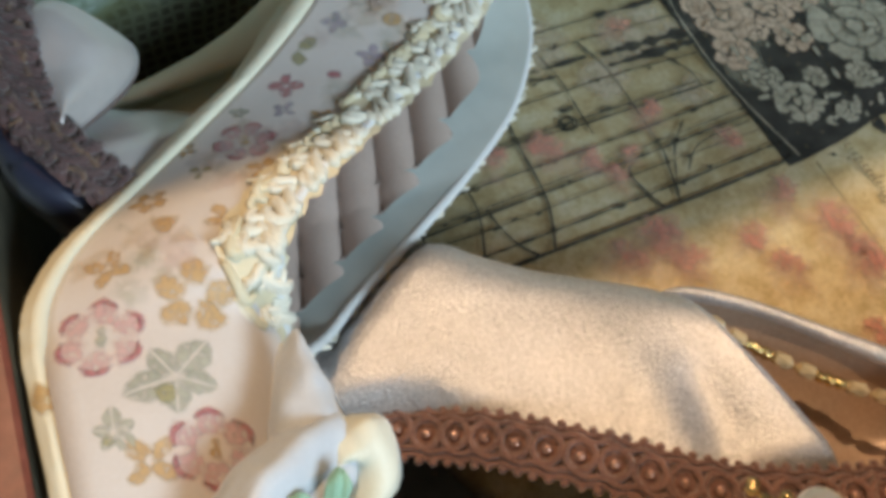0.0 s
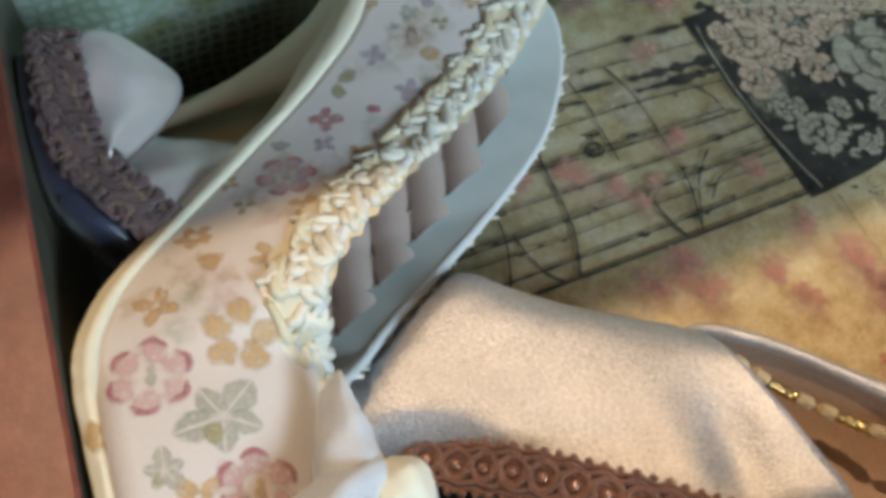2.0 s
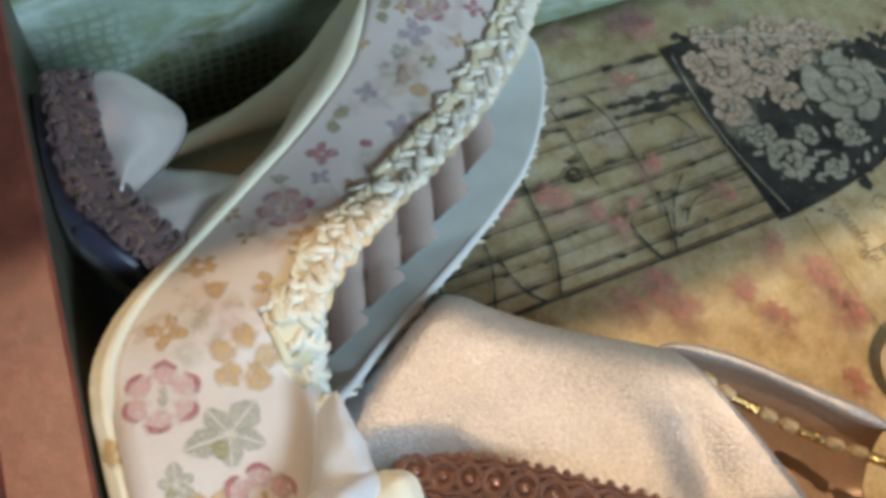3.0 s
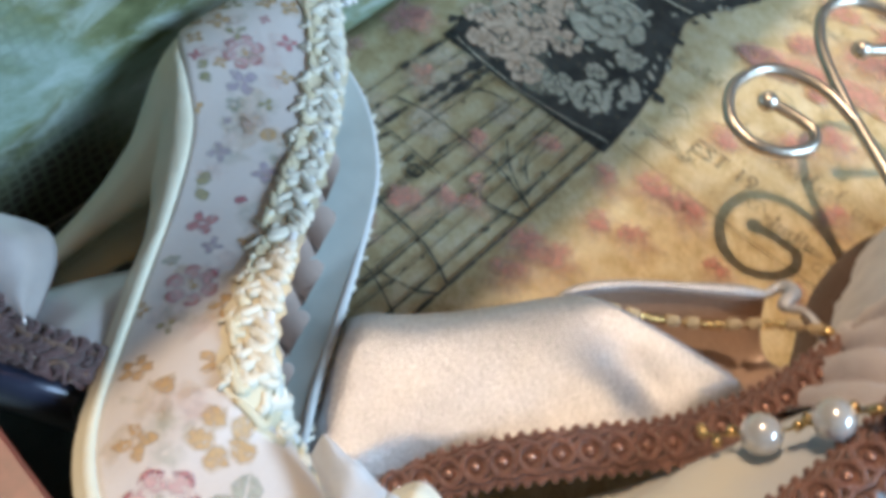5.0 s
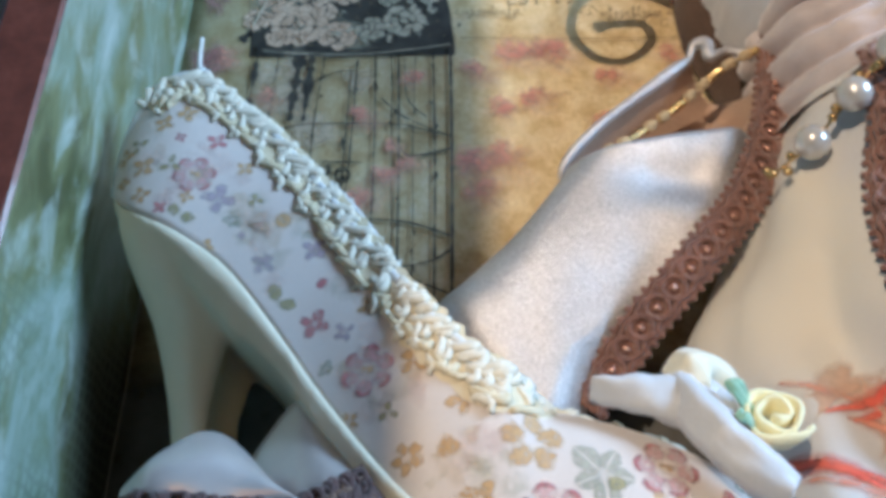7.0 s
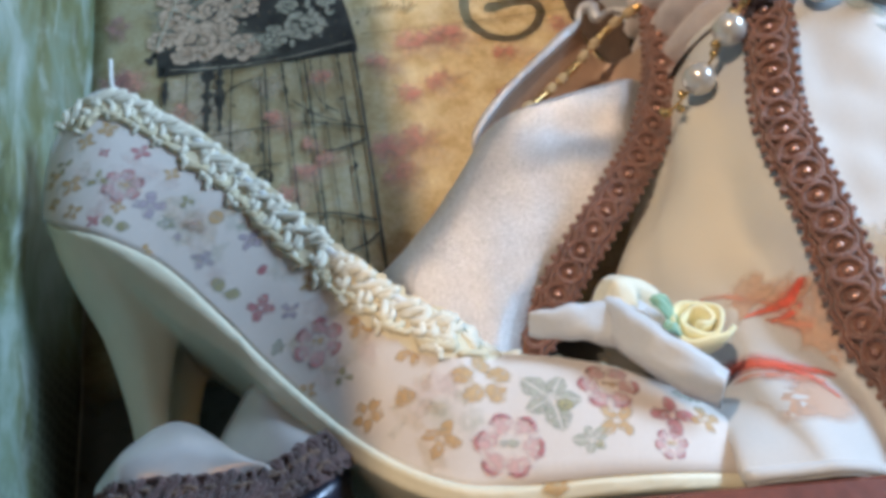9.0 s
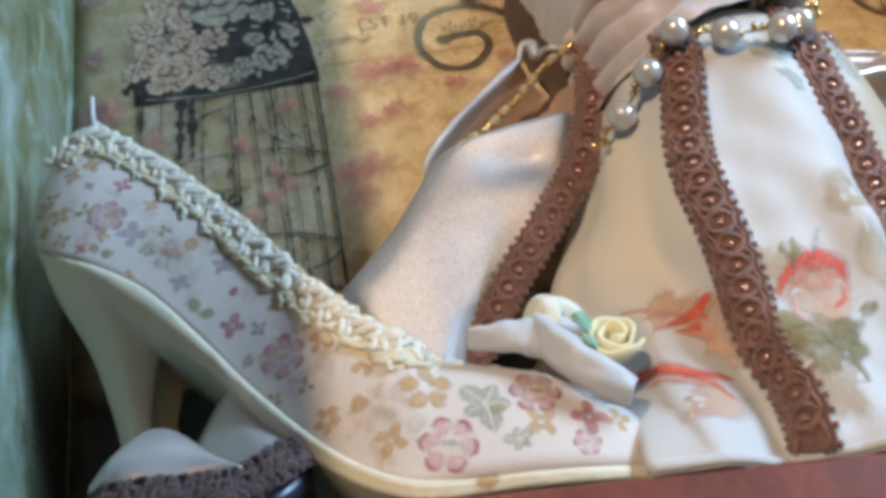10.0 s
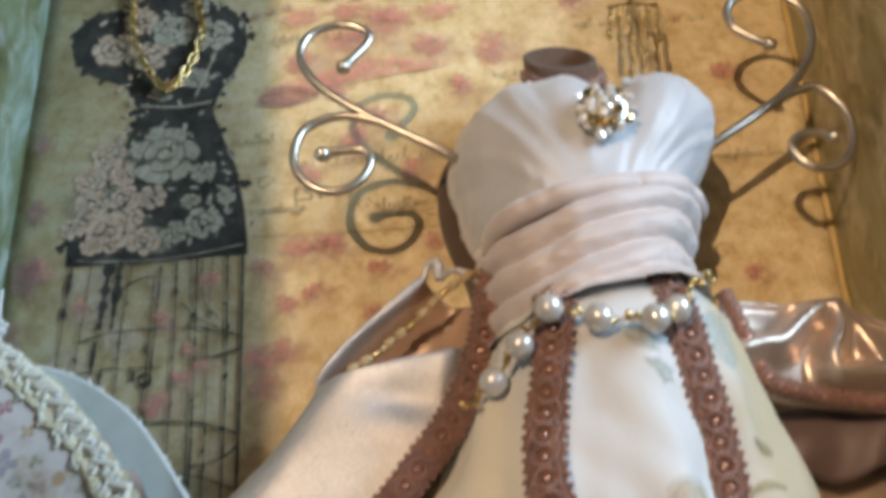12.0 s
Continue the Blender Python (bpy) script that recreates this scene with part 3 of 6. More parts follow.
splash = []
for k in range(70):
    a = form[k % len(form)]
    b = form[(k + 1) % len(form)]
    f = rnd.random()
    splash.append(blob(a[0] + (b[0] - a[0]) * f + rnd.uniform(-0.0022, 0.0022), a[1] + (b[1] - a[1]) * f + rnd.uniform(-0.002, 0.002), rnd.uniform(0.0007, 0.0022), k + 300, 12, 0.5, rnd.uniform(0.4, 1.0), rnd.uniform(0, 3)))
tagged(flat_print("ink_splash_print", splash, INK, 1, "ragged ink edge"), "", "", "", "stuff")
for k, (x, z, r, q) in enumerate(((-0.0265, 0.0570, 0.0095, 1.2), (-0.0130, 0.0470, 0.0095, 0.7), (-0.0050, 0.0780, 0.0115, 0.9), (-0.0215, 0.0720, 0.0085, 1.3), (-0.0020, 0.0400, 0.0060, 0.6), (-0.0220, 0.1280, 0.0100, 0.9), (-0.0040, 0.1350, 0.0090, 1.0))):
    soft_print("patch_print", [blotch(x, z, r, k * 2.7 + 11, q)], FADED_INK, "faded grey-green wash over the ink", 0.55)
cream, blush = [], []
blush_roses = ((-0.0205, 0.0470, 0.0088), (-0.0085, 0.0425, 0.0058), (-0.0275, 0.0585, 0.0062), (-0.0160, 0.0600, 0.0058), (-0.026, 0.1290, 0.0084), (-0.012, 0.1240, 0.0072), (-0.017, 0.1420, 0.0068), (-0.0070, 0.0600, 0.0052), (-0.0235, 0.0790, 0.0064), (-0.0290, 0.0690, 0.0060), (-0.0175, 0.0700, 0.0050), (-0.0330, 0.0490, 0.0044), (-0.0130, 0.0520, 0.0040), (-0.0260, 0.0420, 0.0042))
cream_roses = ((-0.004, 0.0775, 0.0126), (0.0100, 0.0690, 0.0044), (0.011, 0.0480, 0.0066), (0.0015, 0.0450, 0.0046), (-0.004, 0.1360, 0.0084), (0.012, 0.1330, 0.0076), (0.006, 0.1120, 0.0048), (-0.006, 0.1060, 0.0045), (0.004, 0.1480, 0.0056), (0.0185, 0.0580, 0.0034), (0.0060, 0.0570, 0.0032))
for k, (x, z, r, warm) in enumerate([(*q, 1) for q in blush_roses] + [(*q, 0) for q in cream_roses]):
    tone, marks = printed_rose(x, z, r, k * 13 + 5)
    soft_print("rose_print", tone, BLUSH_INK if warm else ROSE_INK, "blush printed rose" if warm else "cream printed rose", 0.72)
    flat_print("rose_outline_print", marks, PETAL_LINE)
for k in range(190):
    x, z = rnd.uniform(-0.034, 0.023), rnd.uniform(0.040, 0.150)
    w = 0.027 - 0.010 * math.exp(-((z - 0.098) / 0.014) ** 2)
    if abs(x + 0.004) < w:
        (blush if x < -0.010 and rnd.random() < 0.7 else cream).append(printed_leaf(x, z, rnd.uniform(0.0008, 0.0026), rnd.uniform(0, 6.3)))
tagged(soft_print("leaf_print", cream, ROSE_INK, "cream printed leaves"), "", "", "", "stuff")
tagged(soft_print("leaf_print", blush, BLUSH_INK, "blush printed leaves"), "", "", "", "stuff")
flat_print("sash_print", stroke([(-0.017, 0.090), (-0.028, 0.064), (-0.034, 0.046)], 0.0007) + stroke([(0.014, 0.128), (0.009, 0.112), (0.006, 0.103)], 0.0006) + stroke([(-0.014, 0.1000), (0.0, 0.0985), (0.012, 0.1000)], 0.0007), PALE_STROKE)

# pale watercolour patches inside the cage, and shade painted along the paper's foot
for poly in (blob(-0.0240, 0.0230, 0.0100, 201, 20, 0.3, 1.2), blob(-0.0130, 0.0060, 0.0070, 202, 18, 0.4), blob(-0.0290, -0.0040, 0.0080, 203, 18, 0.4, 1.3), blob(-0.0010, 0.0250, 0.0050, 204, 16, 0.4)):
    soft_print("patch_print", [poly], PALE_INK, "pale blush wash")
soft_print("border_and_shade_print", [[(x, -0.0660 + 0.004 * noise.noise((x * 60, 1.0, 2.0))) for x in np.linspace(-0.062, 0.100, 30)] + [(x, -0.150) for x in np.linspace(0.100, -0.062, 30)]], FOOT_SHADE_INK, "dark band of painted shade along the foot of the paper", 0.8)

# birdcage skirt under the printed form: wires from top to foot, hoops, and a door with its latch
cage, bars = [], []
WIRES = (((-0.0313, 0.0396), (-0.0321, 0.0171), (-0.0335, -0.0300), (-0.0350, -0.0700), 0.0004), ((-0.0251, 0.0341), (-0.0262, 0.0121), (-0.0280, -0.0300), (-0.0290, -0.0700), 0.0004),
         ((-0.0118, 0.0330), (-0.0135, 0.0082), (-0.0136, -0.0061), (-0.0145, -0.0700), 0.0004), ((-0.0039, 0.0290), (-0.0046, -0.0050), (-0.0052, -0.0240), (-0.0055, -0.0700), 0.00045),
         ((-0.0021, 0.0325), (-0.0031, -0.0073), (-0.0040, -0.0208), (-0.0042, -0.0700), 0.0006), ((0.0030, 0.0340), (0.0037, 0.0008), (0.0034, -0.0336), (0.0028, -0.0700), 0.0007),
         ((0.0076, 0.0350), (0.0084, 0.0), (0.0090, -0.0337), (0.0092, -0.0700), 0.0003), ((0.0097, 0.0352), (0.0104, 0.0), (0.0106, -0.0337), (0.0104, -0.0700), 0.0007),
         ((0.0147, 0.0345), (0.0142, 0.0043), (0.0146, -0.0300), (0.0140, -0.0500), 0.0003), ((0.0198, 0.0364), (0.0203, 0.0), (0.0202, -0.0348), (0.0196, -0.0700), 0.0006))
for a, b, c, d, w in WIRES:
    cage += stroke([a, b, c, d], w, 44, 0.35)
bars.append(stroke([(0.0248, 0.0380), (0.0250, 0.0100), (0.0247, -0.0338), (0.0240, -0.0720)], 0.0009, 60, 0.3))
for x0, z0, x1, z1, w in ((-0.0189, 0.0340, -0.0204, 0.0100, 0.0022), (-0.0153, 0.0340, -0.0165, 0.0085, 0.0018), (-0.0212, 0.0060, -0.0218, -0.0120, 0.0009), (-0.0182, -0.0035, -0.0190, -0.0110, 0.0017), (-0.0312, 0.0385, -0.0322, 0.0150, 0.0012)):
    bars.append(stroke([(x0, z0), ((x0 + x1) / 2, (z0 + z1) / 2), (x1, z1)], w, 18, 0.6))
HOOPS = (((-0.0265, 0.0060), (-0.0143, 0.0089), (0.0081, 0.0087), (0.0149, 0.0074), (0.0251, 0.0042)), ((0.0049, 0.0181), (0.0110, 0.0117), (0.0180, 0.0076), (0.0246, 0.0043)), ((0.0107, 0.0008), (0.0131, -0.0022), (0.0190, -0.0016), (0.0246, 0.0001)),
         ((-0.0260, -0.0050), (-0.0163, -0.0037), (-0.0080, -0.0042), (0.0004, -0.0044)), ((-0.0130, -0.0215), (-0.0030, -0.0224), (0.0125, -0.0236), (0.0243, -0.0280)), ((0.0094, -0.0374), (0.0150, -0.0366), (0.0207, -0.0348), (0.0248, -0.0317)),
         ((-0.0180, 0.0196), (-0.0130, 0.0250), (-0.0075, 0.0279), (-0.0020, 0.0282)), ((0.0115, 0.0330), (0.0125, 0.0180), (0.0180, 0.0110)), ((-0.0300, -0.0330), (-0.0060, -0.0385), (0.0100, -0.0395), (0.0240, -0.0450)), ((0.0050, -0.0500), (0.0130, -0.0540), (0.0240, -0.0510)))
for k, hoop in enumerate(HOOPS):
    cage += stroke(hoop, 0.00065 if k in (0, 2, 4, 5) else 0.00045, 22, 0.35)
cage += stroke([(-0.0310, 0.0350), (-0.0201, 0.0340), (-0.0057, 0.0335), (0.0075, 0.0344), (0.0249, 0.0370)], 0.0006, 30, 0.3)
ring = [(-0.0046 + 0.0019 * math.cos(q), -0.0085 + 0.0023 * math.sin(q)) for q in np.linspace(0, 6.28, 12)]
cage += stroke(ring, 0.0007, 26) + stroke([(-0.0066, -0.0072), (-0.0026, -0.0072)], 0.0006, 4) + stroke([(-0.0066, -0.0098), (-0.0024, -0.0100)], 0.0007, 4) + stroke([(-0.0088, -0.0050), (-0.0082, -0.0068), (-0.0088, -0.0086)], 0.0013, 8)
for k in range(60):
    a, b, c, d, w = WIRES[(k * 7) % len(WIRES)]
    f = rnd.random()
    p = [a, b, c, d][min(int(f * 3), 2)]
    q = [a, b, c, d][min(int(f * 3), 2) + 1]
    g = f * 3 - int(f * 3)
    cage.append(blob(p[0] + (q[0] - p[0]) * g + rnd.uniform(-0.0008, 0.0008), p[1] + (q[1] - p[1]) * g, rnd.uniform(0.00025, 0.0006), k + 700, 8, 0.5, rnd.uniform(1.0, 3.0)))
flat_print("birdcage_print", cage, LINE_INK, 0, "fine dark birdcage bars")
for bar in bars:
    flat_print("birdcage_bar_print", bar, INK)
flat_print("cage_rim_print", stroke([(-0.0300, 0.0362), (-0.0201, 0.0350), (-0.0057, 0.0345), (0.0075, 0.0354), (0.0249, 0.0382)], 0.0003, 30, 0.3), PALE_STROKE)

# faded pink blossoms, a plume and lines of script
pinks, mauves = [], []
low_blossoms = [(0.0002, 0.0112, 0.0026), (0.0003, -0.0150, 0.0036), (0.0058, -0.0078, 0.0026), (0.0083, 0.0008, 0.0018), (0.0132, -0.0045, 0.0022), (-0.0433, 0.035, 0.0040), (-0.0283, 0.0184, 0.0024), (0.034, -0.005, 0.0048), (0.038, 0.000, 0.0034), (0.031, -0.014, 0.0034), (0.0325, 0.0280, 0.0030), (0.0516, 0.0380, 0.0034), (0.041, 0.036, 0.0042), (0.056, 0.034, 0.0034), (0.049, 0.019, 0.0030), (0.038, 0.016, 0.0030), (0.062, -0.018, 0.0030), (0.071, 0.026, 0.0030), (0.088, 0.036, 0.0030), (0.066, 0.009, 0.0028), (0.101, 0.030, 0.0030), (-0.020, -0.022, 0.0028), (0.013, 0.026, 0.0026), (-0.002, -0.030, 0.0026), (0.195, 0.015, 0.0030)]
high_blossoms = [(0.046, 0.066, 0.0036), (0.083, 0.063, 0.0036), (0.205, 0.100, 0.0042), (0.190, 0.078, 0.0030), (0.062, 0.078, 0.0046), (0.097, 0.054, 0.0040), (0.118, 0.120, 0.0060), (0.060, 0.126, 0.0070), (0.078, 0.132, 0.0060), (0.046, 0.118, 0.0048), (0.092, 0.122, 0.0052), (0.104, 0.098, 0.0040), (0.072, 0.090, 0.0044), (0.056, 0.104, 0.0040), (0.150, 0.140, 0.0048)]
spots = low_blossoms + high_blossoms
for k, (x, z, r) in enumerate(spots):
    soft_print("blossom_print", [blotch(x + r * 1.1 * d * math.cos(k * 1.9 + d * 2.4), z + r * 1.1 * d * math.sin(k * 1.9 + d * 2.4), r * (0.95 - 0.2 * d), k * 3.7 + d) for d in (0, 0.8, 1.0)], PINK_INK, "faded coral blossom", 0.35)
    soft_print("blossom_print", [blotch(x + r * 0.5, z - r * 0.6, r * 2.1, k * 2.9 + 70, 0.8)], FAINT_PINK, "faint pink wash", 0.3)
for k, (x, z, r) in enumerate(((-0.0455, 0.030, 0.0055), (-0.046, 0.056, 0.0040), (-0.048, 0.010, 0.0040), (-0.0465, 0.085, 0.0035))):
    soft_print("blossom_print", [blotch(x, z, r, k * 5.1, 1.4)], MAUVE_INK, "mauve blossom along the edge")
plume = [(0.030, 0.098), (0.036, 0.106), (0.052, 0.111), (0.070, 0.116), (0.090, 0.115), (0.100, 0.111), (0.090, 0.109), (0.070, 0.106), (0.052, 0.102), (0.040, 0.096)]
soft_print("plume_print", [[(p.x, p.z) for p in spline([(x, 0, z) for x, z in plume], 40, True)]], PINK_INK, "faded pink plume", 0.75)
soft_print("plume_print", [[(p.x, p.z) for p in spline([(x, 0, z) for x, z in ((0.030, 0.098), (0.034, 0.105), (0.046, 0.104), (0.052, 0.099), (0.040, 0.095))], 24, True)]], MAUVE_INK, "mauve end of the plume", 0.7)
soft_print("border_and_shade_print", [blotch(0.045 + 0.018 * k, 0.139 + 0.002 * math.sin(k * 2.0), 0.0078, k + 40, 0.6) for k in range(4)], PINK_INK, "faded pink border")
script = stroke([(0.028, 0.0405), (0.060, 0.0398), (0.10, 0.0402), (0.135, 0.0398)], 0.0004, 20)
for x0, x1, z, h in ((0.044, 0.094, 0.0680, 0.0032), (0.026, 0.046, 0.050, 0.0016), (0.070, 0.100, 0.049, 0.0018), (0.116, 0.146, 0.103, 0.0022), (0.034, 0.060, 0.126, 0.0020), (0.020, 0.038, 0.080, 0.0018), (0.160, 0.215, 0.060, 0.0016), (0.150, 0.200, 0.125, 0.0022)):
    x, pts = x0, []
    while x < x1:
        tall = h * (2.0 if rnd.random() < 0.2 else rnd.uniform(0.7, 1.1))
        drop = h * (1.2 if rnd.random() < 0.12 else 0.0)
        w = h * rnd.uniform(0.55, 1.1)
        pts += [(x, z - drop), (x + w * 0.75, z + tall), (x + w * 0.35, z + tall * 0.9), (x + w * 0.55, z - drop * 0.3)]
        x += w
        if rnd.random() < 0.14 and len(pts) > 6:
            script += stroke(pts, 0.00032, len(pts) * 3, 0.3)
            pts, x = [], x + h
    if len(pts) > 3:
        script += stroke(pts, 0.00032, len(pts) * 3, 0.3)
for x, z, r in ((0.050, 0.0880, 0.0060), (0.066, 0.0505, 0.0030), (0.089, 0.0455, 0.0022), (0.124, 0.0960, 0.0060), (0.032, 0.0620, 0.0036), (0.185, 0.022, 0.004)):
    script += stroke([(x + r * (1 - q / 9) * math.cos(q), z + r * (1 - q / 9) * math.sin(q)) for q in np.linspace(0, 7, 14)], 0.00035, 36)
dark = [blob(0.055 + 0.014 * k, 0.148, 0.0045, k + 90, 10, 0.5, 0.5) for k in range(4)] + [blob(0.028 + 0.006 * k, 0.141 + 0.002 * k, 0.0022, k + 70, 9, 0.5) for k in range(3)]
flat_print("script_print", script, SCRIPT_INK, 0, "faded brown handwriting as plain strokes")
soft_print("script_print", dark, MAUVE_INK)
words = bpy.data.curves.new("word_print", "FONT")
words.body, words.size, words.extrude = "EST 19", 0.0076, 0.0
lettering = new("word_print", words)
lettering.parent = backing_paper
lettering.matrix_basis = pose(0.0415, -0.0007, 0.0543, 90, 0, 0)
words.materials.append(SCRIPT_INK)


# ---- covered shoe ----
shoe = thing("miniature_shoe", "miniature high-heeled shoe in floral cotton, cream heel, on box floor", "shoe ornament")
SX = [-0.0500, -0.0485, -0.0465, -0.0430, -0.0380, -0.0320, -0.0210, -0.0100, 0.0000, 0.0120, 0.0210, 0.0300, 0.0380, 0.0420, 0.0540, 0.0660, 0.0760, 0.0820, 0.0850]
SC = [-0.0350, -0.0350, -0.0350, -0.0348, -0.0345, -0.0340, -0.0325, -0.0322, -0.0325, -0.0340, -0.0360, -0.0375, -0.0380, -0.0382, -0.0395, -0.0410, -0.0425, -0.0435, -0.0440]   # centre line
SW = [0.0010, 0.0055, 0.0095, 0.0125, 0.0145, 0.0155, 0.0155, 0.0152, 0.0158, 0.0180, 0.0205, 0.0222, 0.0230, 0.0230, 0.0220, 0.0190, 0.0140, 0.0085, 0.0030]           # half width
SB = [-0.0385, -0.0420, -0.0448, -0.0488, -0.0522, -0.0556, -0.0632, -0.0766, -0.0910, -0.1064, -0.1160, -0.1220, -0.1242, -0.1246, -0.1254, -0.1263, -0.1270, -0.1274, -0.1276]  # seam above the sole
SN = [-0.0368, -0.0335, -0.0285, -0.0215, -0.0155, -0.0145, -0.0225, -0.0345, -0.0480, -0.0660, -0.0790, -0.0885, -0.0925, -0.0935, -0.0970, -0.1025, -0.1095, -0.1160, -0.1215]  # outer lip, then the vamp
SF = [-0.0362, -0.0320, -0.0265, -0.0195, -0.0132, -0.0105, -0.0135, -0.0205, -0.0300, -0.0480, -0.0630, -0.0780, -0.0890, -0.0930, -0.0970, -0.1025, -0.1095, -0.1160, -0.1215]  # inner lip


def smooth_table(ys, x):
    k = min(max(int(np.searchsorted(SX, x)) - 1, 0), len(SX) - 2)
    f = (x - SX[k]) / (SX[k + 1] - SX[k])
    g = [ys[min(max(k + d, 0), len(ys) - 1)] for d in (-1, 0, 1, 2)]
    h = [SX[min(max(k + d, 0), len(SX) - 1)] for d in (-1, 0, 1, 2)]
    m0 = (g[2] - g[0]) / max(h[2] - h[0], 1e-6) * (h[2] - h[1])
    m1 = (g[3] - g[1]) / max(h[3] - h[1], 1e-6) * (h[2] - h[1])
    return (2 * f ** 3 - 3 * f * f + 1) * g[1] + (f ** 3 - 2 * f * f + f) * m0 + (-2 * f ** 3 + 3 * f * f) * g[2] + (f ** 3 - f * f) * m1


def closing(x):
    f = min(max((x - 0.033) / 0.012, 0.0), 1.0)
    return f * f * (3 - 2 * f)


def shoe_point(x, u, side, inset=0.0):
    """A point of the upper: u runs from the sole's seam (0) to the lip or the ridge of the vamp (1); side is -1 for the outer face."""
    c, w, b, top = smooth_table(SC, x), max(smooth_table(SW, x) - inset, 0.0005), smooth_table(SB, x), smooth_table(SN if side < 0 else SF, x)
    if side > 0:
        w *= 1.0 - 0.30 * min(max((x - 0.010) / 0.025, 0.0), 1.0) * (1 - 0.4 * min(max((x - 0.06) / 0.02, 0.0), 1.0))
    openy, openz = w * (0.93 + 0.07 * math.sin(math.pi * u)) * (1 - 0.06 * u), b + (top - b) * u
    a = u * math.pi / 2
    domey, domez = w * max(math.cos(a), 0.0) ** 0.75, b + (top - b) * math.sin(a) ** 0.85
    k = closing(x)
    return Vector((x, c + side * (openy * (1 - k) + domey * k), openz * (1 - k) + domez * k))


xs = list(np.linspace(SX[0], SX[-1], 90))
surfaces = {}
for name, side in (("outer_side", -1), ("inner_side", 1)):
    bm = bmesh.new()
    sheet(bm, [[shoe_point(x, j / 20, side) for j in range(21)] for x in xs])
    bmesh.ops.recalc_face_normals(bm, faces=bm.faces)
    surfaces[side] = part("upper", bm, SHOE_CLOTH, shoe, "ivory cotton printed with small rose, sage and ochre flowers")
    thick(surfaces[side], 0.0009, 0.0)

# toe seal and back seam are rounded by a small cap of cloth
bm = bmesh.new()
ball(bm, Vector((0.0835, -0.0440, -0.1225)), 0.0028, 14, 8, (0.8, 1.1, 0.9))
part("toe_cap", bm, SHOE_CLOTH, shoe)

# inner face: cream rim above a pleated tan lining with a scalloped top
bm = bmesh.new()
ins = [x for x in xs if -0.047 < x < 0.0445]
sheet(bm, [[shoe_point(x, j / 14, 1, 0.0012) for j in range(15)] for x in ins])
part("inner_rim", bm, RIM_AQUA, shoe, "smooth cream inner rim")
bm = bmesh.new()
rows = []
for x in np.linspace(-0.036, 0.0445, 300):
    flute = lambda p: (p.z + 0.33 * p.x) / 0.0086
    top = 0.68 + 0.12 * abs(math.sin(math.pi * flute(shoe_point(x, 0.74, 1)))) ** 0.6
    row = []
    for j in range(71):
        p = shoe_point(x, 0.30 + (top - 0.30) * j / 70, 1, 0.0016)
        row.append(p - Vector((0, 0.0026 * abs(math.sin(math.pi * flute(p))) ** 0.65, 0)))
    rows.append(row)
sheet(bm, rows)
part("lining", bm, LINING, shoe, "pleated tan lining with a scalloped edge")
bm = bmesh.new()
sheet(bm, [[shoe_point(x, 0.06, -1, 0.001).lerp(shoe_point(x, 0.06, 1, 0.001), j / 8) for j in range(9)] for x in ins])
part("insole", bm, LINING, shoe)
bm = bmesh.new()
sheet(bm, [[shoe_point(x, j / 8, -1, 0.0014) for j in range(9)] for x in ins])
part("lining", bm, LINING, shoe)

# sole: an edge of cream that thickens under the arch
bm = bmesh.new()
rows = []
for x in np.linspace(-0.0492, 0.0862, 90):
    xx = min(x, 0.0848)
    c, w, b = smooth_table(SC, xx), smooth_table(SW, xx) * 0.97 + 0.0010 * min(max((xx + 0.045) / 0.02, 0.0), 1.0), smooth_table(SB, xx)
    if x > 0.0848:
        w *= 0.45
    t = table([-0.0492, -0.0475, -0.0450, -0.0410, -0.0360, -0.0300, -0.0240, -0.0190, -0.0140, -0.0080, 0.0, 0.010, 0.024, 0.042, 0.09], [0.0016, 0.0024, 0.0028, 0.0034, 0.0046, 0.0064, 0.0092, 0.0104, 0.0084, 0.0063, 0.0056, 0.0050, 0.0040, 0.0030, 0.0024], x)
    k = min(max((-0.002 - x) / 0.020, 0.0), 1.0)       # the underside slopes in towards the heel
    half = [(0.96, b + 0.0004), (1.0, b - 0.0006), (1.0 - 0.04 * k, b - t * 0.45), (0.97 - 0.06 * k, b - t * 0.55), (0.97 - 0.25 * k, b - t), (0.58 - 0.10 * k, b - t - 0.0003)]
    rows.append([Vector((x, c - w * s, z)) for s, z in half] + [Vector((x, c, b - t - 0.0004))] + [Vector((x, c + w * s, z)) for s, z in half[::-1]])
V = sheet(bm, rows, True)
bm.faces.new(V[0][::-1]); bm.faces.new(V[-1])

# heel, moulded in one piece with the sole
HZ = [-0.0490, -0.0560, -0.0620, -0.0680, -0.0720, -0.0770, -0.0860, -0.0970, -0.1100, -0.1215, -0.1240]
HB = [-0.0466, -0.0443, -0.0415, -0.0387, -0.0375, -0.0361, -0.0339, -0.0317, -0.0305, -0.0298, -0.0297]     # back edge
HF = [-0.0330, -0.0260, -0.0212, -0.0184, -0.0186, -0.0200, -0.0220, -0.0224, -0.0218, -0.0212, -0.0212]     # breast
HN = [-0.0475, -0.0480, -0.0455, -0.0415, -0.0388, -0.0353, -0.0315, -0.0300, -0.0290, -0.0285, -0.0285]     # outer side
HI = [-0.0215, -0.0195, -0.0190, -0.0189, -0.0190, -0.0195, -0.0205, -0.0205, -0.0205, -0.0205, -0.0205]     # inner side
rows = []
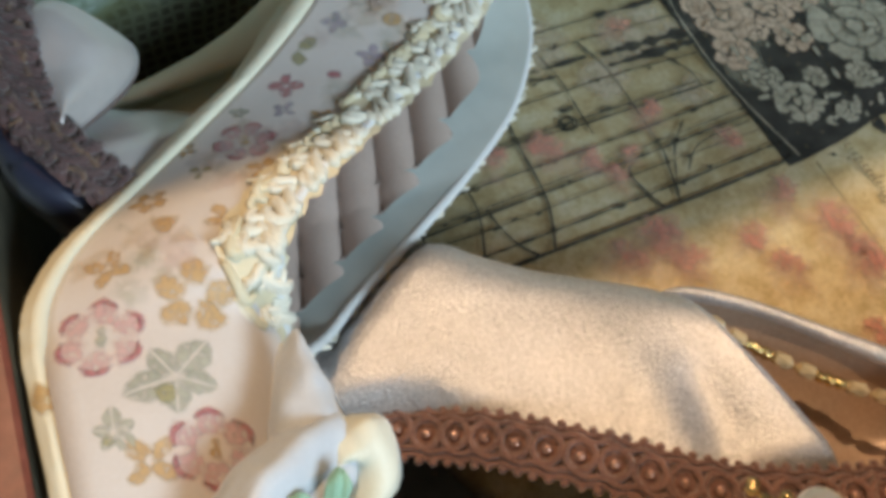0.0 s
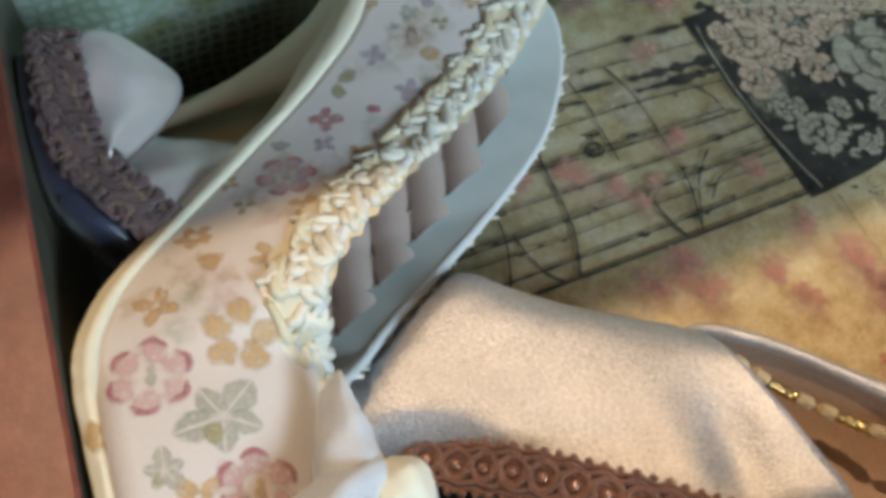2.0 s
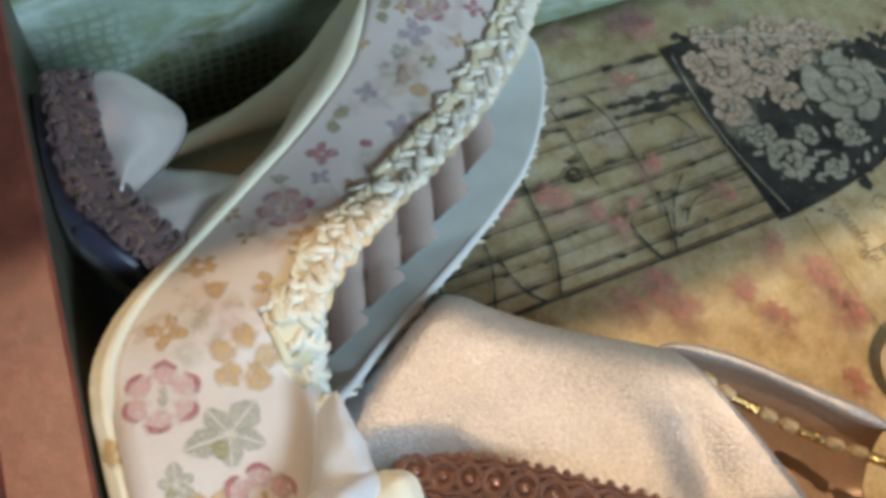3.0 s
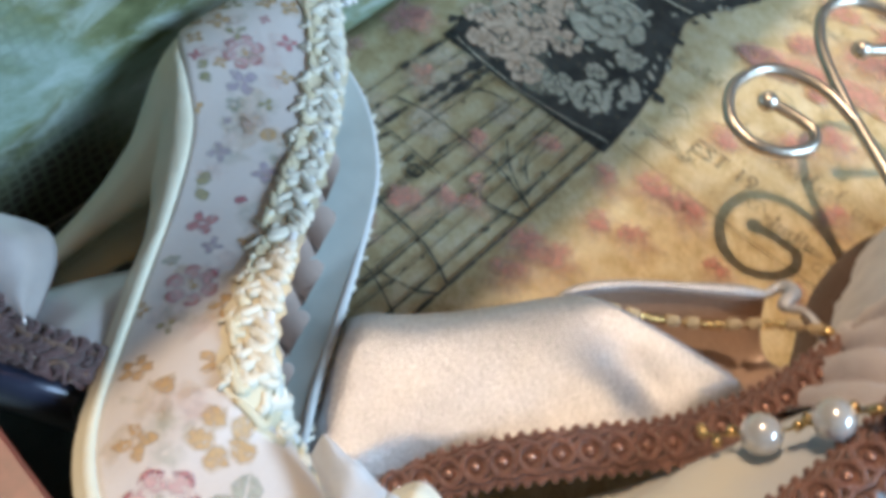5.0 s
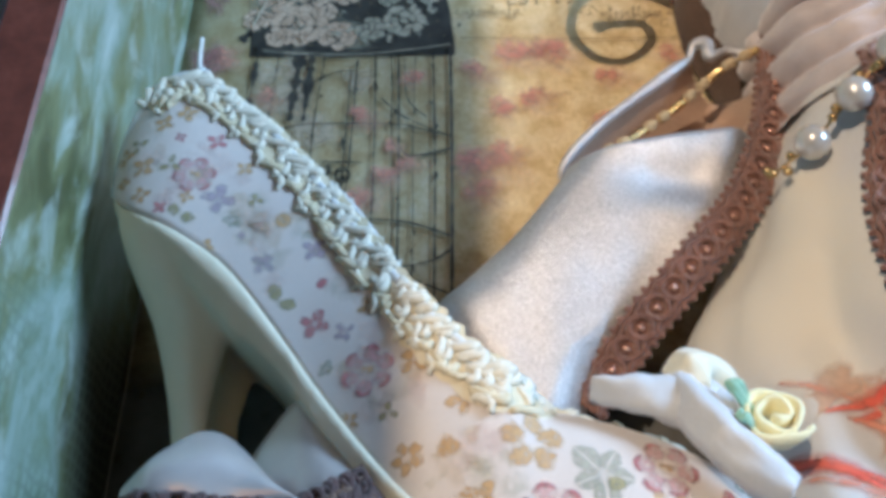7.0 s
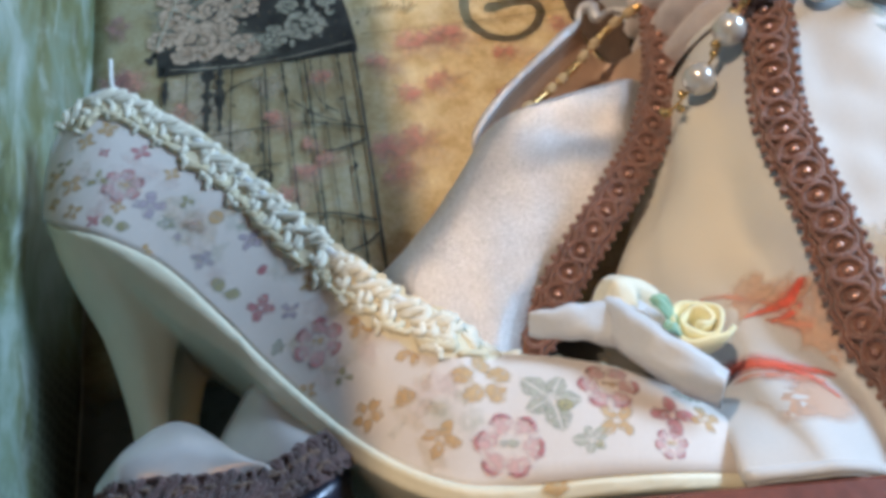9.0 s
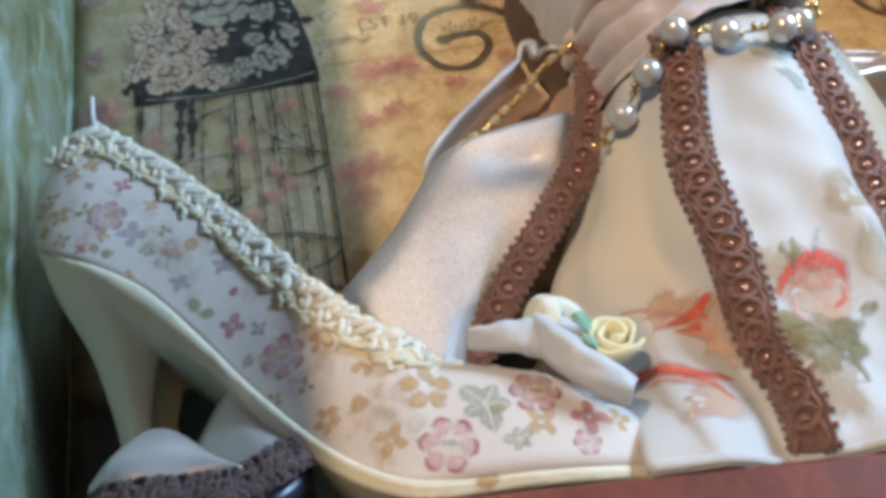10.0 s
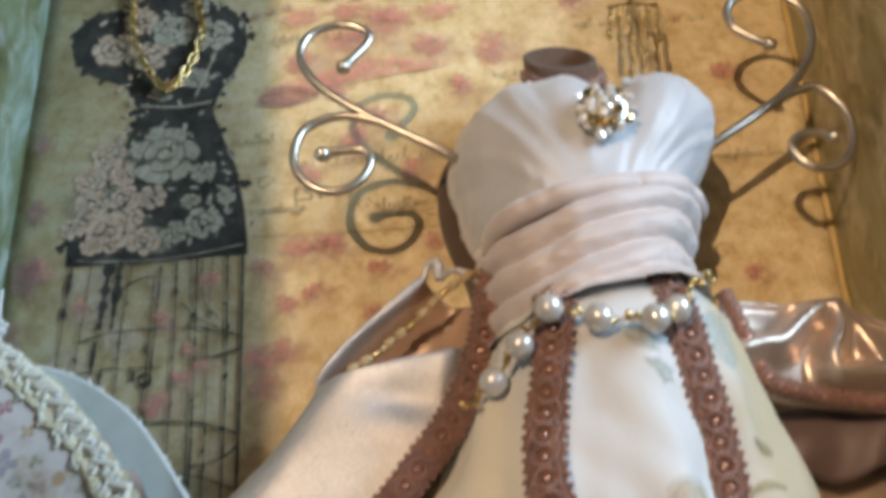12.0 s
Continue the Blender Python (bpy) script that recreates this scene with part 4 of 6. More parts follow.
for z in np.linspace(-0.0490, -0.1240, 48):
    order = [-v for v in HZ]
    xb, xf, yn, yi = (table(order, side, -z) for side in (HB, HF, HN, HI))
    ring = []
    for k in range(28):
        q = 2 * math.pi * k / 28
        cx = math.cos(q)
        # round at the back, hollow flat breast in front
        x = (xb + xf) / 2 + (xf - xb) / 2 * (math.copysign(abs(cx) ** (0.40 if cx > 0 else 1.0 + 0.4 * min(max((-0.052 - z) / 0.016, 0.0), 1.0)), cx))
        x += (0.0060 * max(math.sin(q), 0.0) ** 0.6 - 0.0016) * max(cx, 0.0) ** 0.5 * min(max((-0.068 - z) / 0.008, 0.0), 1.0)
        if cx > 0.8:
            x -= 0.0022 * (1 - abs(math.sin(q)) / 0.6)
        # the sides run nearly straight from the breast to a rounded ridge at the back
        k2 = min(max((-0.052 - z) / 0.016, 0.0), 1.0) if cx < 0 else 0.0
        ring.append(Vector((x, (yn + yi) / 2 + (yi - yn) / 2 * math.copysign(abs(math.sin(q)) ** (0.62 + 0.7 * k2), math.sin(q)), z)))
    rows.append(ring)
V = sheet(bm, rows, True)
bm.faces.new(V[-1]); bm.faces.new(V[0][::-1])
bmesh.ops.recalc_face_normals(bm, faces=bm.faces)


def moulded(bm, cell):
    """Points and faces of one closed skin round the overlapping solids in bm."""
    rough = part("casting", bm, CREAM_GLOSS)
    skin = rough.modifiers.new("skin", "REMESH")
    skin.mode, skin.voxel_size = "VOXEL", cell
    mesh = bpy.data.meshes.new_from_object(rough.evaluated_get(bpy.context.evaluated_depsgraph_get()))
    points = np.empty(len(mesh.vertices) * 3)
    mesh.vertices.foreach_get("co", points)
    pairs = np.empty(len(mesh.edges) * 2, int)
    mesh.edges.foreach_get("vertices", pairs)
    faces = [tuple(f.vertices) for f in mesh.polygons]
    bpy.data.objects.remove(rough)
    bpy.data.meshes.remove(mesh)
    return points.reshape(-1, 3), pairs.reshape(-1, 2), faces


points, pairs, faces = moulded(bm, 0.0006)
x, z = points[:, 0], points[:, 2]
# the joint under the seat is rubbed smooth, the rest only lightly
strength = 0.10 + 0.55 * np.clip((0.004 - x) / 0.010, 0, 1) * np.clip((z + 0.092) / 0.014, 0, 1)
degree = np.bincount(pairs.ravel(), minlength=len(points))[:, None]
for step in range(46):
    near_sum = np.zeros_like(points)
    for k in range(3):
        near_sum[:, k] = np.bincount(pairs[:, 0], points[pairs[:, 1], k], len(points)) + np.bincount(pairs[:, 1], points[pairs[:, 0], k], len(points))
    points += (near_sum / degree - points) * (strength if step < 40 else np.minimum(strength, 0.4))[:, None] * (0.5 if step % 2 == 0 else -0.38 if step < 24 else 0.3)
cut = lambda f: sum(points[i, 0] + 0.35 * (points[i, 2] + 0.065) for i in f) / len(f) < -0.0125


def piece(chosen):
    """The chosen faces as a mesh of their own."""
    bm, made = bmesh.new(), {}
    for f in chosen:
        for i in f:
            if i not in made:
                made[i] = bm.verts.new(points[i])
        bm.faces.new([made[i] for i in f])
    return bm


sole = part("sole", piece([f for f in faces if not cut(f)]), CREAM_GLOSS, shoe, "cream moulded sole with a rounded edge")
heel = part("heel", piece([f for f in faces if cut(f)]), CREAM_GLOSS, shoe, "tall curved cream heel")
bm = bmesh.new()
ring = [Vector((-0.0255 + 0.0040 * math.cos(q), -0.0245 + 0.0038 * math.sin(q), -0.1238)) for q in np.linspace(0, 2 * math.pi, 24, endpoint=False)]
sheet(bm, [ring, [p - Vector((0, 0, 0.0018)) for p in ring]], True)
bm.faces.new([v for v in bm.verts][24:][::-1])
part("heel_tip", bm, BROWN_CLOTH, heel, "dark heel tip")

# piping round the lip, cream loops of gimp below it
lip_out = [shoe_point(x, 1.0, -1) for x in xs if x < 0.0455]
lip_in = [shoe_point(x, 1.0, 1) for x in xs if x < 0.0455]
bm = bmesh.new()
tube(bm, lip_in[::-1] + lip_out, 0.0011, 8)
part("piping", bm, RIM_WHITE, shoe, "white piping round the opening")


def curly_trim(path, normals, sprays, parent, tape, label=""):
    """A soft tape with a fringe of short curled cords laid over it; sprays are (from, to, lean, pitch, cord, material) across the strip."""
    T = [(path[min(i + 1, len(path) - 1)] - path[max(i - 1, 0)]).normalized() for i in range(len(path))]
    run = [0.0]
    for a, b in zip(path, path[1:]):
        run.append(run[-1] + (b - a).length)
    total = run[-1]

    def at(d):
        d = min(max(d, 0.0), total)
        j = min(max(int(np.searchsorted(run, d)), 1), len(path) - 1)
        f = (d - run[j - 1]) / max(run[j] - run[j - 1], 1e-9)
        n, t = normals[j - 1].lerp(normals[j], f).normalized(), T[j - 1].lerp(T[j], f).normalized()
        return path[j - 1].lerp(path[j], f), n, t, n.cross(t).normalized()

    q = random.Random(31)
    wide = max(abs(r[k]) for r in sprays for k in (0, 1))
    bm = bmesh.new()
    sheet(bm, [[p + n.cross(t).normalized() * (wide * 0.95 * k * (1 + 0.3 * noise.noise(p * 700))) + n * (0.0003 + 0.0003 * (1 - k * k)) for k in (-1, -0.5, 0, 0.5, 1)] for p, n, t in zip(path, normals, T)])
    part("trim_tape", bm, tape, parent, "soft tape under the cords")
    for m, (lo, hi, lean, pitch, cord, tone) in enumerate(sprays):
        bm = bmesh.new()
        for i in range(int(total / pitch)):
            d, grow, twist, size = (i + q.uniform(-0.4, 1.4)) * pitch, q.uniform(0.55, 1.25), q.uniform(0.3, 1.5), cord * q.uniform(0.75, 1.25)
            pts = []
            for k in range(10):
                f = k / 9
                curl = twist * 0.0014 * math.sin(f * 4.6)
                p, n, t, s = at(d + lean * f * (2.2 * grow - 1.0) + curl)
                pts.append(p + s * (lo + (hi - lo) * f * grow + twist * 0.0007 * math.sin(f * 5.5 + m)) + n * (size * 0.15 + 0.0004 + 0.0004 * math.sin(math.pi * f)))
            tube(bm, pts, size, 6, taper=lambda f: 0.55 + 0.45 * math.sin(math.pi * (0.15 + 0.8 * f)))
        part("trim_cord", bm, tone, parent, label)


def outer_normal(x, u):
    a, b, c = shoe_point(x, u, -1), shoe_point(x + 0.0008, u, -1), shoe_point(x, u - 0.03, -1)
    n = (b - a).cross(c - a).normalized()
    return n if n.y < 0 else -n


gx = np.linspace(-0.0415, 0.0440, 80)
down = lambda x: 1.0 - 0.0040 / max(smooth_table(SN, x) - smooth_table(SB, x), 0.004) * (1.0 - 0.3 * closing(x))
away = 1.0 if outer_normal(0.0, 0.9).cross(shoe_point(0.004, 0.9, -1) - shoe_point(0.0, 0.9, -1)).z > 0 else -1.0     # which side of the path is the lip
curly_trim([shoe_point(x, down(x), -1) for x in gx], [outer_normal(x, down(x)) for x in gx],
           ((0.0040 * away, 0.0006 * away, -0.0024, 0.0029, 0.00098, CREAM_CORD), (0.0030 * away, 0.0000 * away, 0.0026, 0.0034, 0.00090, CREAM_CORD), (0.0006 * away, -0.0028 * away, 0.0028, 0.0034, 0.00088, CREAM_CORD), (-0.0010 * away, -0.0046 * away, -0.0024, 0.0032, 0.00082, OCHRE_CORD), (-0.0026 * away, -0.0052 * away, 0.0026, 0.0056, 0.00080, CREAM_CORD)), shoe, TRIM_TAPE, "curled cream cord trim")
gx3 = np.linspace(0.0430, 0.0690, 24)
curly_trim([shoe_point(x, 0.90, -1) for x in gx3], [outer_normal(x, 0.90) for x in gx3], ((0.0026, -0.0026, 0.0020, 0.0052, 0.00070, OCHRE_CORD), (0.0020, -0.0010, -0.0020, 0.0060, 0.00060, CREAM_CORD)), shoe, TRIM_TAPE, "flat end of the cord trim")
gx2 = np.linspace(-0.040, 0.040, 60)
curly_trim([shoe_point(x, 0.99, 1) for x in gx2], [Vector((0, 1, 0.3)).normalized()] * 60, ((0.0012, -0.0012, 0.0020, 0.0020, 0.0005, CREAM_CORD),), shoe, TRIM_TAPE)

# hanging thread at the back of the heel
bm = bmesh.new()
tube(bm, spline([(-0.0345, -0.0370, -0.0160), (-0.0344, -0.0375, -0.0070), (-0.0358, -0.0370, -0.0010), (-0.0362, -0.0370, 0.0070)], 14), 0.00055, 8)
for c, r in (((-0.0343, -0.0378, -0.0065), 0.0013), ((-0.0351, -0.0372, -0.0035), 0.0011), ((-0.0336, -0.0374, -0.0045), 0.0009)):
    ball(bm, Vector(c), r, 10, 8, (1.2, 1, 0.9))
part("thread", bm, THREAD, shoe, "knotted white hanging thread")

# printed flowers on the cloth
cloth = tree_of([surfaces[-1]])


def motif(tree, polys, material, parent, name, lift=0.00052, label=""):
    """Lays flat polygons (x, z) onto a surface met from the front; each is fanned finely enough to follow it."""
    bm = bmesh.new()
    edge = bm.verts.layers.float.new("edge")
    for poly in polys:
        cx, cz = sum(p[0] for p in poly) / len(poly), sum(p[1] for p in poly) / len(poly)
        rows, ok = [], True
        for f in (0.0, 0.55, 1.12):
            row = []
            for x, z in poly:
                p, n = onto(tree, cx + (x - cx) * f, cz + (z - cz) * f)
                if p is None:
                    ok = False
                    break
                row.append(p + n * lift)
            if not ok:
                break
            rows.append(row)
        if ok:
            hub = bm.verts.new(rows[0][0])
            A, Bv = [bm.verts.new(p) for p in rows[1]], [bm.verts.new(p) for p in rows[2]]
            for v in (hub, *A):
                v[edge] = 1.0
            k = len(poly)
            for i in range(k):
                bm.faces.new((hub, A[i], A[(i + 1) % k]))
                bm.faces.new((A[i], Bv[i], Bv[(i + 1) % k], A[(i + 1) % k]))
    if len(bm.faces):
        return part(name, bm, material, parent, label)
    bm.free()


def petals(x, z, r, count, seed, size=0.42, ratio=0.7, spread=0.62, turn=0.0):
    return [blob(x + r * spread * math.cos(a), z + r * spread * math.sin(a), r * size, seed + i, 10, 0.28, ratio, a) for i, a in enumerate(2 * math.pi * k / count + turn for k in range(count))]


def crescent(x, z, r, a):
    """The dark outer rim of a petal that points to a."""
    out = [(x + r * math.cos(a + q), z + r * math.sin(a + q)) for q in np.linspace(-1.35, 1.35, 8)]
    return out + [(x + r * 0.20 * math.cos(a) + r * 0.62 * math.cos(a + q), z + r * 0.20 * math.sin(a) + r * 0.62 * math.sin(a + q)) for q in np.linspace(1.2, -1.2, 7)]


def leaf_halves(x, z, r, a):
    """A pointed leaf split by its pale vein."""
    out = []
    for side in (-1, 1):
        pts = [(0.05, 0.01), (0.30, 0.30), (0.62, 0.36), (0.90, 0.18), (1.0, 0.01), (0.60, 0.02)]
        out.append([(x + r * (u * math.cos(a) - side * v * math.sin(a)), z + r * (u * math.sin(a) + side * v * math.cos(a))) for u, v in pts])
    return out


rnd2 = random.Random(12)
for material in (WASH_OCHRE, WASH_PINK, WASH_SAGE):
    polys = []
    for k in range(30):
        x = rnd2.uniform(-0.046, 0.034)
        zb, zt = smooth_table(SB, x), smooth_table(SN, x)
        polys.append(blob(x, rnd2.uniform(zb + 0.002, zt - 0.001), rnd2.uniform(0.0016, 0.0042), k * 3 + 1, 12, 0.5, rnd2.uniform(0.5, 1.0), rnd2.uniform(0, 3)))
    tagged(motif(cloth, polys, material, shoe, "wash_print", 0.00047, "faint watercolour leaves"), "", "", "", "stuff")
# kind, place and size of each printed flower, region by region
HEEL_FLOWERS = (("ochre", -0.0450, -0.0360, 0.0026), ("olive", -0.0392, -0.0235, 0.0026), ("ochre", -0.0325, -0.0262, 0.0024), ("mauve", -0.0255, -0.0335, 0.0022), ("olive", -0.0340, -0.0400, 0.0024), ("ochre", -0.0300, -0.0480, 0.0018), ("rose", -0.0290, -0.0425, 0.0046), ("olive", -0.0310, -0.0528, 0.0034), ("ochre", -0.0400, -0.0400, 0.0028), ("ochre", -0.0395, -0.0470, 0.0022), ("ochre", -0.0370, -0.0290, 0.0024), ("mauve", -0.0330, -0.0330, 0.0014), ("olive", -0.0420, -0.0340, 0.0022), ("mauve", -0.0350, -0.0505, 0.0016), ("ochre", -0.0440, -0.0430, 0.0018))
ARCH_FLOWERS = (("ochre", -0.0190, -0.0400, 0.0020), ("sage", -0.0200, -0.0530, 0.0022), ("olive", 0.0010, -0.0590, 0.0018), ("ochre", 0.0085, -0.0740, 0.0024), ("lilac", -0.0235, -0.0480, 0.0036), ("dot", -0.0100, -0.0530, 0.0019), ("lilac", -0.0180, -0.0565, 0.0010), ("lilac", -0.0030, -0.0600, 0.0028), ("olive", -0.0095, -0.0715, 0.0040), ("mauve", -0.0020, -0.0765, 0.0032), ("red", -0.0010, -0.0680, 0.0013), ("rose", 0.0090, -0.0875, 0.0052), ("ochre", 0.0060, -0.0965, 0.0020), ("sage", 0.0010, -0.0860, 0.0018), ("lilac", -0.0130, -0.0630, 0.0026), ("olive", -0.0160, -0.0480, 0.0018), ("ochre", -0.0250, -0.0590, 0.0018), ("lilac", 0.0040, -0.0790, 0.0022))
VAMP_FLOWERS = (("sage", 0.0150, -0.0790, 0.0022), ("ochre", 0.0175, -0.0870, 0.0030), ("dot", 0.0235, -0.1040, 0.0021), ("ochre", 0.0285, -0.1135, 0.0036), ("olive", 0.0235, -0.1190, 0.0030), ("orange", 0.0370, -0.1040, 0.0056), ("olive", 0.0130, -0.0960, 0.0020), ("orange", 0.0165, -0.1050, 0.0030), ("ochre", 0.0130, -0.1090, 0.0022), ("ochre", 0.0260, -0.0960, 0.0030))
TOE_FLOWERS = (("sage", 0.0482, -0.1100, 0.0062), ("pink", 0.0587, -0.1088, 0.0056), ("big", 0.0393, -0.1172, 0.0062), ("ochre", 0.0580, -0.1160, 0.0036), ("mauve", 0.0680, -0.1160, 0.0040), ("sage", 0.0530, -0.1190, 0.0032), ("ochre", 0.0740, -0.1170, 0.0030), ("pink", 0.0660, -0.1215, 0.0030), ("sage", 0.0730, -0.1110, 0.0028))
for k, (kind, x, z, r) in enumerate(HEEL_FLOWERS + ARCH_FLOWERS + VAMP_FLOWERS + TOE_FLOWERS):
    t = k * 0.9
    if kind in ("rose", "pink", "big"):
        motif(cloth, petals(x, z, r, 6, k * 9, 0.37, 0.95, 0.64, t), P_PINK, shoe, "flower_print")
        motif(cloth, [crescent(x + r * 0.62 * math.cos(a), z + r * 0.62 * math.sin(a), r * 0.36, a) for a in (2 * math.pi * i / 6 + t for i in range(6))], P_ROSE, shoe, "flower_print", 0.00062)
        motif(cloth, [blob(x + r * 0.12, z, r * 0.16, k, 8), blob(x - r * 0.12, z + r * 0.08, r * 0.12, k + 3, 8)], P_SAGE if kind == "big" else P_OCHRE, shoe, "flower_print", 0.00066)
    elif kind in ("dot", "red"):
        motif(cloth, [blob(x, z, r, k, 10, 0.3)], P_OCHRE if kind == "dot" else P_ROSE, shoe, "flower_print")
    elif kind == "orange":
        motif(cloth, petals(x, z, r, 5, k * 9, 0.44, 0.85, 0.62, t), P_OCHRE, shoe, "flower_print")
    elif kind == "sage":
        motif(cloth, [half for i in range(5) for half in leaf_halves(x, z, r * (1.1 if i % 2 else 0.85), t + 1.26 * i)], P_SAGE, shoe, "flower_print")
        motif(cloth, [blob(x + r * 0.35, z - r * 0.3, r * 0.22, k, 8, 0.4)], P_OLIVE, shoe, "flower_print", 0.00062)
    else:
        material = {"lilac": P_LILAC, "olive": P_OLIVE, "ochre": P_OCHRE, "mauve": P_ROSE}[kind]
        motif(cloth, petals(x, z, r, 3 if kind == "olive" else 4, k * 9, 0.50, 0.72, 0.56, t), material, shoe, "flower_print")


motif(tree_of([sole]), [blob(0.0312, -0.1246, 0.0022, 3, 12, 0.4, 0.6), blob(0.0451, -0.1258, 0.0026, 7, 12, 0.4, 0.5), blob(0.0285, -0.1228, 0.0016, 11, 10, 0.4), blob(0.0600, -0.1262, 0.0024, 13, 12, 0.4, 0.5)], P_OCHRE, shoe, "flower_print", 0.0003)


# ---- gimp braid with picot edges, oval loops and copper studs ----
STUD_MESH = None


def braid(path, normals, width, parent, label, pitch=0.0054, yarn=BRAID, studded=True):
    """A woven strip along path; returns the strip, under which each stud is an object."""
    global STUD_MESH
    if STUD_MESH is None:
        bm = bmesh.new()
        ball(bm, Vector((0, 0, 0)), 0.00105, 8, 6, (1, 1, 0.7))
        STUD_MESH = bpy.data.meshes.new("stud")
        bm.to_mesh(STUD_MESH)
        bm.free()
        for p in STUD_MESH.polygons:
            p.use_smooth = True
        STUD_MESH.materials.append(STUD)
    run = [0.0]
    for a, b in zip(path, path[1:]):
        run.append(run[-1] + (b - a).length)
    total = run[-1]

    def at(d):
        d = min(max(d, 0.0), total)
        j = min(max(int(np.searchsorted(run, d)), 1), len(path) - 1)
        f = (d - run[j - 1]) / max(run[j] - run[j - 1], 1e-9)
        p = path[j - 1].lerp(path[j], f)
        n = normals[j - 1].lerp(normals[j], f).normalized()
        a, b = path[max(j - 2, 0)], path[min(j + 1, len(path) - 1)]
        t = (b - a).normalized()
        return p, n, t, n.cross(t).normalized()

    bm = bmesh.new()
    rows = []
    for i in range(int(total / 0.0012) + 1):
        d = total * i / int(total / 0.0012)
        p, n, t, s = at(d)
        wv = 1 + 0.05 * math.sin(2 * math.pi * d / pitch)
        rows.append([p + s * (width * 0.40 * wv * k) + n * (0.0003 + 0.0006 * (1 - k * k)) for k in (-1, -0.5, 0, 0.5, 1)])
    sheet(bm, rows)
    steps = int(total / pitch * 14)
    for phase, off, amp, r, lift in ((0, 0.30, 0.035, 0.00055, 0.0011), (math.pi, -0.30, 0.035, 0.00055, 0.0011), (math.pi, 0.42, 0.03, 0.0005, 0.0006), (0, -0.42, 0.03, 0.0005, 0.0006)):
        pts = []
        for i in range(steps + 1):
            d = total * i / steps
            p, n, t, s = at(d)
            q = math.pi * d / pitch + phase
            jit = 0.00018 * noise.noise((d * 700, off * 9, phase))
            pts.append(p + s * (width * (off + amp * math.sin(q * (1 if abs(off) < 0.1 else 2))) + jit) + n * (lift + jit))
        tube(bm, pts, r, 6)
    for i in range(int(total / pitch)):
        p, n, t, s = at((i + 0.5) * pitch)
        jit = 1 + 0.12 * noise.noise((i * 3.1, total * 99, 2.0))
        for a, b, r, lift in ((0.46, 0.27, 0.00065, 0.0013), (0.60, 0.17, 0.00045, 0.0009)):
            tube(bm, [p + t * (pitch * a * jit * math.cos(q)) + s * (width * b * jit * math.sin(q)) + n * (lift + 0.0003 * math.cos(2 * q)) for q in np.linspace(0, 2 * math.pi, 14, endpoint=False)], r, 6, True)
    k = int(total / (pitch * 0.48))
    for i in range(k):
        p, n, t, s = at(total * (i + 0.5) / k)
        for sg in (-1, 1):
            c = p + s * (sg * width * 0.49) + n * 0.0004
            bmesh.ops.create_icosphere(bm, subdivisions=1, radius=0.00088 * (1 + 0.2 * noise.noise(c * 900)), matrix=Matrix.Translation(c))
    strip = part("braid", bm, yarn, parent, label)
    for i in range(int(total / pitch) if studded else 0):
        p, n, t, s = at((i + 0.5) * pitch)
        shared("stud", STUD_MESH, Matrix.Translation(p + n * 0.0014) @ n.to_track_quat("Z", "Y").to_matrix().to_4x4(), strip)
    return strip


# ---- miniature dress ----
dress = thing("miniature_dress", "miniature gown of ivory rose print and champagne satin, glued upright", "dress ornament")


def fold(p, seed, amp):
    return amp * (noise.noise((p.x * 60 + seed, p.y * 60, p.z * 26)) + 0.5 * noise.noise((p.x * 140, p.y * 120 + seed, p.z * 60)))


def body_loft(stations, n=72, turns=(0.0, math.pi), power=0.85, relief=None):
    """Half-round forms that swell forward: stations are (z, left x, right x, back y, front y)."""
    rows = []
    for z, xl, xr, yb, yf in stations:
        row = []
        for k in range(n + 1):
            q = turns[0] + (turns[1] - turns[0]) * k / n
            c, s = -math.cos(q), math.sin(q)
            x = (xl + xr) / 2 + (xr - xl) / 2 * math.copysign(abs(c) ** power, c)
            y = yb + (yf - yb) * abs(s) ** power
            p = Vector((x, y, z))
            if relief:
                out = Vector((c, -s, 0)).normalized()
                p = relief(p, out, q)
            row.append(p)
        rows.append(row)
    return rows


def dense(stations, n):
    cols = list(zip(*stations))
    z = np.linspace(stations[0][0], stations[-1][0], n)
    P = spline([Vector((0, a, b)) for a, b in zip(cols[1], cols[2])], n)
    Q = spline([Vector((0, a, b)) for a, b in zip(cols[3], cols[4])], n)
    R = spline([Vector((a, 0, 0)) for a in cols[0]], n)
    return [(r.x, p.y, p.z, q.y, q.z) for p, q, r in zip(P, Q, R)]


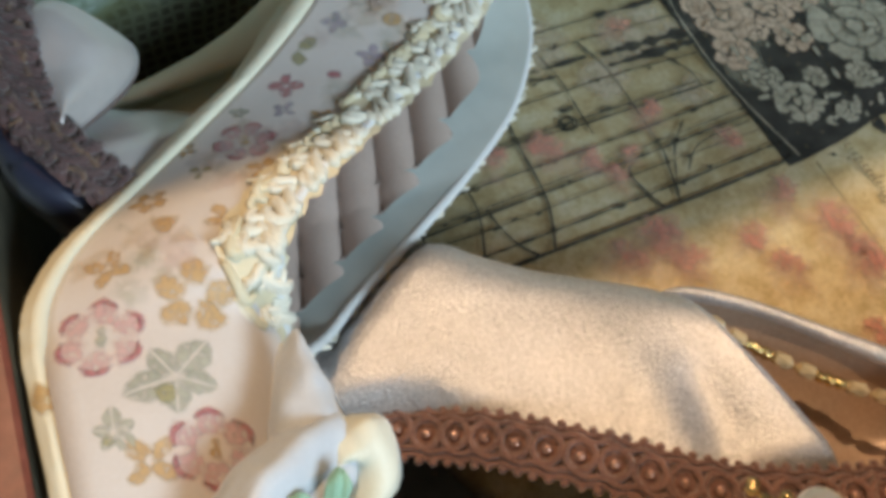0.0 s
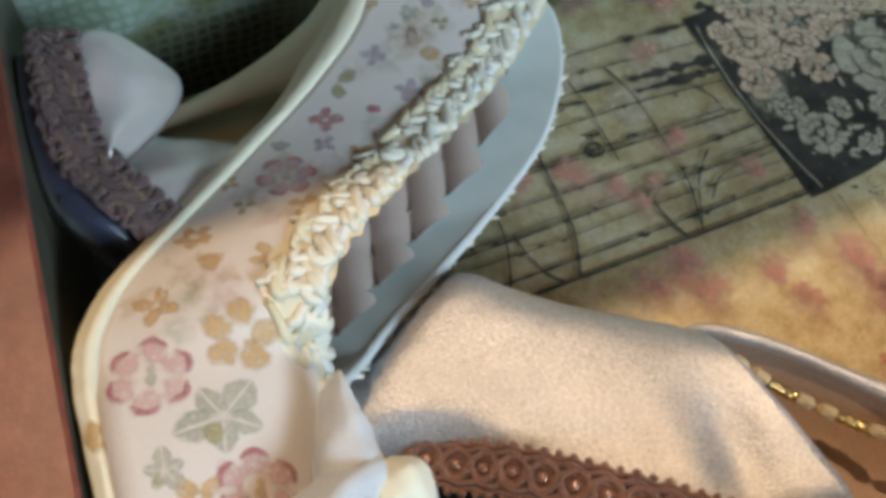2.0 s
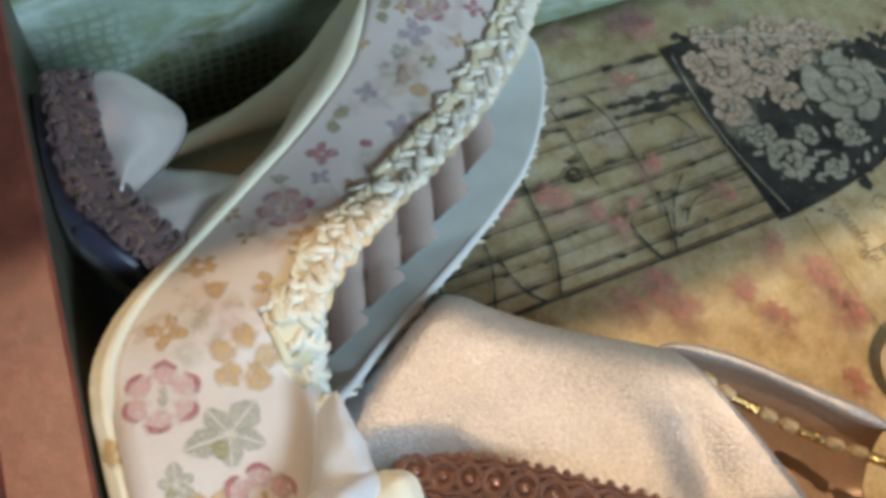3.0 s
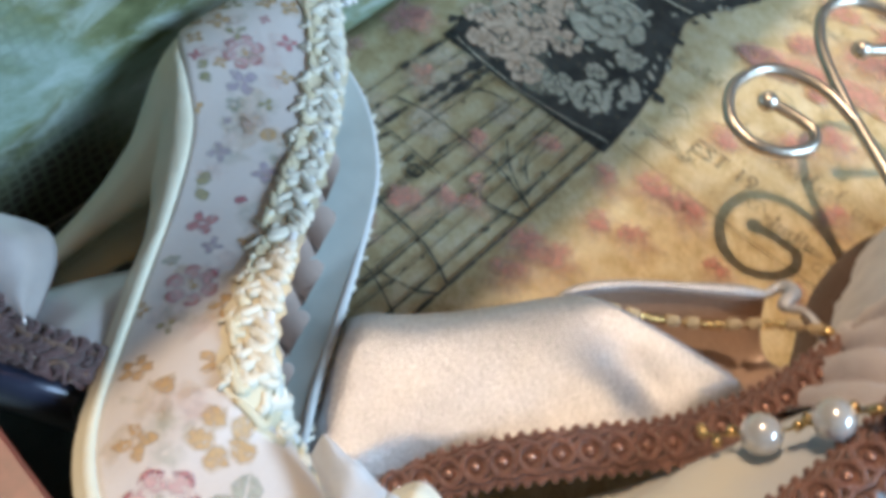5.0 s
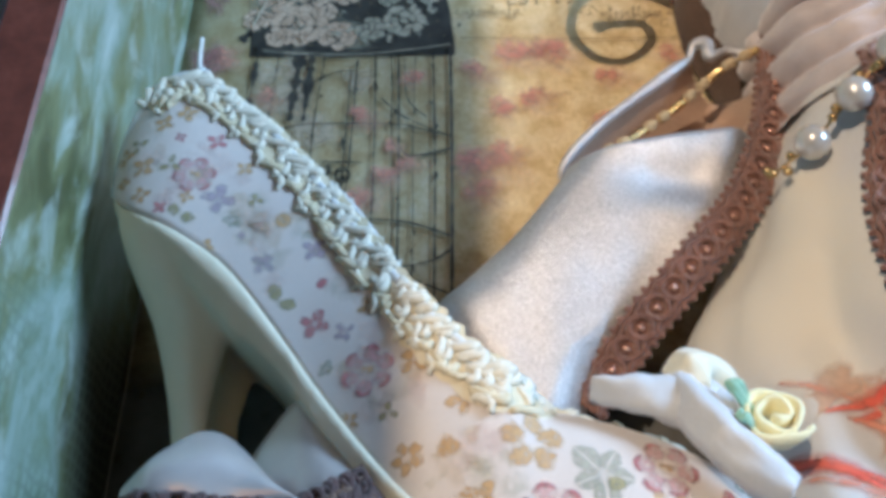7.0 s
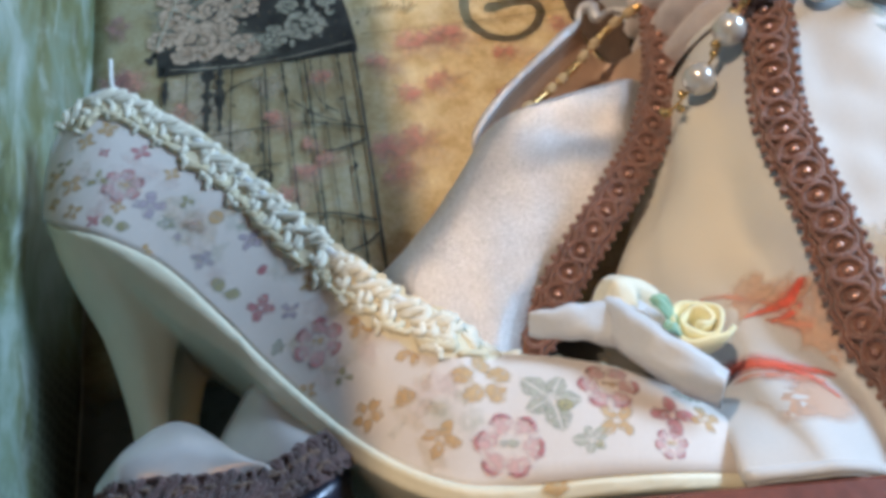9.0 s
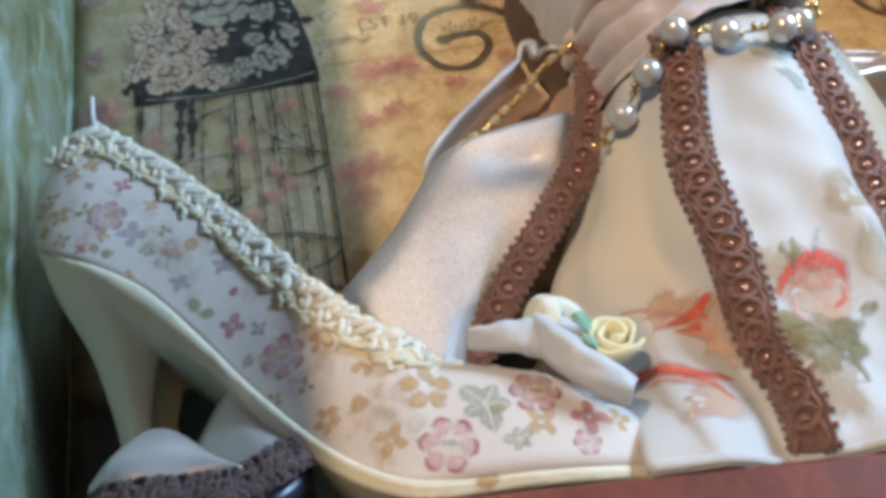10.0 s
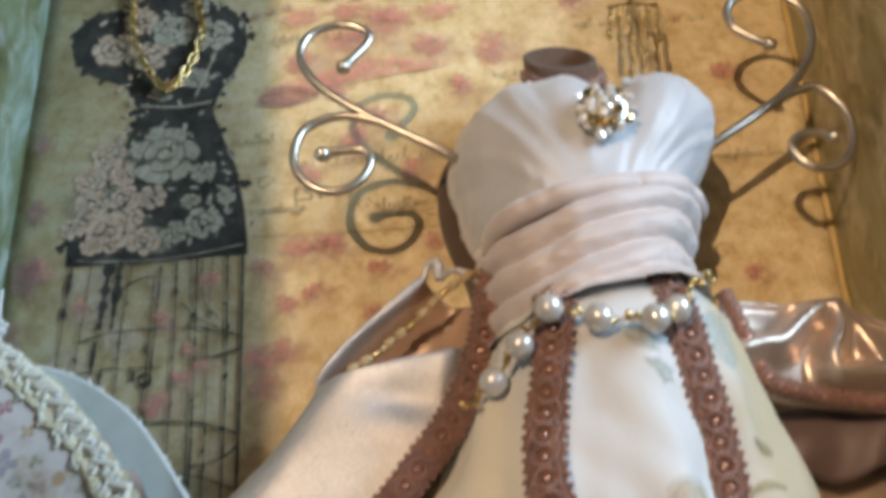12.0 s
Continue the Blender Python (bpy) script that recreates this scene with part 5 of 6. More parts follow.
# skirt
def skirt_relief(p, out, q):
    f = min(max((-0.012 - p.z) / 0.115, 0.0), 1.0)
    wave = 0.0048 * f * math.sin(q * 6.0 + 0.8 + p.z * 22) + 0.0022 * f * math.sin(q * 13.0 + p.z * 45 + 2.0)
    p = p + out * (wave + fold(p, 3.0, 0.0042) * (0.35 + 0.65 * f) + 0.0036 * (0.3 + 0.7 * f) * abs(noise.noise((p.x * 52 + p.z * 24 + 4.0, p.y * 34, p.z * 40 - p.x * 16))))
    d = p.z + 0.0835 - 0.35 * (p.x - 0.130)
    p += out * 0.0026 * math.exp(-((p.x - 0.134) / 0.013) ** 2) * (math.exp(-(d / 0.0070) ** 2) if d < 0 else math.exp(-(d / 0.0022) ** 2))
    g, h = min(max((-0.098 - p.z) / 0.028, 0.0), 1.0), min(max((0.120 - p.x) / 0.030, 0.0), 1.0)
    g, h = g * g * (3 - 2 * g), h * h * (3 - 2 * h)
    p.y += (-0.0655 - p.y) * 0.8 * g * h        # the hem is pulled forward round the shoe's toe
    p.x -= 0.0035 * g * h
    p.y = max(p.y, -0.0660 if p.z < -0.1 else -0.074)
    return p


skirt_rows = body_loft(dense([(-0.011, 0.1070, 0.1570, -0.020, -0.0560), (-0.021, 0.1005, 0.1645, -0.018, -0.0635), (-0.036, 0.0945, 0.1700, -0.014, -0.0640), (-0.052, 0.0860, 0.1755, -0.010, -0.0610), (-0.068, 0.0785, 0.1800, -0.008, -0.0590),
                              (-0.082, 0.0775, 0.1825, -0.008, -0.0570), (-0.096, 0.0800, 0.1830, -0.008, -0.0560), (-0.112, 0.0830, 0.1800, -0.010, -0.0570), (-0.1265, 0.0835, 0.1740, -0.010, -0.0590), (-0.1300, 0.0845, 0.1735, -0.010, -0.0585)], 70), 96, (0, math.pi), 0.8, skirt_relief)
for row in skirt_rows:
    for p in row:
        if p.z < -0.06:
            p.z = -0.06 + (p.z + 0.06) * (floor_z(p.x) + 0.0606) / -0.070
bm = bmesh.new()
sheet(bm, skirt_rows)
bmesh.ops.recalc_face_normals(bm, faces=bm.faces)
skirt = part("skirt", bm, SKIRT_CLOTH, dress, "ivory cotton skirt with watercolour roses")
thick(skirt, 0.0006, 0.0)
bm = bmesh.new()
tube(bm, [p + Vector((0, -0.0006, 0.0014)) for p in skirt_rows[-1][6:-6]], 0.0012, 8)
part("hem", bm, SKIRT_CLOTH, dress, "rolled ivory hem")
front = tree_of([skirt])


def laid(tree, points, n, lift=0.0004):
    """A line of (x, z) points laid onto a surface, with its normals."""
    path, normals = [], []
    for p in spline([(x, 0, z) for x, z in points], n):
        h, m = onto(tree, p.x, p.z)
        if h is not None:
            path.append(h + m * lift)
            normals.append(m)
    for k in range(2):
        normals = [(normals[max(i - 1, 0)] + normals[i] * 2 + normals[min(i + 1, len(normals) - 1)]).normalized() for i in range(len(normals))]
    return path, normals


for pts in ([(0.1165, -0.0175), (0.1135, -0.036), (0.1090, -0.056), (0.1080, -0.070), (0.1100, -0.086), (0.1095, -0.104), (0.1115, -0.118), (0.1105, -0.131)],
            [(0.1450, -0.0160), (0.1475, -0.036), (0.1505, -0.056), (0.1515, -0.072), (0.1480, -0.089), (0.1450, -0.103), (0.1490, -0.118), (0.1560, -0.130)]):
    path, normals = laid(front, pts, 46)
    braid(path, normals, 0.0108 if pts[0][0] < 0.13 else 0.0098, dress, "brown gimp braid with copper studs")

# watercolour roses on the skirt
def brush(tree, points, widths, material, parent, name, lift, label=""):
    """A tapering brush stroke on a surface, fading at its edges."""
    bm = bmesh.new()
    edge = bm.verts.layers.float.new("edge")
    P, rows = spline([(x, 0, z) for x, z in points], 24), []
    for i, p in enumerate(P):
        t = (P[min(i + 1, 23)] - P[max(i - 1, 0)]).normalized()
        s, w = Vector((-t.z, 0, t.x)), table(np.linspace(0, 1, len(widths)), widths, i / 23)
        row = []
        for k in (-1.25, -0.5, 0.0, 0.5, 1.25):
            d = p + s * (w * 0.5 * k * (1 + 0.5 * noise.noise((p.x * 500, k * 3.0, p.z * 500))))
            h, n = onto(tree, d.x, d.z)
            row.append((h + n * lift, 0.0 if abs(k) > 1 or i in (0, 23) else 0.45 if abs(k) > 0.1 else 1.0) if h is not None else None)
        rows.append(row)
    V = [[bm.verts.new(q[0]) if q else None for q in row] for row in rows]
    for row, vs in zip(rows, V):
        for q, v in zip(row, vs):
            if v:
                v[edge] = q[1]
    for a, b in zip(V, V[1:]):
        for k in range(4):
            if all((a[k], a[k + 1], b[k + 1], b[k])):
                bm.faces.new((a[k], a[k + 1], b[k + 1], b[k]))
    return part(name, bm, material, parent, label)


rose_washes = (
        ([blob(0.1252, -0.0985, 0.0074, 5, 22, 0.22, 1.1)], PEACH_PRINT, 0.0005),
        ([blob(0.1165, -0.1085, 0.0048, 9, 16, 0.4, 0.7, 0.4), blob(0.1215, -0.1070, 0.0056, 12, 16, 0.4, 0.7, 0.2), blob(0.1190, -0.1130, 0.0052, 15, 14, 0.5, 0.7), blob(0.1268, -0.1074, 0.0048, 18, 14, 0.4, 0.6, 0.5), blob(0.1335, -0.1034, 0.0030, 19, 12, 0.4, 0.5, 0.6), blob(0.1245, -0.1120, 0.0046, 20, 12, 0.4, 0.8), blob(0.1150, -0.1050, 0.0034, 21, 12, 0.5, 1.4)], MOSS_PRINT, 0.0006),
        ([blob(0.1255, -0.0945, 0.0050, 6, 18, 0.25, 0.55)], ORANGE_PRINT, 0.0006),
        ([blob(0.0950, -0.0900, 0.0065, 22, 18, 0.5, 0.5, 0.5), blob(0.1000, -0.0905, 0.0055, 23, 14, 0.5, 0.55, 0.2)], PEACH_PRINT, 0.0005),
        ([blob(0.0930, -0.1170, 0.0075, 31, 18, 0.4, 0.7), blob(0.1045, -0.1000, 0.0050, 33, 16, 0.4, 1.6)], PEACH_PRINT, 0.0005))
ground_washes = (
        ([blob(0.1395, -0.0765, 0.0056, 41, 20, 0.2, 1.5), blob(0.1395, -0.0926, 0.0040, 42, 20, 0.2, 2.2), blob(0.1190, -0.1200, 0.0058, 43, 16, 0.45, 1.2), blob(0.1168, -0.0880, 0.0032, 44, 14, 0.5, 1.8), blob(0.1611, -0.1236, 0.0062, 45, 14, 0.5, 0.7)], TAN_PRINT, 0.0005),
        ([blob(0.1345, -0.0340, 0.0058, 51, 14, 0.5, 0.55, -0.8), blob(0.1380, -0.0420, 0.0040, 52, 14, 0.5, 0.6, -0.8), blob(0.1560, -0.0330, 0.0040, 53, 14, 0.4, 2.0)], P_AQUA, 0.0005))
for polys, material, lift in rose_washes + ground_washes:
    for poly in polys:
        motif(front, [poly], material, dress, "rose_print", lift, "moss and peach watercolour leaf")
red_strokes = (
        ([(0.1259, -0.0886), (0.1307, -0.0905), (0.1316, -0.0955), (0.1296, -0.0999), (0.1263, -0.1018)], [0.0040, 0.0040, 0.0026, 0.0016, 0.0004], RED_PRINT),
        ([(0.1160, -0.0968), (0.1178, -0.0938), (0.1208, -0.0912), (0.1259, -0.0886)], [0.0006, 0.0022, 0.0034, 0.0040], RED_PRINT),
        ([(0.1232, -0.0915), (0.1262, -0.0904), (0.1298, -0.0916)], [0.0022, 0.0044, 0.0024], RED_PRINT),
        ([(0.1178, -0.0968), (0.1218, -0.0930), (0.1268, -0.0918), (0.1303, -0.0943)], [0.0008, 0.0022, 0.0028, 0.0016], ORANGE_PRINT),
        ([(0.0915, -0.0944), (0.0975, -0.0934), (0.1020, -0.0920), (0.1046, -0.0892)], [0.0004, 0.0024, 0.0048, 0.0012], RED_PRINT),
        ([(0.0960, -0.0965), (0.1005, -0.0952), (0.1040, -0.0935)], [0.0004, 0.0026, 0.0010], RED_PRINT),
        ([(0.0840, -0.1005), (0.0890, -0.1045), (0.0940, -0.1080), (0.1028, -0.1110)], [0.0018, 0.0050, 0.0046, 0.0008], RED_PRINT),
        ([(0.0931, -0.1080), (0.0965, -0.1120), (0.0992, -0.1168)], [0.0032, 0.0026, 0.0008], RED_PRINT))
soft_strokes = (
        ([(0.1186, -0.0972), (0.1178, -0.1014), (0.1194, -0.1050), (0.1240, -0.1066)], [0.0008, 0.0018, 0.0018, 0.0006], ORANGE_PRINT),
        ([(0.0950, -0.0957), (0.1003, -0.0972), (0.1042, -0.0985)], [0.0008, 0.0040, 0.0030], ORANGE_PRINT),
        ([(0.0860, -0.0870), (0.0930, -0.0905), (0.1000, -0.0935)], [0.0006, 0.0026, 0.0012], ORANGE_PRINT),
        ([(0.0860, -0.1070), (0.0930, -0.1115), (0.0990, -0.1125)], [0.001, 0.0040, 0.0014], ORANGE_PRINT),
        ([(0.1205, -0.0915), (0.1225, -0.0880), (0.1236, -0.0835)], [0.0010, 0.0026, 0.0005], MOSS_PRINT),
        ([(0.1220, -0.0900), (0.1205, -0.0870), (0.1212, -0.0840)], [0.0010, 0.0020, 0.0005], MOSS_PRINT),
        ([(0.1262, -0.0885), (0.1282, -0.0855), (0.1306, -0.0825)], [0.0014, 0.0014, 0.0004], P_SAGE),
        ([(0.1194, -0.1072), (0.1221, -0.1103), (0.1244, -0.1148), (0.1251, -0.1205)], [0.0018, 0.0030, 0.0024, 0.0008], MOSS_PRINT))
leaf_strokes = (
        ([(0.1530, -0.0990), (0.1593, -0.0944), (0.1651, -0.0921), (0.1720, -0.0929)], [0.0010, 0.0036, 0.0056, 0.0010], MOSS_PRINT),
        ([(0.1720, -0.0929), (0.1668, -0.0975), (0.1620, -0.0980), (0.1585, -0.1030)], [0.0006, 0.0026, 0.0018, 0.0006], MOSS_PRINT),
        ([(0.1560, -0.0722), (0.1606, -0.0699), (0.1660, -0.0708)], [0.0010, 0.0030, 0.0008], MOSS_PRINT),
        ([(0.1597, -0.0585), (0.1614, -0.0607), (0.1642, -0.0628)], [0.0008, 0.0034, 0.0020], MOSS_PRINT),
        ([(0.1770, -0.0985), (0.1795, -0.1020), (0.1800, -0.1060)], [0.0010, 0.0046, 0.0020], MOSS_PRINT),
        ([(0.1649, -0.1181), (0.1715, -0.1145), (0.1785, -0.1098)], [0.0010, 0.0046, 0.0040], MOSS_PRINT))
for points, widths, material in red_strokes + soft_strokes + leaf_strokes:
    brush(front, points, widths, material, dress, "brush_stroke_print", 0.0007, "soft red and moss brush stroke")


# sash
def sash_relief(p, out, q):
    pleat = abs(math.sin(p.z * 330 + math.sin(q * 2.0) * 1.1 + q * 0.6))
    return p + out * (0.0042 * pleat ** 0.6 + fold(p, 9.0, 0.0018) + 0.0006 * noise.noise((p.x * 300, p.y * 300, p.z * 500))) + Vector((0, 0, 0.0055 * (-math.cos(q)) - 0.004 * math.sin(q)))


rows = body_loft(dense([(0.0175, 0.1045, 0.1655, -0.022, -0.0565), (0.0110, 0.1030, 0.1650, -0.022, -0.0585), (0.0020, 0.1035, 0.1620, -0.022, -0.0585), (-0.006, 0.1040, 0.1590, -0.022, -0.0595), (-0.0165, 0.1020, 0.1610, -0.022, -0.0650)], 64), 72, (0, math.pi), 0.85, sash_relief)
bm = bmesh.new()
sheet(bm, rows)
part("sash", bm, SASH, dress, "pleated blush satin sash")
bm = bmesh.new()
tube(bm, [p + Vector((0, -0.0008, 0.0)) for p in rows[1][2:-2]], 0.0034, 10)
part("sash_fold", bm, SASH, dress, "rolled top fold of the sash")


# bodice of gathered organza, two swelling halves over the sash
def bodice_relief(p, out, q):
    f = min(max((p.z - 0.020) / 0.05, 0.0), 1.0)
    side = -math.cos(q)
    cleft = math.exp(-((side - 0.12) / 0.16) ** 2)
    u = (side - 0.12) / (0.25 + 0.75 * f)
    pleat = 0.0008 * noise.noise((u * 4.5, f * 1.3, 4.0)) + 0.0005 * noise.noise((u * 13.0, f * 2.2, 8.0))
    p = p + out * (pleat - 0.0085 * cleft * f + fold(p, 21.0, 0.0013))
    p.z += 0.006 * side * (1 - f) - 0.004 * math.sin(q) * (1 - f) - 0.0095 * cleft * f + 0.0015 * math.sin(q * 9) * f
    return p


rows = body_loft(dense([(0.0120, 0.1050, 0.1640, -0.022, -0.0560), (0.0240, 0.0990, 0.1700, -0.018, -0.0600), (0.0360, 0.0955, 0.1780, -0.016, -0.0630), (0.0460, 0.0940, 0.1820, -0.015, -0.0630), (0.0530, 0.0955, 0.1815, -0.016, -0.0610), (0.0590, 0.0995, 0.1785, -0.019, -0.0560), (0.0628, 0.1070, 0.1725, -0.023, -0.0490), (0.0636, 0.1180, 0.1620, -0.027, -0.0400)], 56), 96, (0, math.pi), 0.82, bodice_relief)
bm = bmesh.new()
sheet(bm, rows)
part("bodice", bm, ORGANZA, dress, "gathered white organza bodice")
# frilled organza edge
bm = bmesh.new()
edge = [rows[-4][k] for k in range(4, 93)]
frill = [[p + Vector((0, -0.0004, 0.0)), p + Vector((0.0006 * math.sin(i * 1.3), -0.0018 - 0.0012 * math.sin(i * 0.9), 0.0016 + 0.0008 * math.sin(i * 1.7)))] for i, p in enumerate(edge)]
sheet(bm, frill)
thick(part("frill", bm, ORGANZA, dress, "raw organza frill"), 0.0002)
# brown felt form behind
rows = body_loft(dense([(0.078, 0.1120, 0.1580, -0.004, -0.020), (0.060, 0.0950, 0.1730, -0.004, -0.026), (0.045, 0.0910, 0.1770, -0.004, -0.028), (0.028, 0.0930, 0.1710, -0.004, -0.028), (0.010, 0.0985, 0.1630, -0.004, -0.028), (-0.010, 0.0985, 0.1650, -0.004, -0.028)], 30), 40, (0, math.pi), 0.8)
bm = bmesh.new()
sheet(bm, rows)
part("form", bm, BROWN_CLOTH, dress, "dark brown felt form behind the bodice")
# neck wrapped with braid
ring = [Vector((0.1345 + 0.0118 * math.cos(q), -0.034 - 0.0118 * math.sin(q), 0.0)) for q in np.linspace(0, 2 * math.pi, 33)]
bm = bmesh.new()
sheet(bm, [[p * 1.0 + Vector((0, 0, z)) if k < 2 else Vector((0.1345 + (p.x - 0.1345) * 0.86, -0.034 + (p.y + 0.034) * 0.86, z)) for p in ring] for k, z in enumerate((0.058, 0.0820, 0.0828, 0.064))])
for v in bm.verts:
    v.co.z += 1.30 * (v.co.y + 0.034)
part("neck", bm, BROWN_CLOTH, dress, "open brown neck")
for z in (0.0710,):
    arc = [Vector((0.1345 + 0.0121 * math.cos(q), -0.034 - 0.0121 * math.sin(q), z - 1.30 * 0.0121 * math.sin(q))) for q in np.linspace(-0.2, math.pi + 0.2, 24)]
    braid(arc, [Vector((p.x - 0.1345, p.y + 0.034, 0)).normalized() for p in arc], 0.0090, dress, "braid round the neck", 0.005)

# satin panier on one side: a full lower puff and an open pocket above it
L0 = spline([(0.0520, -0.0265, -0.0255), (0.0500, -0.0285, -0.0300), (0.0440, -0.0270, -0.0378), (0.0375, -0.0240, -0.0443), (0.0311, -0.0195, -0.0483), (0.0245, -0.0125, -0.0515), (0.0192, -0.0100, -0.0560), (0.0140, -0.0100, -0.0700), (0.0100, -0.0100, -0.0880), (0.0090, -0.0100, -0.1180)], 44)
R0 = spline([(0.0965, -0.0290, -0.0200), (0.0920, -0.0305, -0.0320), (0.0860, -0.0310, -0.0430), (0.0765, -0.0310, -0.0545), (0.0690, -0.0275, -0.0625), (0.0620, -0.0235, -0.0700), (0.0565, -0.0195, -0.0760), (0.0520, -0.0180, -0.0850), (0.0480, -0.0170, -0.0980), (0.0440, -0.0170, -0.1180)], 44)
rows = []
for j, (a, b) in enumerate(zip(L0, R0)):
    row = []
    for i in range(61):
        f = i / 60
        p = a.lerp(b, f)
        v = j / 43
        flat = lambda q: -0.0335 + 0.17 * (-0.035 - q.z)
        p.y = flat(p) + (a.y - flat(a)) * math.exp(-f / 0.13) + (b.y - flat(b)) * max((f - 0.8) / 0.2, 0.0) ** 2 - fold(p, 31.0, 0.0005)
        # a lens-shaped dimple above a soft ridge
        p.y += 0.0022 * math.exp(-(((p.x - 0.0760) / 0.0120) ** 2 + ((p.z + 0.0330 + 0.12 * (p.x - 0.076)) / 0.0048) ** 2)) - 0.0007 * math.exp(-(((p.x - 0.074) / 0.016) ** 2 + ((p.z + 0.0425) / 0.0040) ** 2))
        # pressed flat behind the shoe's inner side
        if p.x < 0.084:
            lip = smooth_table(SF, max(p.x, -0.049))
            g = min(max((lip + 0.009 - p.z) / 0.008, 0.0), 1.0)
            g = g * g * (3 - 2 * g)
            limit = shoe_point(max(p.x, -0.049), 0.35, 1).y + 0.0012
            p.y += max(limit - p.y, 0.0) * g
        row.append(p)
    # the cloth rolls back at its free edge
    depth = row[0].y
    roll = [row[0] + Vector((0.0034, (-0.0025 - depth), -0.0030)), row[0] + Vector((0.0010, min(0.0070, -0.0030 - depth), -0.0010)), row[0] + Vector((-0.0004, min(0.0022, -0.0030 - depth), 0.0))]
    rows.append(roll + row)
bm = bmesh.new()
sheet(bm, rows)
puff = part("panier", bm, SATIN, dress, "puffed champagne satin panier")
thick(puff, 0.0005, 0.0)
rim_pts = spline([(0.0508, -0.0215, -0.0255), (0.0525, -0.0240, -0.0210), (0.0610, -0.0270, -0.0126), (0.0737, -0.0300, -0.0035), (0.0800, -0.0310, 0.0012), (0.0838, -0.0315, 0.0040)], 40)
base_pts = spline([(0.0540, -0.0220, -0.0280), (0.0640, -0.0250, -0.0275), (0.0760, -0.0270, -0.0265), (0.0880, -0.0270, -0.0240), (0.0960, -0.0280, -0.0150), (0.1000, -0.0300, -0.0040)], 40)
rows = []
for a, b in zip(rim_pts, base_pts):
    row = []
    for i in range(21):
        f = i / 20
        p = a.lerp(b, f)
        p.y += 0.0110 * math.sin(math.pi * f) ** 0.8 + 0.0009 * math.sin(p.x * 230 + p.z * 160) * math.sin(math.pi * f)
        p.y = min(p.y, -0.0016)
        row.append(p)
    rows.append(row)
bm = bmesh.new()
sheet(bm, rows)
thick(part("pocket", bm, SATIN_IN, dress, "hollow tan satin fold"), 0.0005)
bm = bmesh.new()
lip = rim_pts + spline([(0.0838, -0.0315, 0.0040), (0.0852, -0.0325, 0.0075), (0.0880, -0.0335, 0.0072), (0.0882, -0.0335, 0.0028), (0.0925, -0.0340, 0.0046), (0.0985, -0.0345, 0.0018)], 30)[1:]
tube(bm, lip, 0.0018, 10, taper=lambda f: (0.75 + 0.25 * math.sin(f * 19) * math.exp(-4 * (f - 0.75) ** 2)) * min(1.0, 0.35 + f * 4.0))
part("pocket_edge", bm, SATIN, dress, "rolled satin edge")
path = spline([(0.1075, -0.0330, 0.0110), (0.1025, -0.0340, -0.0040), (0.0975, -0.0355, -0.0225), (0.0888, -0.0365, -0.0408), (0.0768, -0.0360, -0.0555), (0.0650, -0.0295, -0.0675), (0.0575, -0.0230, -0.0765), (0.0520, -0.0205, -0.0830)], 44)
braid(path, [Vector((0.10 + 0.1 * math.sin(i * 0.1), -0.97, -0.10)).normalized() for i in range(44)], 0.0092, dress, "brown gimp braid along the satin edge")

# other panier: ruffle with an S-shaped fold, a band of satin below it
def ruffle_z(x):
    return table((0.166, 0.194, 0.2085, 0.2225), (-0.0132, -0.0149, -0.0185, -0.0245), x), table((0.164, 0.170, 0.1793, 0.200, 0.2225), (-0.0350, -0.0412, -0.0435, -0.0462, -0.0485), x)


def near(curve, x, z):
    return min(math.hypot(p.x - x, p.z - z) for p in curve)


CREST = spline([(0.1670, 0, -0.0310), (0.1737, 0, -0.0294), (0.1792, 0, -0.0284), (0.1861, 0, -0.0229), (0.1929, 0, -0.0180), (0.1966, 0, -0.0194), (0.1967, 0, -0.0253), (0.1920, 0, -0.0328), (0.1932, 0, -0.0381), (0.2012, 0, -0.0385), (0.2092, 0, -0.0390), (0.2150, 0, -0.0440)], 70)
CREST_BACK = spline([(0.1990, 0, -0.0165), (0.2017, 0, -0.0200), (0.2042, 0, -0.0274), (0.2060, 0, -0.0330)], 24)
rows = []
for i in range(91):
    x = 0.1660 + 0.0565 * i / 90
    zt, zb = ruffle_z(x)
    row = []
    for j in range(46):
        v = j / 45
        z = zt + (zb - zt) * v
        y = -0.0290 - 0.0040 * math.sin(math.pi * v) ** 0.6 - 0.0060 * (1 - i / 90) ** 2
        y -= 0.0085 * math.exp(-(near(CREST, x, z) / 0.0032) ** 2) + 0.0050 * math.exp(-(near(CREST_BACK, x, z) / 0.0026) ** 2)
        y -= 0.0030 * math.exp(-((z - zt) / 0.0012) ** 2)
        row.append(Vector((x, y, z)) + Vector((0, 1, 0)) * fold(Vector((x, 0, z)), 55.0, 0.0008))
    rows.append(row)
bm = bmesh.new()
sheet(bm, rows)
ruffle = part("ruffle", bm, RUFFLE_SATIN, dress, "champagne satin ruffle with a deep fold")
thick(ruffle, 0.0005, 0.0)
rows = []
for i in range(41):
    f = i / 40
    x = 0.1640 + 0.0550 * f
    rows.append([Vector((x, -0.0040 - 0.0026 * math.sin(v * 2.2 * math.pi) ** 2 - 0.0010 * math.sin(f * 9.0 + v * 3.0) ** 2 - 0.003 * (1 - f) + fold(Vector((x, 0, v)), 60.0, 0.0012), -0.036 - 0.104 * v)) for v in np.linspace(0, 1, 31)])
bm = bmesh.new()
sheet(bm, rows)
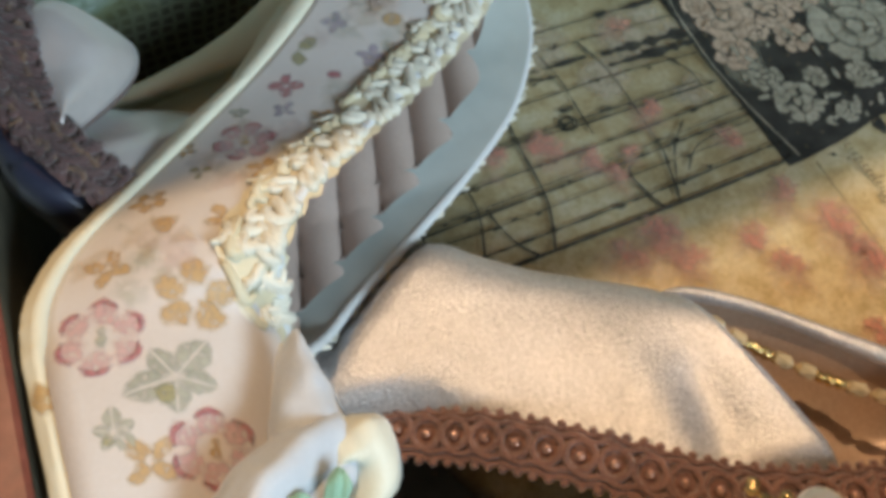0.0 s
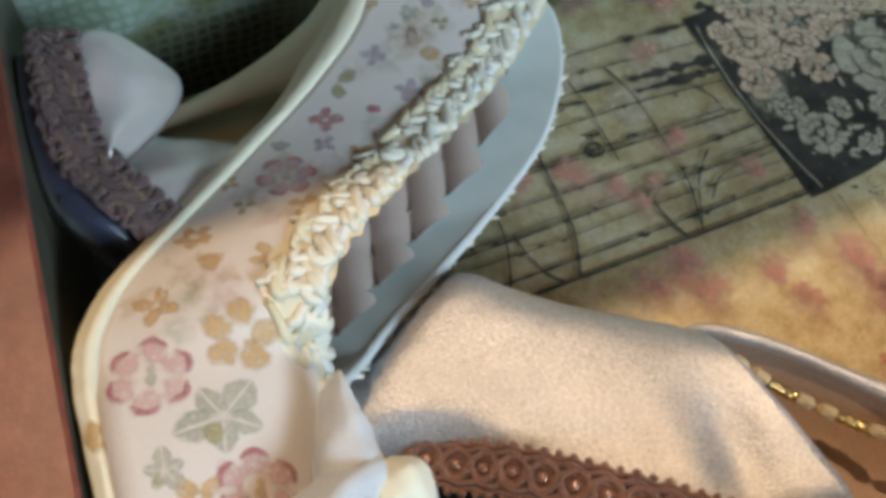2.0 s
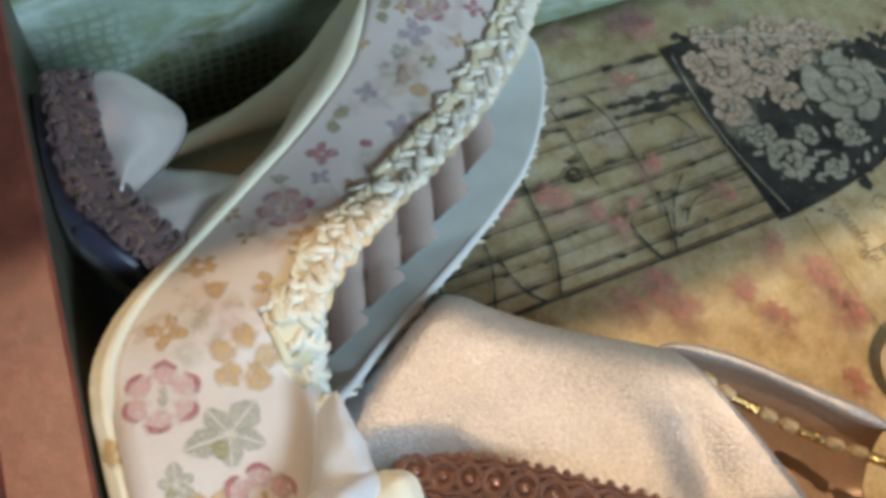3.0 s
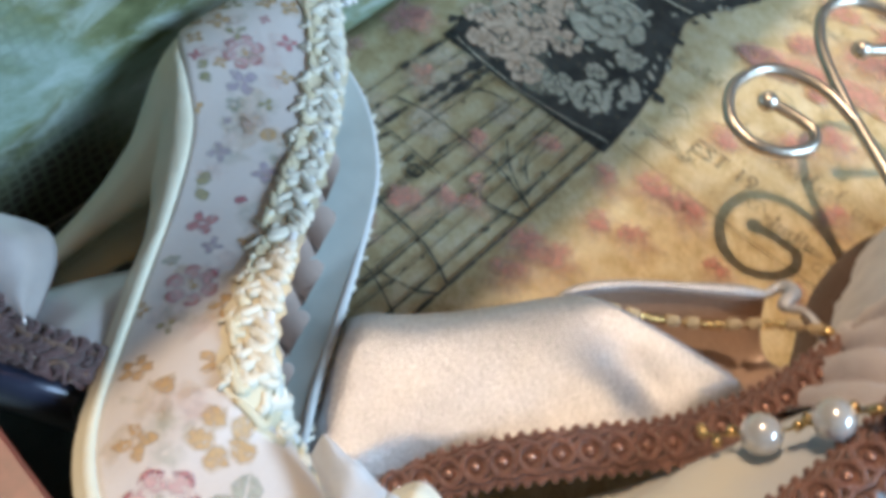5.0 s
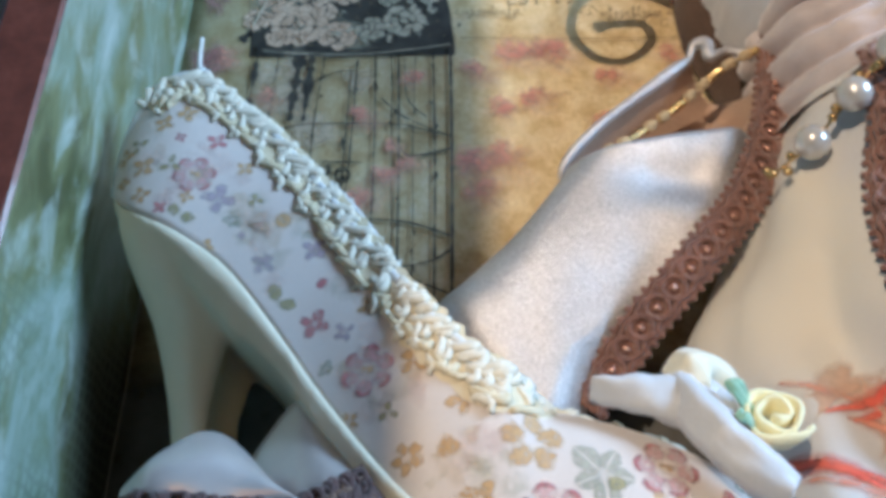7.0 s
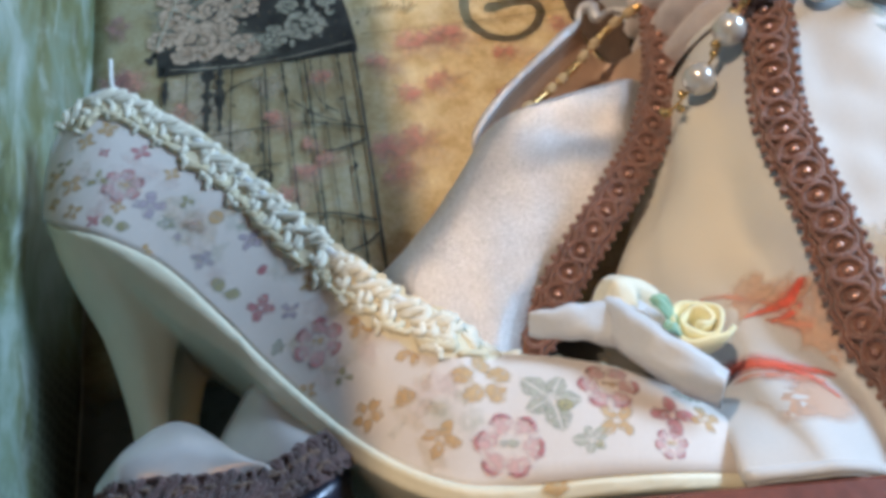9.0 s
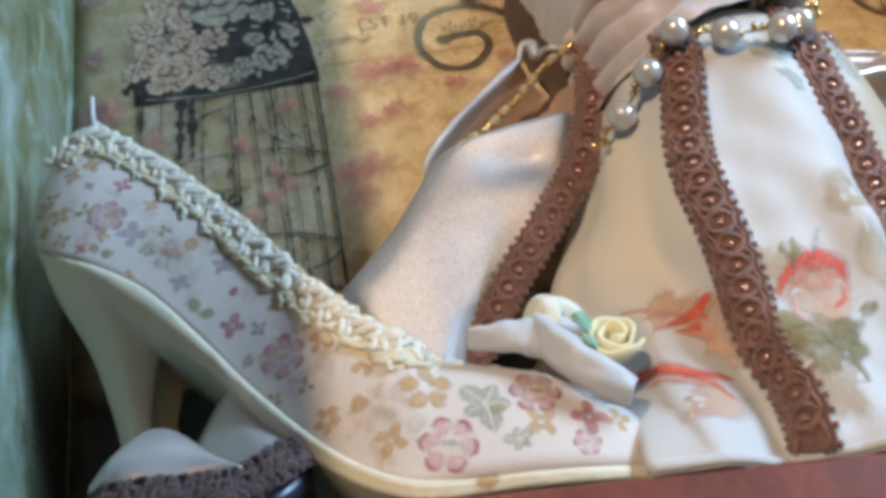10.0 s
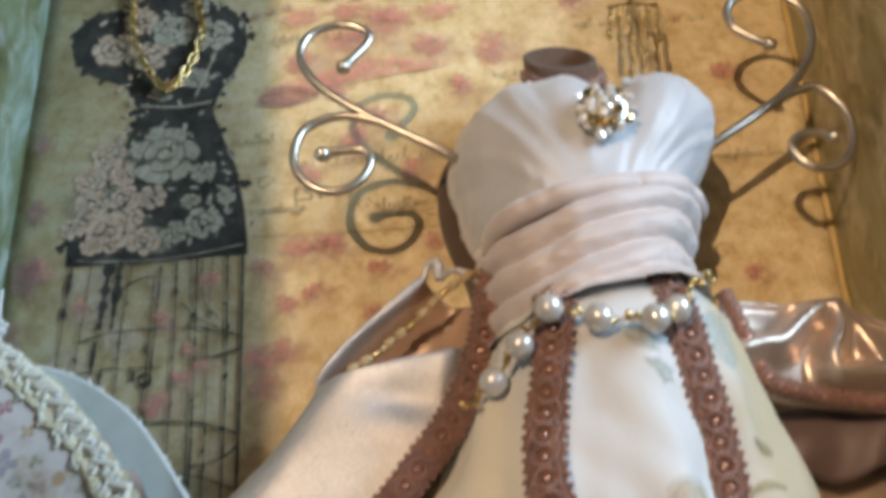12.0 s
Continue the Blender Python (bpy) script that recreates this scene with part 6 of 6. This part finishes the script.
# the gown's shade on this cloth is put into its tan
part("back_drape", bm, satin("shaded_tan_satin", (0.25, 0.175, 0.125), (0.34, 0.245, 0.18), 0.5, 0.2, 0.2), dress, "tan satin hanging at the back, toned for shade")
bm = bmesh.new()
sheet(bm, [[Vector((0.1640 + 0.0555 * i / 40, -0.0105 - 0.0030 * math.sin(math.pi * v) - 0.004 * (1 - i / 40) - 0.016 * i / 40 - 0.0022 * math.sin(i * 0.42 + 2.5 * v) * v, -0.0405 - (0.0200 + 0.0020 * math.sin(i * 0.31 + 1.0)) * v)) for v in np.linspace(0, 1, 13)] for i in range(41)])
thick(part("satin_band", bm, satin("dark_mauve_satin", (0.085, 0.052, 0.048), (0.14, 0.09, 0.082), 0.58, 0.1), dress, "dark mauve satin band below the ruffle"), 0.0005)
rows = []
for i in range(31):
    f = i / 30
    rows.append([Vector((0.1850 + 0.0250 * f + 0.004 * math.sin(v * 3), -0.010 - 0.028 * math.sin(math.pi * min(f + 0.12, 1)) * (0.5 + 0.5 * v) + fold(Vector((f * 0.03, 0, v * 0.05)), 71.0, 0.002), -0.0760 - 0.008 * (1 - f) ** 2 - 0.062 * v)) for v in np.linspace(0, 1, 21)])
bm = bmesh.new()
sheet(bm, rows)
low_puff = part("train", bm, SATIN, dress, "greyish satin train")
path = spline([(0.1655, -0.0440, -0.0130), (0.1690, -0.0410, -0.0231), (0.1718, -0.0390, -0.0315), (0.1745, -0.0375, -0.0378), (0.1830, -0.0365, -0.0412), (0.2008, -0.0360, -0.0455), (0.2200, -0.0360, -0.0475)], 40)
braid(path, [Vector((0.25 - 0.006 * i, -0.75, -0.6)).normalized() for i in range(40)], 0.0040, dress, "narrow brown braid on the ruffle", 0.0040)

# satin offcut with a braid hem, crumpled on the floor by the heel
scrap = thing("satin_ribbon", "crumpled silver-white satin ribbon edged with brown braid, under the shoe", "ribbon")
hem = spline([(-0.0330, -0.0500, -0.1118), (-0.0275, -0.0562, -0.1124), (-0.0180, -0.0573, -0.1134), (-0.0080, -0.0563, -0.1139), (-0.0010, -0.0548, -0.1129), (0.0060, -0.0530, -0.1092), (0.0115, -0.0485, -0.1050)], 60)
SCRAP_SATIN = plain("silver_white_satin", (0.62, 0.575, 0.55), (0.74, 0.69, 0.67), 0.27, metal=0.40, scale=200, bump=0.02, sheen=0.2)

# shade of the crease between the loops, put into a mauve-brown satin
CREASE_SATIN = plain("crease_shade_satin", (0.11, 0.065, 0.058), (0.17, 0.105, 0.092), 0.36, metal=0.2, scale=200, bump=0.05, sheen=0.2)


def puff(lower, upper, swell, seed, tuck):
    """A loop of satin between two lines; it swells forward and curls back over its upper edge."""
    A, Bq, rows = spline(lower, 40), spline(upper, 40), []
    for i, (a, b) in enumerate(zip(A, Bq)):
        curl = tuck * math.sin(math.pi * (i + 0.5) / 40) ** 0.6
        row = [a.lerp(b, v) + Vector((0, -swell * math.sin(math.pi * v) ** 0.8 + fold(Vector((a.x, v * 0.02, 0)), seed, 0.0010), 0)) for v in np.linspace(0, 1, 17)]
        for k in range(1, 7):
            q = k / 6 * 2.4
            row.append(b + Vector((0, curl * math.sin(q), -curl * (1 - math.cos(q)))))
        rows.append(row)
    bm = bmesh.new()
    sheet(bm, [row[:17] for row in rows])
    loop = thick(part("satin", bm, SCRAP_SATIN, scrap, "silver-white satin loop"), 0.0005)
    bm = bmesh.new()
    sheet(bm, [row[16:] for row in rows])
    thick(part("turned_edge", bm, CREASE_SATIN, loop, "turned edge with the crease's shade painted mauve-brown"), 0.0005)


puff([(-0.0325, -0.0490, -0.1120), (-0.0270, -0.0560, -0.1120), (-0.0180, -0.0570, -0.1135), (-0.0080, -0.0560, -0.1140), (-0.0005, -0.0548, -0.1132)],
     [(-0.0312, -0.0460, -0.1065), (-0.0255, -0.0470, -0.1002), (-0.0195, -0.0475, -0.0978), (-0.0135, -0.0475, -0.1008), (-0.0045, -0.0500, -0.1110)], 0.0040, 80.0, 0.0042)
puff([(-0.0120, -0.0450, -0.1150), (-0.0050, -0.0460, -0.1150), (0.0005, -0.0490, -0.1140), (0.0055, -0.0500, -0.1115), (0.0095, -0.0490, -0.1095), (0.0130, -0.0450, -0.1080)],
     [(-0.0150, -0.0390, -0.1030), (-0.0105, -0.0400, -0.0960), (-0.0050, -0.0410, -0.0895), (0.0005, -0.0420, -0.0935), (0.0080, -0.0440, -0.1010), (0.0125, -0.0440, -0.1050)], 0.0014, 83.0, 0.0022)
HEM_CORD = plain("purple_brown_gimp", (0.020, 0.009, 0.009), (0.15, 0.070, 0.064), 0.45, scale=1800, bump=0.9, depth=0.0006, sheen=0.4)
HEM_FLECK = plain("ochre_brown_gimp", (0.05, 0.022, 0.012), (0.24, 0.13, 0.07), 0.45, scale=1800, bump=0.9, depth=0.0006, sheen=0.4)
curly_trim([p + Vector((0, -0.0012, -0.0036)) for p in hem], [Vector((-0.12 + 0.3 * i / 59, -0.97, 0.15)).normalized() for i in range(60)],
           ((0.0042, 0.0016, 0.0016, 0.0011, 0.00058, HEM_CORD), (0.0018, -0.0010, -0.0016, 0.0011, 0.00058, HEM_CORD), (-0.0008, -0.0034, 0.0016, 0.0011, 0.00058, HEM_CORD), (0.0030, 0.0010, -0.0014, 0.0024, 0.00055, HEM_FLECK), (-0.0006, -0.0030, 0.0014, 0.0022, 0.00055, HEM_FLECK)), scrap, HEM_CORD, "knotted purple-brown braid hem")
# dark blue strip added as the thin shadow line along the braid
bm = bmesh.new()
sheet(bm, [[p + Vector((0, 0.0004, -0.0070)), p + Vector((0, 0.0015, -0.0105 if p.z > -0.112 else -0.0095)), p + Vector((0, 0.0100, -0.0115))] for p in hem])
thick(part("ribbon_edge", bm, woven("blue_shadow_satin", (0.022, 0.026, 0.050), (0.042, 0.048, 0.090), 0.3, 0.00022, 0.2, metal=0.2, spec=0.9, bump=0.1), scrap, "dark blue strip standing for the shadow line below the hem"), 0.0005)

# ---- white bow with a ribbon rose, on the toe ----
bow = thing("ribbon_bow", "small white ribbon bow with a yellow ribbon rose, on the shoe", "bow")


def strap(points, widths, facing, name, material, parent, label="", curl=0.0):
    """A cupped ribbon along points."""
    P, rows = spline(points, 30), []
    for i, p in enumerate(P):
        t = (P[min(i + 1, 29)] - P[max(i - 1, 0)]).normalized()
        n = Vector(facing).normalized()
        s = t.cross(n).normalized()
        w = table(np.linspace(0, 1, len(widths)), widths, i / 29)
        rows.append([p + s * (w * k) - n * (curl * k * k) + n * (0.0010 * abs(math.sin(k * 5.5 + 0.8 + i * 0.10)) + 0.0011 * noise.noise(p * 260 + s * (k * 2.0))) for k in np.linspace(-0.5, 0.5, 9)])
    bm = bmesh.new()
    sheet(bm, rows)
    return thick(part(name, bm, material, parent, label), 0.0006)


strap([(0.0479, -0.0593, -0.0933), (0.0545, -0.0602, -0.0942), (0.0615, -0.0608, -0.0955), (0.0668, -0.0592, -0.0970)], [0.0012, 0.0056, 0.0082, 0.0106, 0.0120, 0.0130], (0.0, -1, 0.35), "tail", RIBBON, bow, "", 0.016)
strap([(0.0615, -0.0575, -0.0925), (0.0650, -0.0600, -0.0908), (0.0690, -0.0585, -0.0914), (0.0702, -0.0540, -0.0950)], [0.0062, 0.0086, 0.0086, 0.0060], (-0.2, -1, 0.3), "loop", BUD_CREAM, bow, "cream and pale yellow loop", 0.008)
strap([(0.0628, -0.0600, -0.0925), (0.0645, -0.0632, -0.0985), (0.0672, -0.0655, -0.1045), (0.0718, -0.0662, -0.1098), (0.0774, -0.0640, -0.1134)], [0.0076, 0.0084, 0.0086, 0.0084, 0.0062], (-0.1, -1, 0.1), "tail", RIBBON, bow, "", 0.016)
bm = bmesh.new()
for c, r, q in (((0.0660, -0.0575, -0.0955), 0.0040, (1.2, 0.7, 0.8)), ((0.0640, -0.0585, -0.0962), 0.0034, (1.0, 0.7, 1.0)), ((0.0690, -0.0580, -0.0985), 0.0038, (0.9, 0.7, 1.1))):
    ball(bm, Vector(c), r, 16, 10, q)
for v in bm.verts:
    v.co += Vector((0, 0.0007, 0)) * noise.noise(v.co * 420) * 2
part("knot", bm, RIBBON, bow, "gathered white knot")
rose = part("rose", tube(bmesh.new(), [Vector((0, 0, 0)), Vector((0, 0, 0.0001))], 0.0001, 3), YELLOW, bow, "pale yellow ribbon rose")
axis = Vector((-0.05, -0.96, 0.28)).normalized()
sx = axis.orthogonal().normalized()
sy = axis.cross(sx)
centre = Vector((0.0776, -0.0590, -0.1008))
rows = []
for i in range(96):
    q = i / 95 * 2 * math.pi * 2.3
    r = (0.0010 + 0.0040 * (i / 95) ** 0.8) * (1 + 0.07 * math.sin(i * 0.55))
    d = sx * math.cos(q) + sy * math.sin(q)
    h = 0.0036 - 0.0008 * (i / 95) + 0.0004 * math.sin(i * 0.37)
    rows.append([centre + d * r * (0.75 if k == 0 else 1.0 if k == 1 else 1.14) + axis * (h * (k - 1.0) * 0.9) for k in range(3)])
bm = bmesh.new()
sheet(bm, rows)
thick(part("petal", bm, YELLOW, rose), 0.0009)
for a, ln in ((2.7, 0.0078), (3.5, 0.0062)):
    d = (Vector((math.cos(a), 0, math.sin(a))) + Vector((0, 0.1, 0))).normalized()
    strap([centre + d * 0.0030 - axis * 0.0012, centre + d * (0.0030 + ln * 0.5) + axis * 0.0050, centre + d * (0.0026 + ln * 0.8) + axis * 0.0052], [0.0020, 0.0030, 0.0008], tuple(axis), "leaf", LEAF, bow, "mint ribbon leaf", 0.003)

# ---- pearls on a gold chain round the hips ----
pearls = thing("pearl_string", "string of grey pearls and gold beads round the gown", "beads")
spots = [(0.0985, -0.0545, -0.0385), (0.1055, -0.0625, -0.0325), (0.1128, -0.0690, -0.0262), (0.1245, -0.0700, -0.0302), (0.1378, -0.0715, -0.0322), (0.1442, -0.0690, -0.0290)]
bm = bmesh.new()
ball(bm, Vector((0, 0, 0)), 0.0037, 20, 14)
first = part("pearl", bm, PEARL, pearls)
resting = [(x, min((onto(front, x, z)[0] or Vector((x, y, z))).y - 0.0034, y + 0.0010), z) for x, y, z in spots]
spots = resting
first.matrix_basis = Matrix.Translation(spots[0])
for s in spots[1:]:
    shared("pearl", first.data, Matrix.Translation(s), pearls)
chain = spline([(0.0905, -0.0470, -0.0430)] + spots + [(0.1520, -0.0640, -0.0200), (0.1600, -0.0540, -0.0140)], 80)
bm = bmesh.new()
tube(bm, chain, 0.00035, 6)
for i in range(0, 80, 2):
    ball(bm, chain[i] + Vector((0.0006 * math.sin(i * 1.9), -0.0004, 0.0014 * math.cos(i * 2.3))), 0.00105, 7, 5)
part("chain", bm, GOLD, pearls, "fine gold chain")
# gold and crystal beads in the panier's fold
strand = thing("bead_strand", "strand of gold beads and clear crystals in the satin fold", "beads")
line = spline([(0.0590, -0.0285, -0.0235), (0.0670, -0.0280, -0.0185), (0.0750, -0.0280, -0.0125), (0.0830, -0.0300, -0.0065), (0.0900, -0.0325, -0.0010), (0.0985, -0.0365, 0.0020)], 64)
bm = bmesh.new()
tube(bm, line, 0.0003, 6)
for i, p in enumerate(line):
    if i % 16 not in (5, 6, 7, 8, 9, 10, 11):
        ball(bm, p + Vector((0, -0.0003, 0.0003 * math.sin(i * 2.7))), 0.0010, 7, 5)
part("gold_bead", bm, GOLD, strand, "tiny gold beads")
for i in (8, 24, 40, 56):
    for d in (-1, 1):
        bm = bmesh.new()
        t = (line[i + 1] - line[i - 1]).normalized()
        bmesh.ops.create_icosphere(bm, subdivisions=1, radius=0.0019, matrix=Matrix.Translation(line[i] + t * (0.0022 * d) + Vector((0, -0.0006, 0))) @ t.to_track_quat("Z", "Y").to_matrix().to_4x4() @ Matrix.Diagonal((0.8, 0.8, 1.25, 1)))
        part("crystal", bm, GLASS_BEAD, strand, "", False)

# ---- brooch ----
brooch = thing("brooch", "round silver rhinestone brooch pinned to the organza bodice", "brooch")
BC, BN = Vector((0.1370, -0.0652, 0.0352)), Vector((-0.05, -0.97, -0.18)).normalized()
bx = BN.orthogonal().normalized()
by = BN.cross(bx)
bm = bmesh.new()
sheet(bm, [[BC + (bx * math.cos(q) + by * math.sin(q)) * r + BN * h for q in np.linspace(0, 2 * math.pi, 28, endpoint=False)] for r, h in ((0.0070, -0.002), (0.0076, 0.0), (0.0066, 0.0012), (0.0048, 0.0015), (0.0005, 0.0017))], True)
part("setting", bm, SILVER, brooch, "silver setting")
rnd3 = random.Random(4)
for count, r, size, h in ((14, 0.0074, 0.0017, 0.0008), (9, 0.0045, 0.0018, 0.0020), (3, 0.0016, 0.0019, 0.0024)):
    for k in range(count):
        q = 2 * math.pi * (k + rnd3.uniform(-0.2, 0.2)) / count
        bm = bmesh.new()
        bmesh.ops.create_icosphere(bm, subdivisions=1, radius=size * rnd3.uniform(0.8, 1.2), matrix=Matrix.Translation(BC + (bx * math.cos(q) + by * math.sin(q)) * r * rnd3.uniform(0.88, 1.12) + BN * h) @ pose(0, 0, 0, rnd3.uniform(0, 360), rnd3.uniform(0, 360), 0) @ Matrix.Diagonal((1, 1, 0.7, 1)))
        part("rhinestone", bm, GOLD if rnd3.random() < 0.2 else CRYSTAL, brooch, "", False)

# ---- wire scrolls beside the gown ----
def scroll(points, stem, name, label):
    w = thing(name, label, "wire scroll", "wire scrolls")
    bm = bmesh.new()
    tube(bm, spline(points, 90), 0.00150, 10)
    part("wire", bm, SILVER, w)
    bm = bmesh.new()
    ball(bm, Vector(points[0]), 0.0025, 16, 12)
    part("ball_end", bm, SILVER, w)
    return w


A = -0.0375
scroll([(0.0630, A, 0.0808), (0.0668, A, 0.0850), (0.0712, A, 0.0905), (0.0715, A, 0.0950), (0.0665, A, 0.0985), (0.0595, A, 0.0990), (0.0520, A, 0.0950), (0.0490, A, 0.0870), (0.0520, A, 0.0780), (0.0590, A, 0.0695), (0.0720, A, 0.0590), (0.0910, A, 0.0460), (0.1050, A + 0.004, 0.0380)], 0, "wire_scroll", "silver wire scroll with a ball end beside the gown")
scroll([(0.0555, A, 0.0465), (0.0615, A, 0.0475), (0.0680, A, 0.0470), (0.0702, A, 0.0425), (0.0670, A, 0.0362), (0.0600, A, 0.0325), (0.0520, A, 0.0350), (0.0468, A, 0.0440), (0.0490, A, 0.0550), (0.0565, A, 0.0600), (0.0650, A, 0.0605), (0.0740, A, 0.0575)], 0, "wire_scroll", "small silver wire curl soldered to the scroll")
C = -0.0345
scroll([(0.2165, C, 0.0425), (0.2110, C, 0.0445), (0.2050, C, 0.0435), (0.2025, C, 0.0385), (0.2065, C, 0.0322), (0.2135, C, 0.0312), (0.2205, C, 0.0365), (0.2235, C, 0.0470), (0.2220, C, 0.0560), (0.2165, C, 0.0625), (0.2090, C, 0.0615), (0.1990, C, 0.0560), (0.1820, C, 0.0455), (0.1700, C + 0.003, 0.0390)], 0, "wire_scroll", "silver wire scroll with a ball end beside the gown")
scroll([(0.2060, C, 0.0820), (0.2010, C, 0.0850), (0.1955, C, 0.0905), (0.1950, C, 0.0980), (0.2000, C, 0.1040), (0.2085, C, 0.1065), (0.2170, C, 0.1025), (0.2215, C, 0.0940), (0.2200, C, 0.0810), (0.2130, C, 0.0690), (0.2040, C, 0.0600), (0.1940, C + 0.001, 0.0535)], 0, "wire_scroll", "silver wire curl soldered to the scroll")


# ---- chain round the printed neck, and a gold charm hung from above ----
def links(path, size, wire, name, parent, material):
    """Twisted chain: each link a small oval turned against the last."""
    bm = bmesh.new()
    for i in range(len(path) - 1):
        t = (path[i + 1] - path[i]).normalized()
        m = Matrix.Translation((path[i] + path[i + 1]) / 2) @ t.to_track_quat("X", "Z").to_matrix().to_4x4() @ pose(0, 0, 0, 40 + 90 * (i % 2), 0, 0)
        tube(bm, [m @ Vector((size * math.cos(q), size * 0.62 * math.sin(q), 0)) for q in np.linspace(0, 2 * math.pi, 10, endpoint=False)], wire, 5, True)
    return part(name, bm, material, parent)


necklace = thing("chain_necklace", "twisted gold and silver chain glued over the printed dress form", "necklace")
links(spline([(-0.0200, -0.0036, 0.1560), (-0.0190, -0.0036, 0.1460), (-0.0185, -0.0036, 0.1350), (-0.0140, -0.0036, 0.1200), (-0.0080, -0.0036, 0.1090), (-0.0040, -0.0036, 0.1050)], 20), 0.0023, 0.00062, "chain", necklace, GOLD)
links(spline([(-0.0040, -0.0036, 0.1050), (0.0000, -0.0036, 0.1085), (0.0050, -0.0036, 0.1190), (0.0080, -0.0036, 0.1330), (0.0060, -0.0036, 0.1440), (0.0050, -0.0036, 0.1560)], 20), 0.0023, 0.00062, "chain", necklace, GOLD)

charm = thing("gold_charm", "gold filigree charm hanging on a short chain behind the gown", "charm")
links(spline([(0.1690, -0.0120, 0.1520), (0.1690, -0.0130, 0.1370), (0.1690, -0.0160, 0.1215)], 12), 0.0015, 0.00038, "chain", charm, GOLD)
bm = bmesh.new()
tube(bm, spline([(0.1600, -0.0160, 0.1200), (0.1690, -0.0165, 0.1210), (0.1790, -0.0160, 0.1195)], 12), 0.0007, 8)
part("bar", bm, GOLD, charm)
for k in range(6):
    x, drop = 0.1608 + 0.0035 * k, 0.019 + 0.013 * ((k * 5) % 4) / 3
    links([Vector((x + 0.0005 * math.sin(k + q) - 0.0003 * q, -0.0165 - 0.0003 * q, 0.1200 - drop * q / 13)) for q in range(14)], 0.0013, 0.00034, "fringe_chain", charm, GOLD)
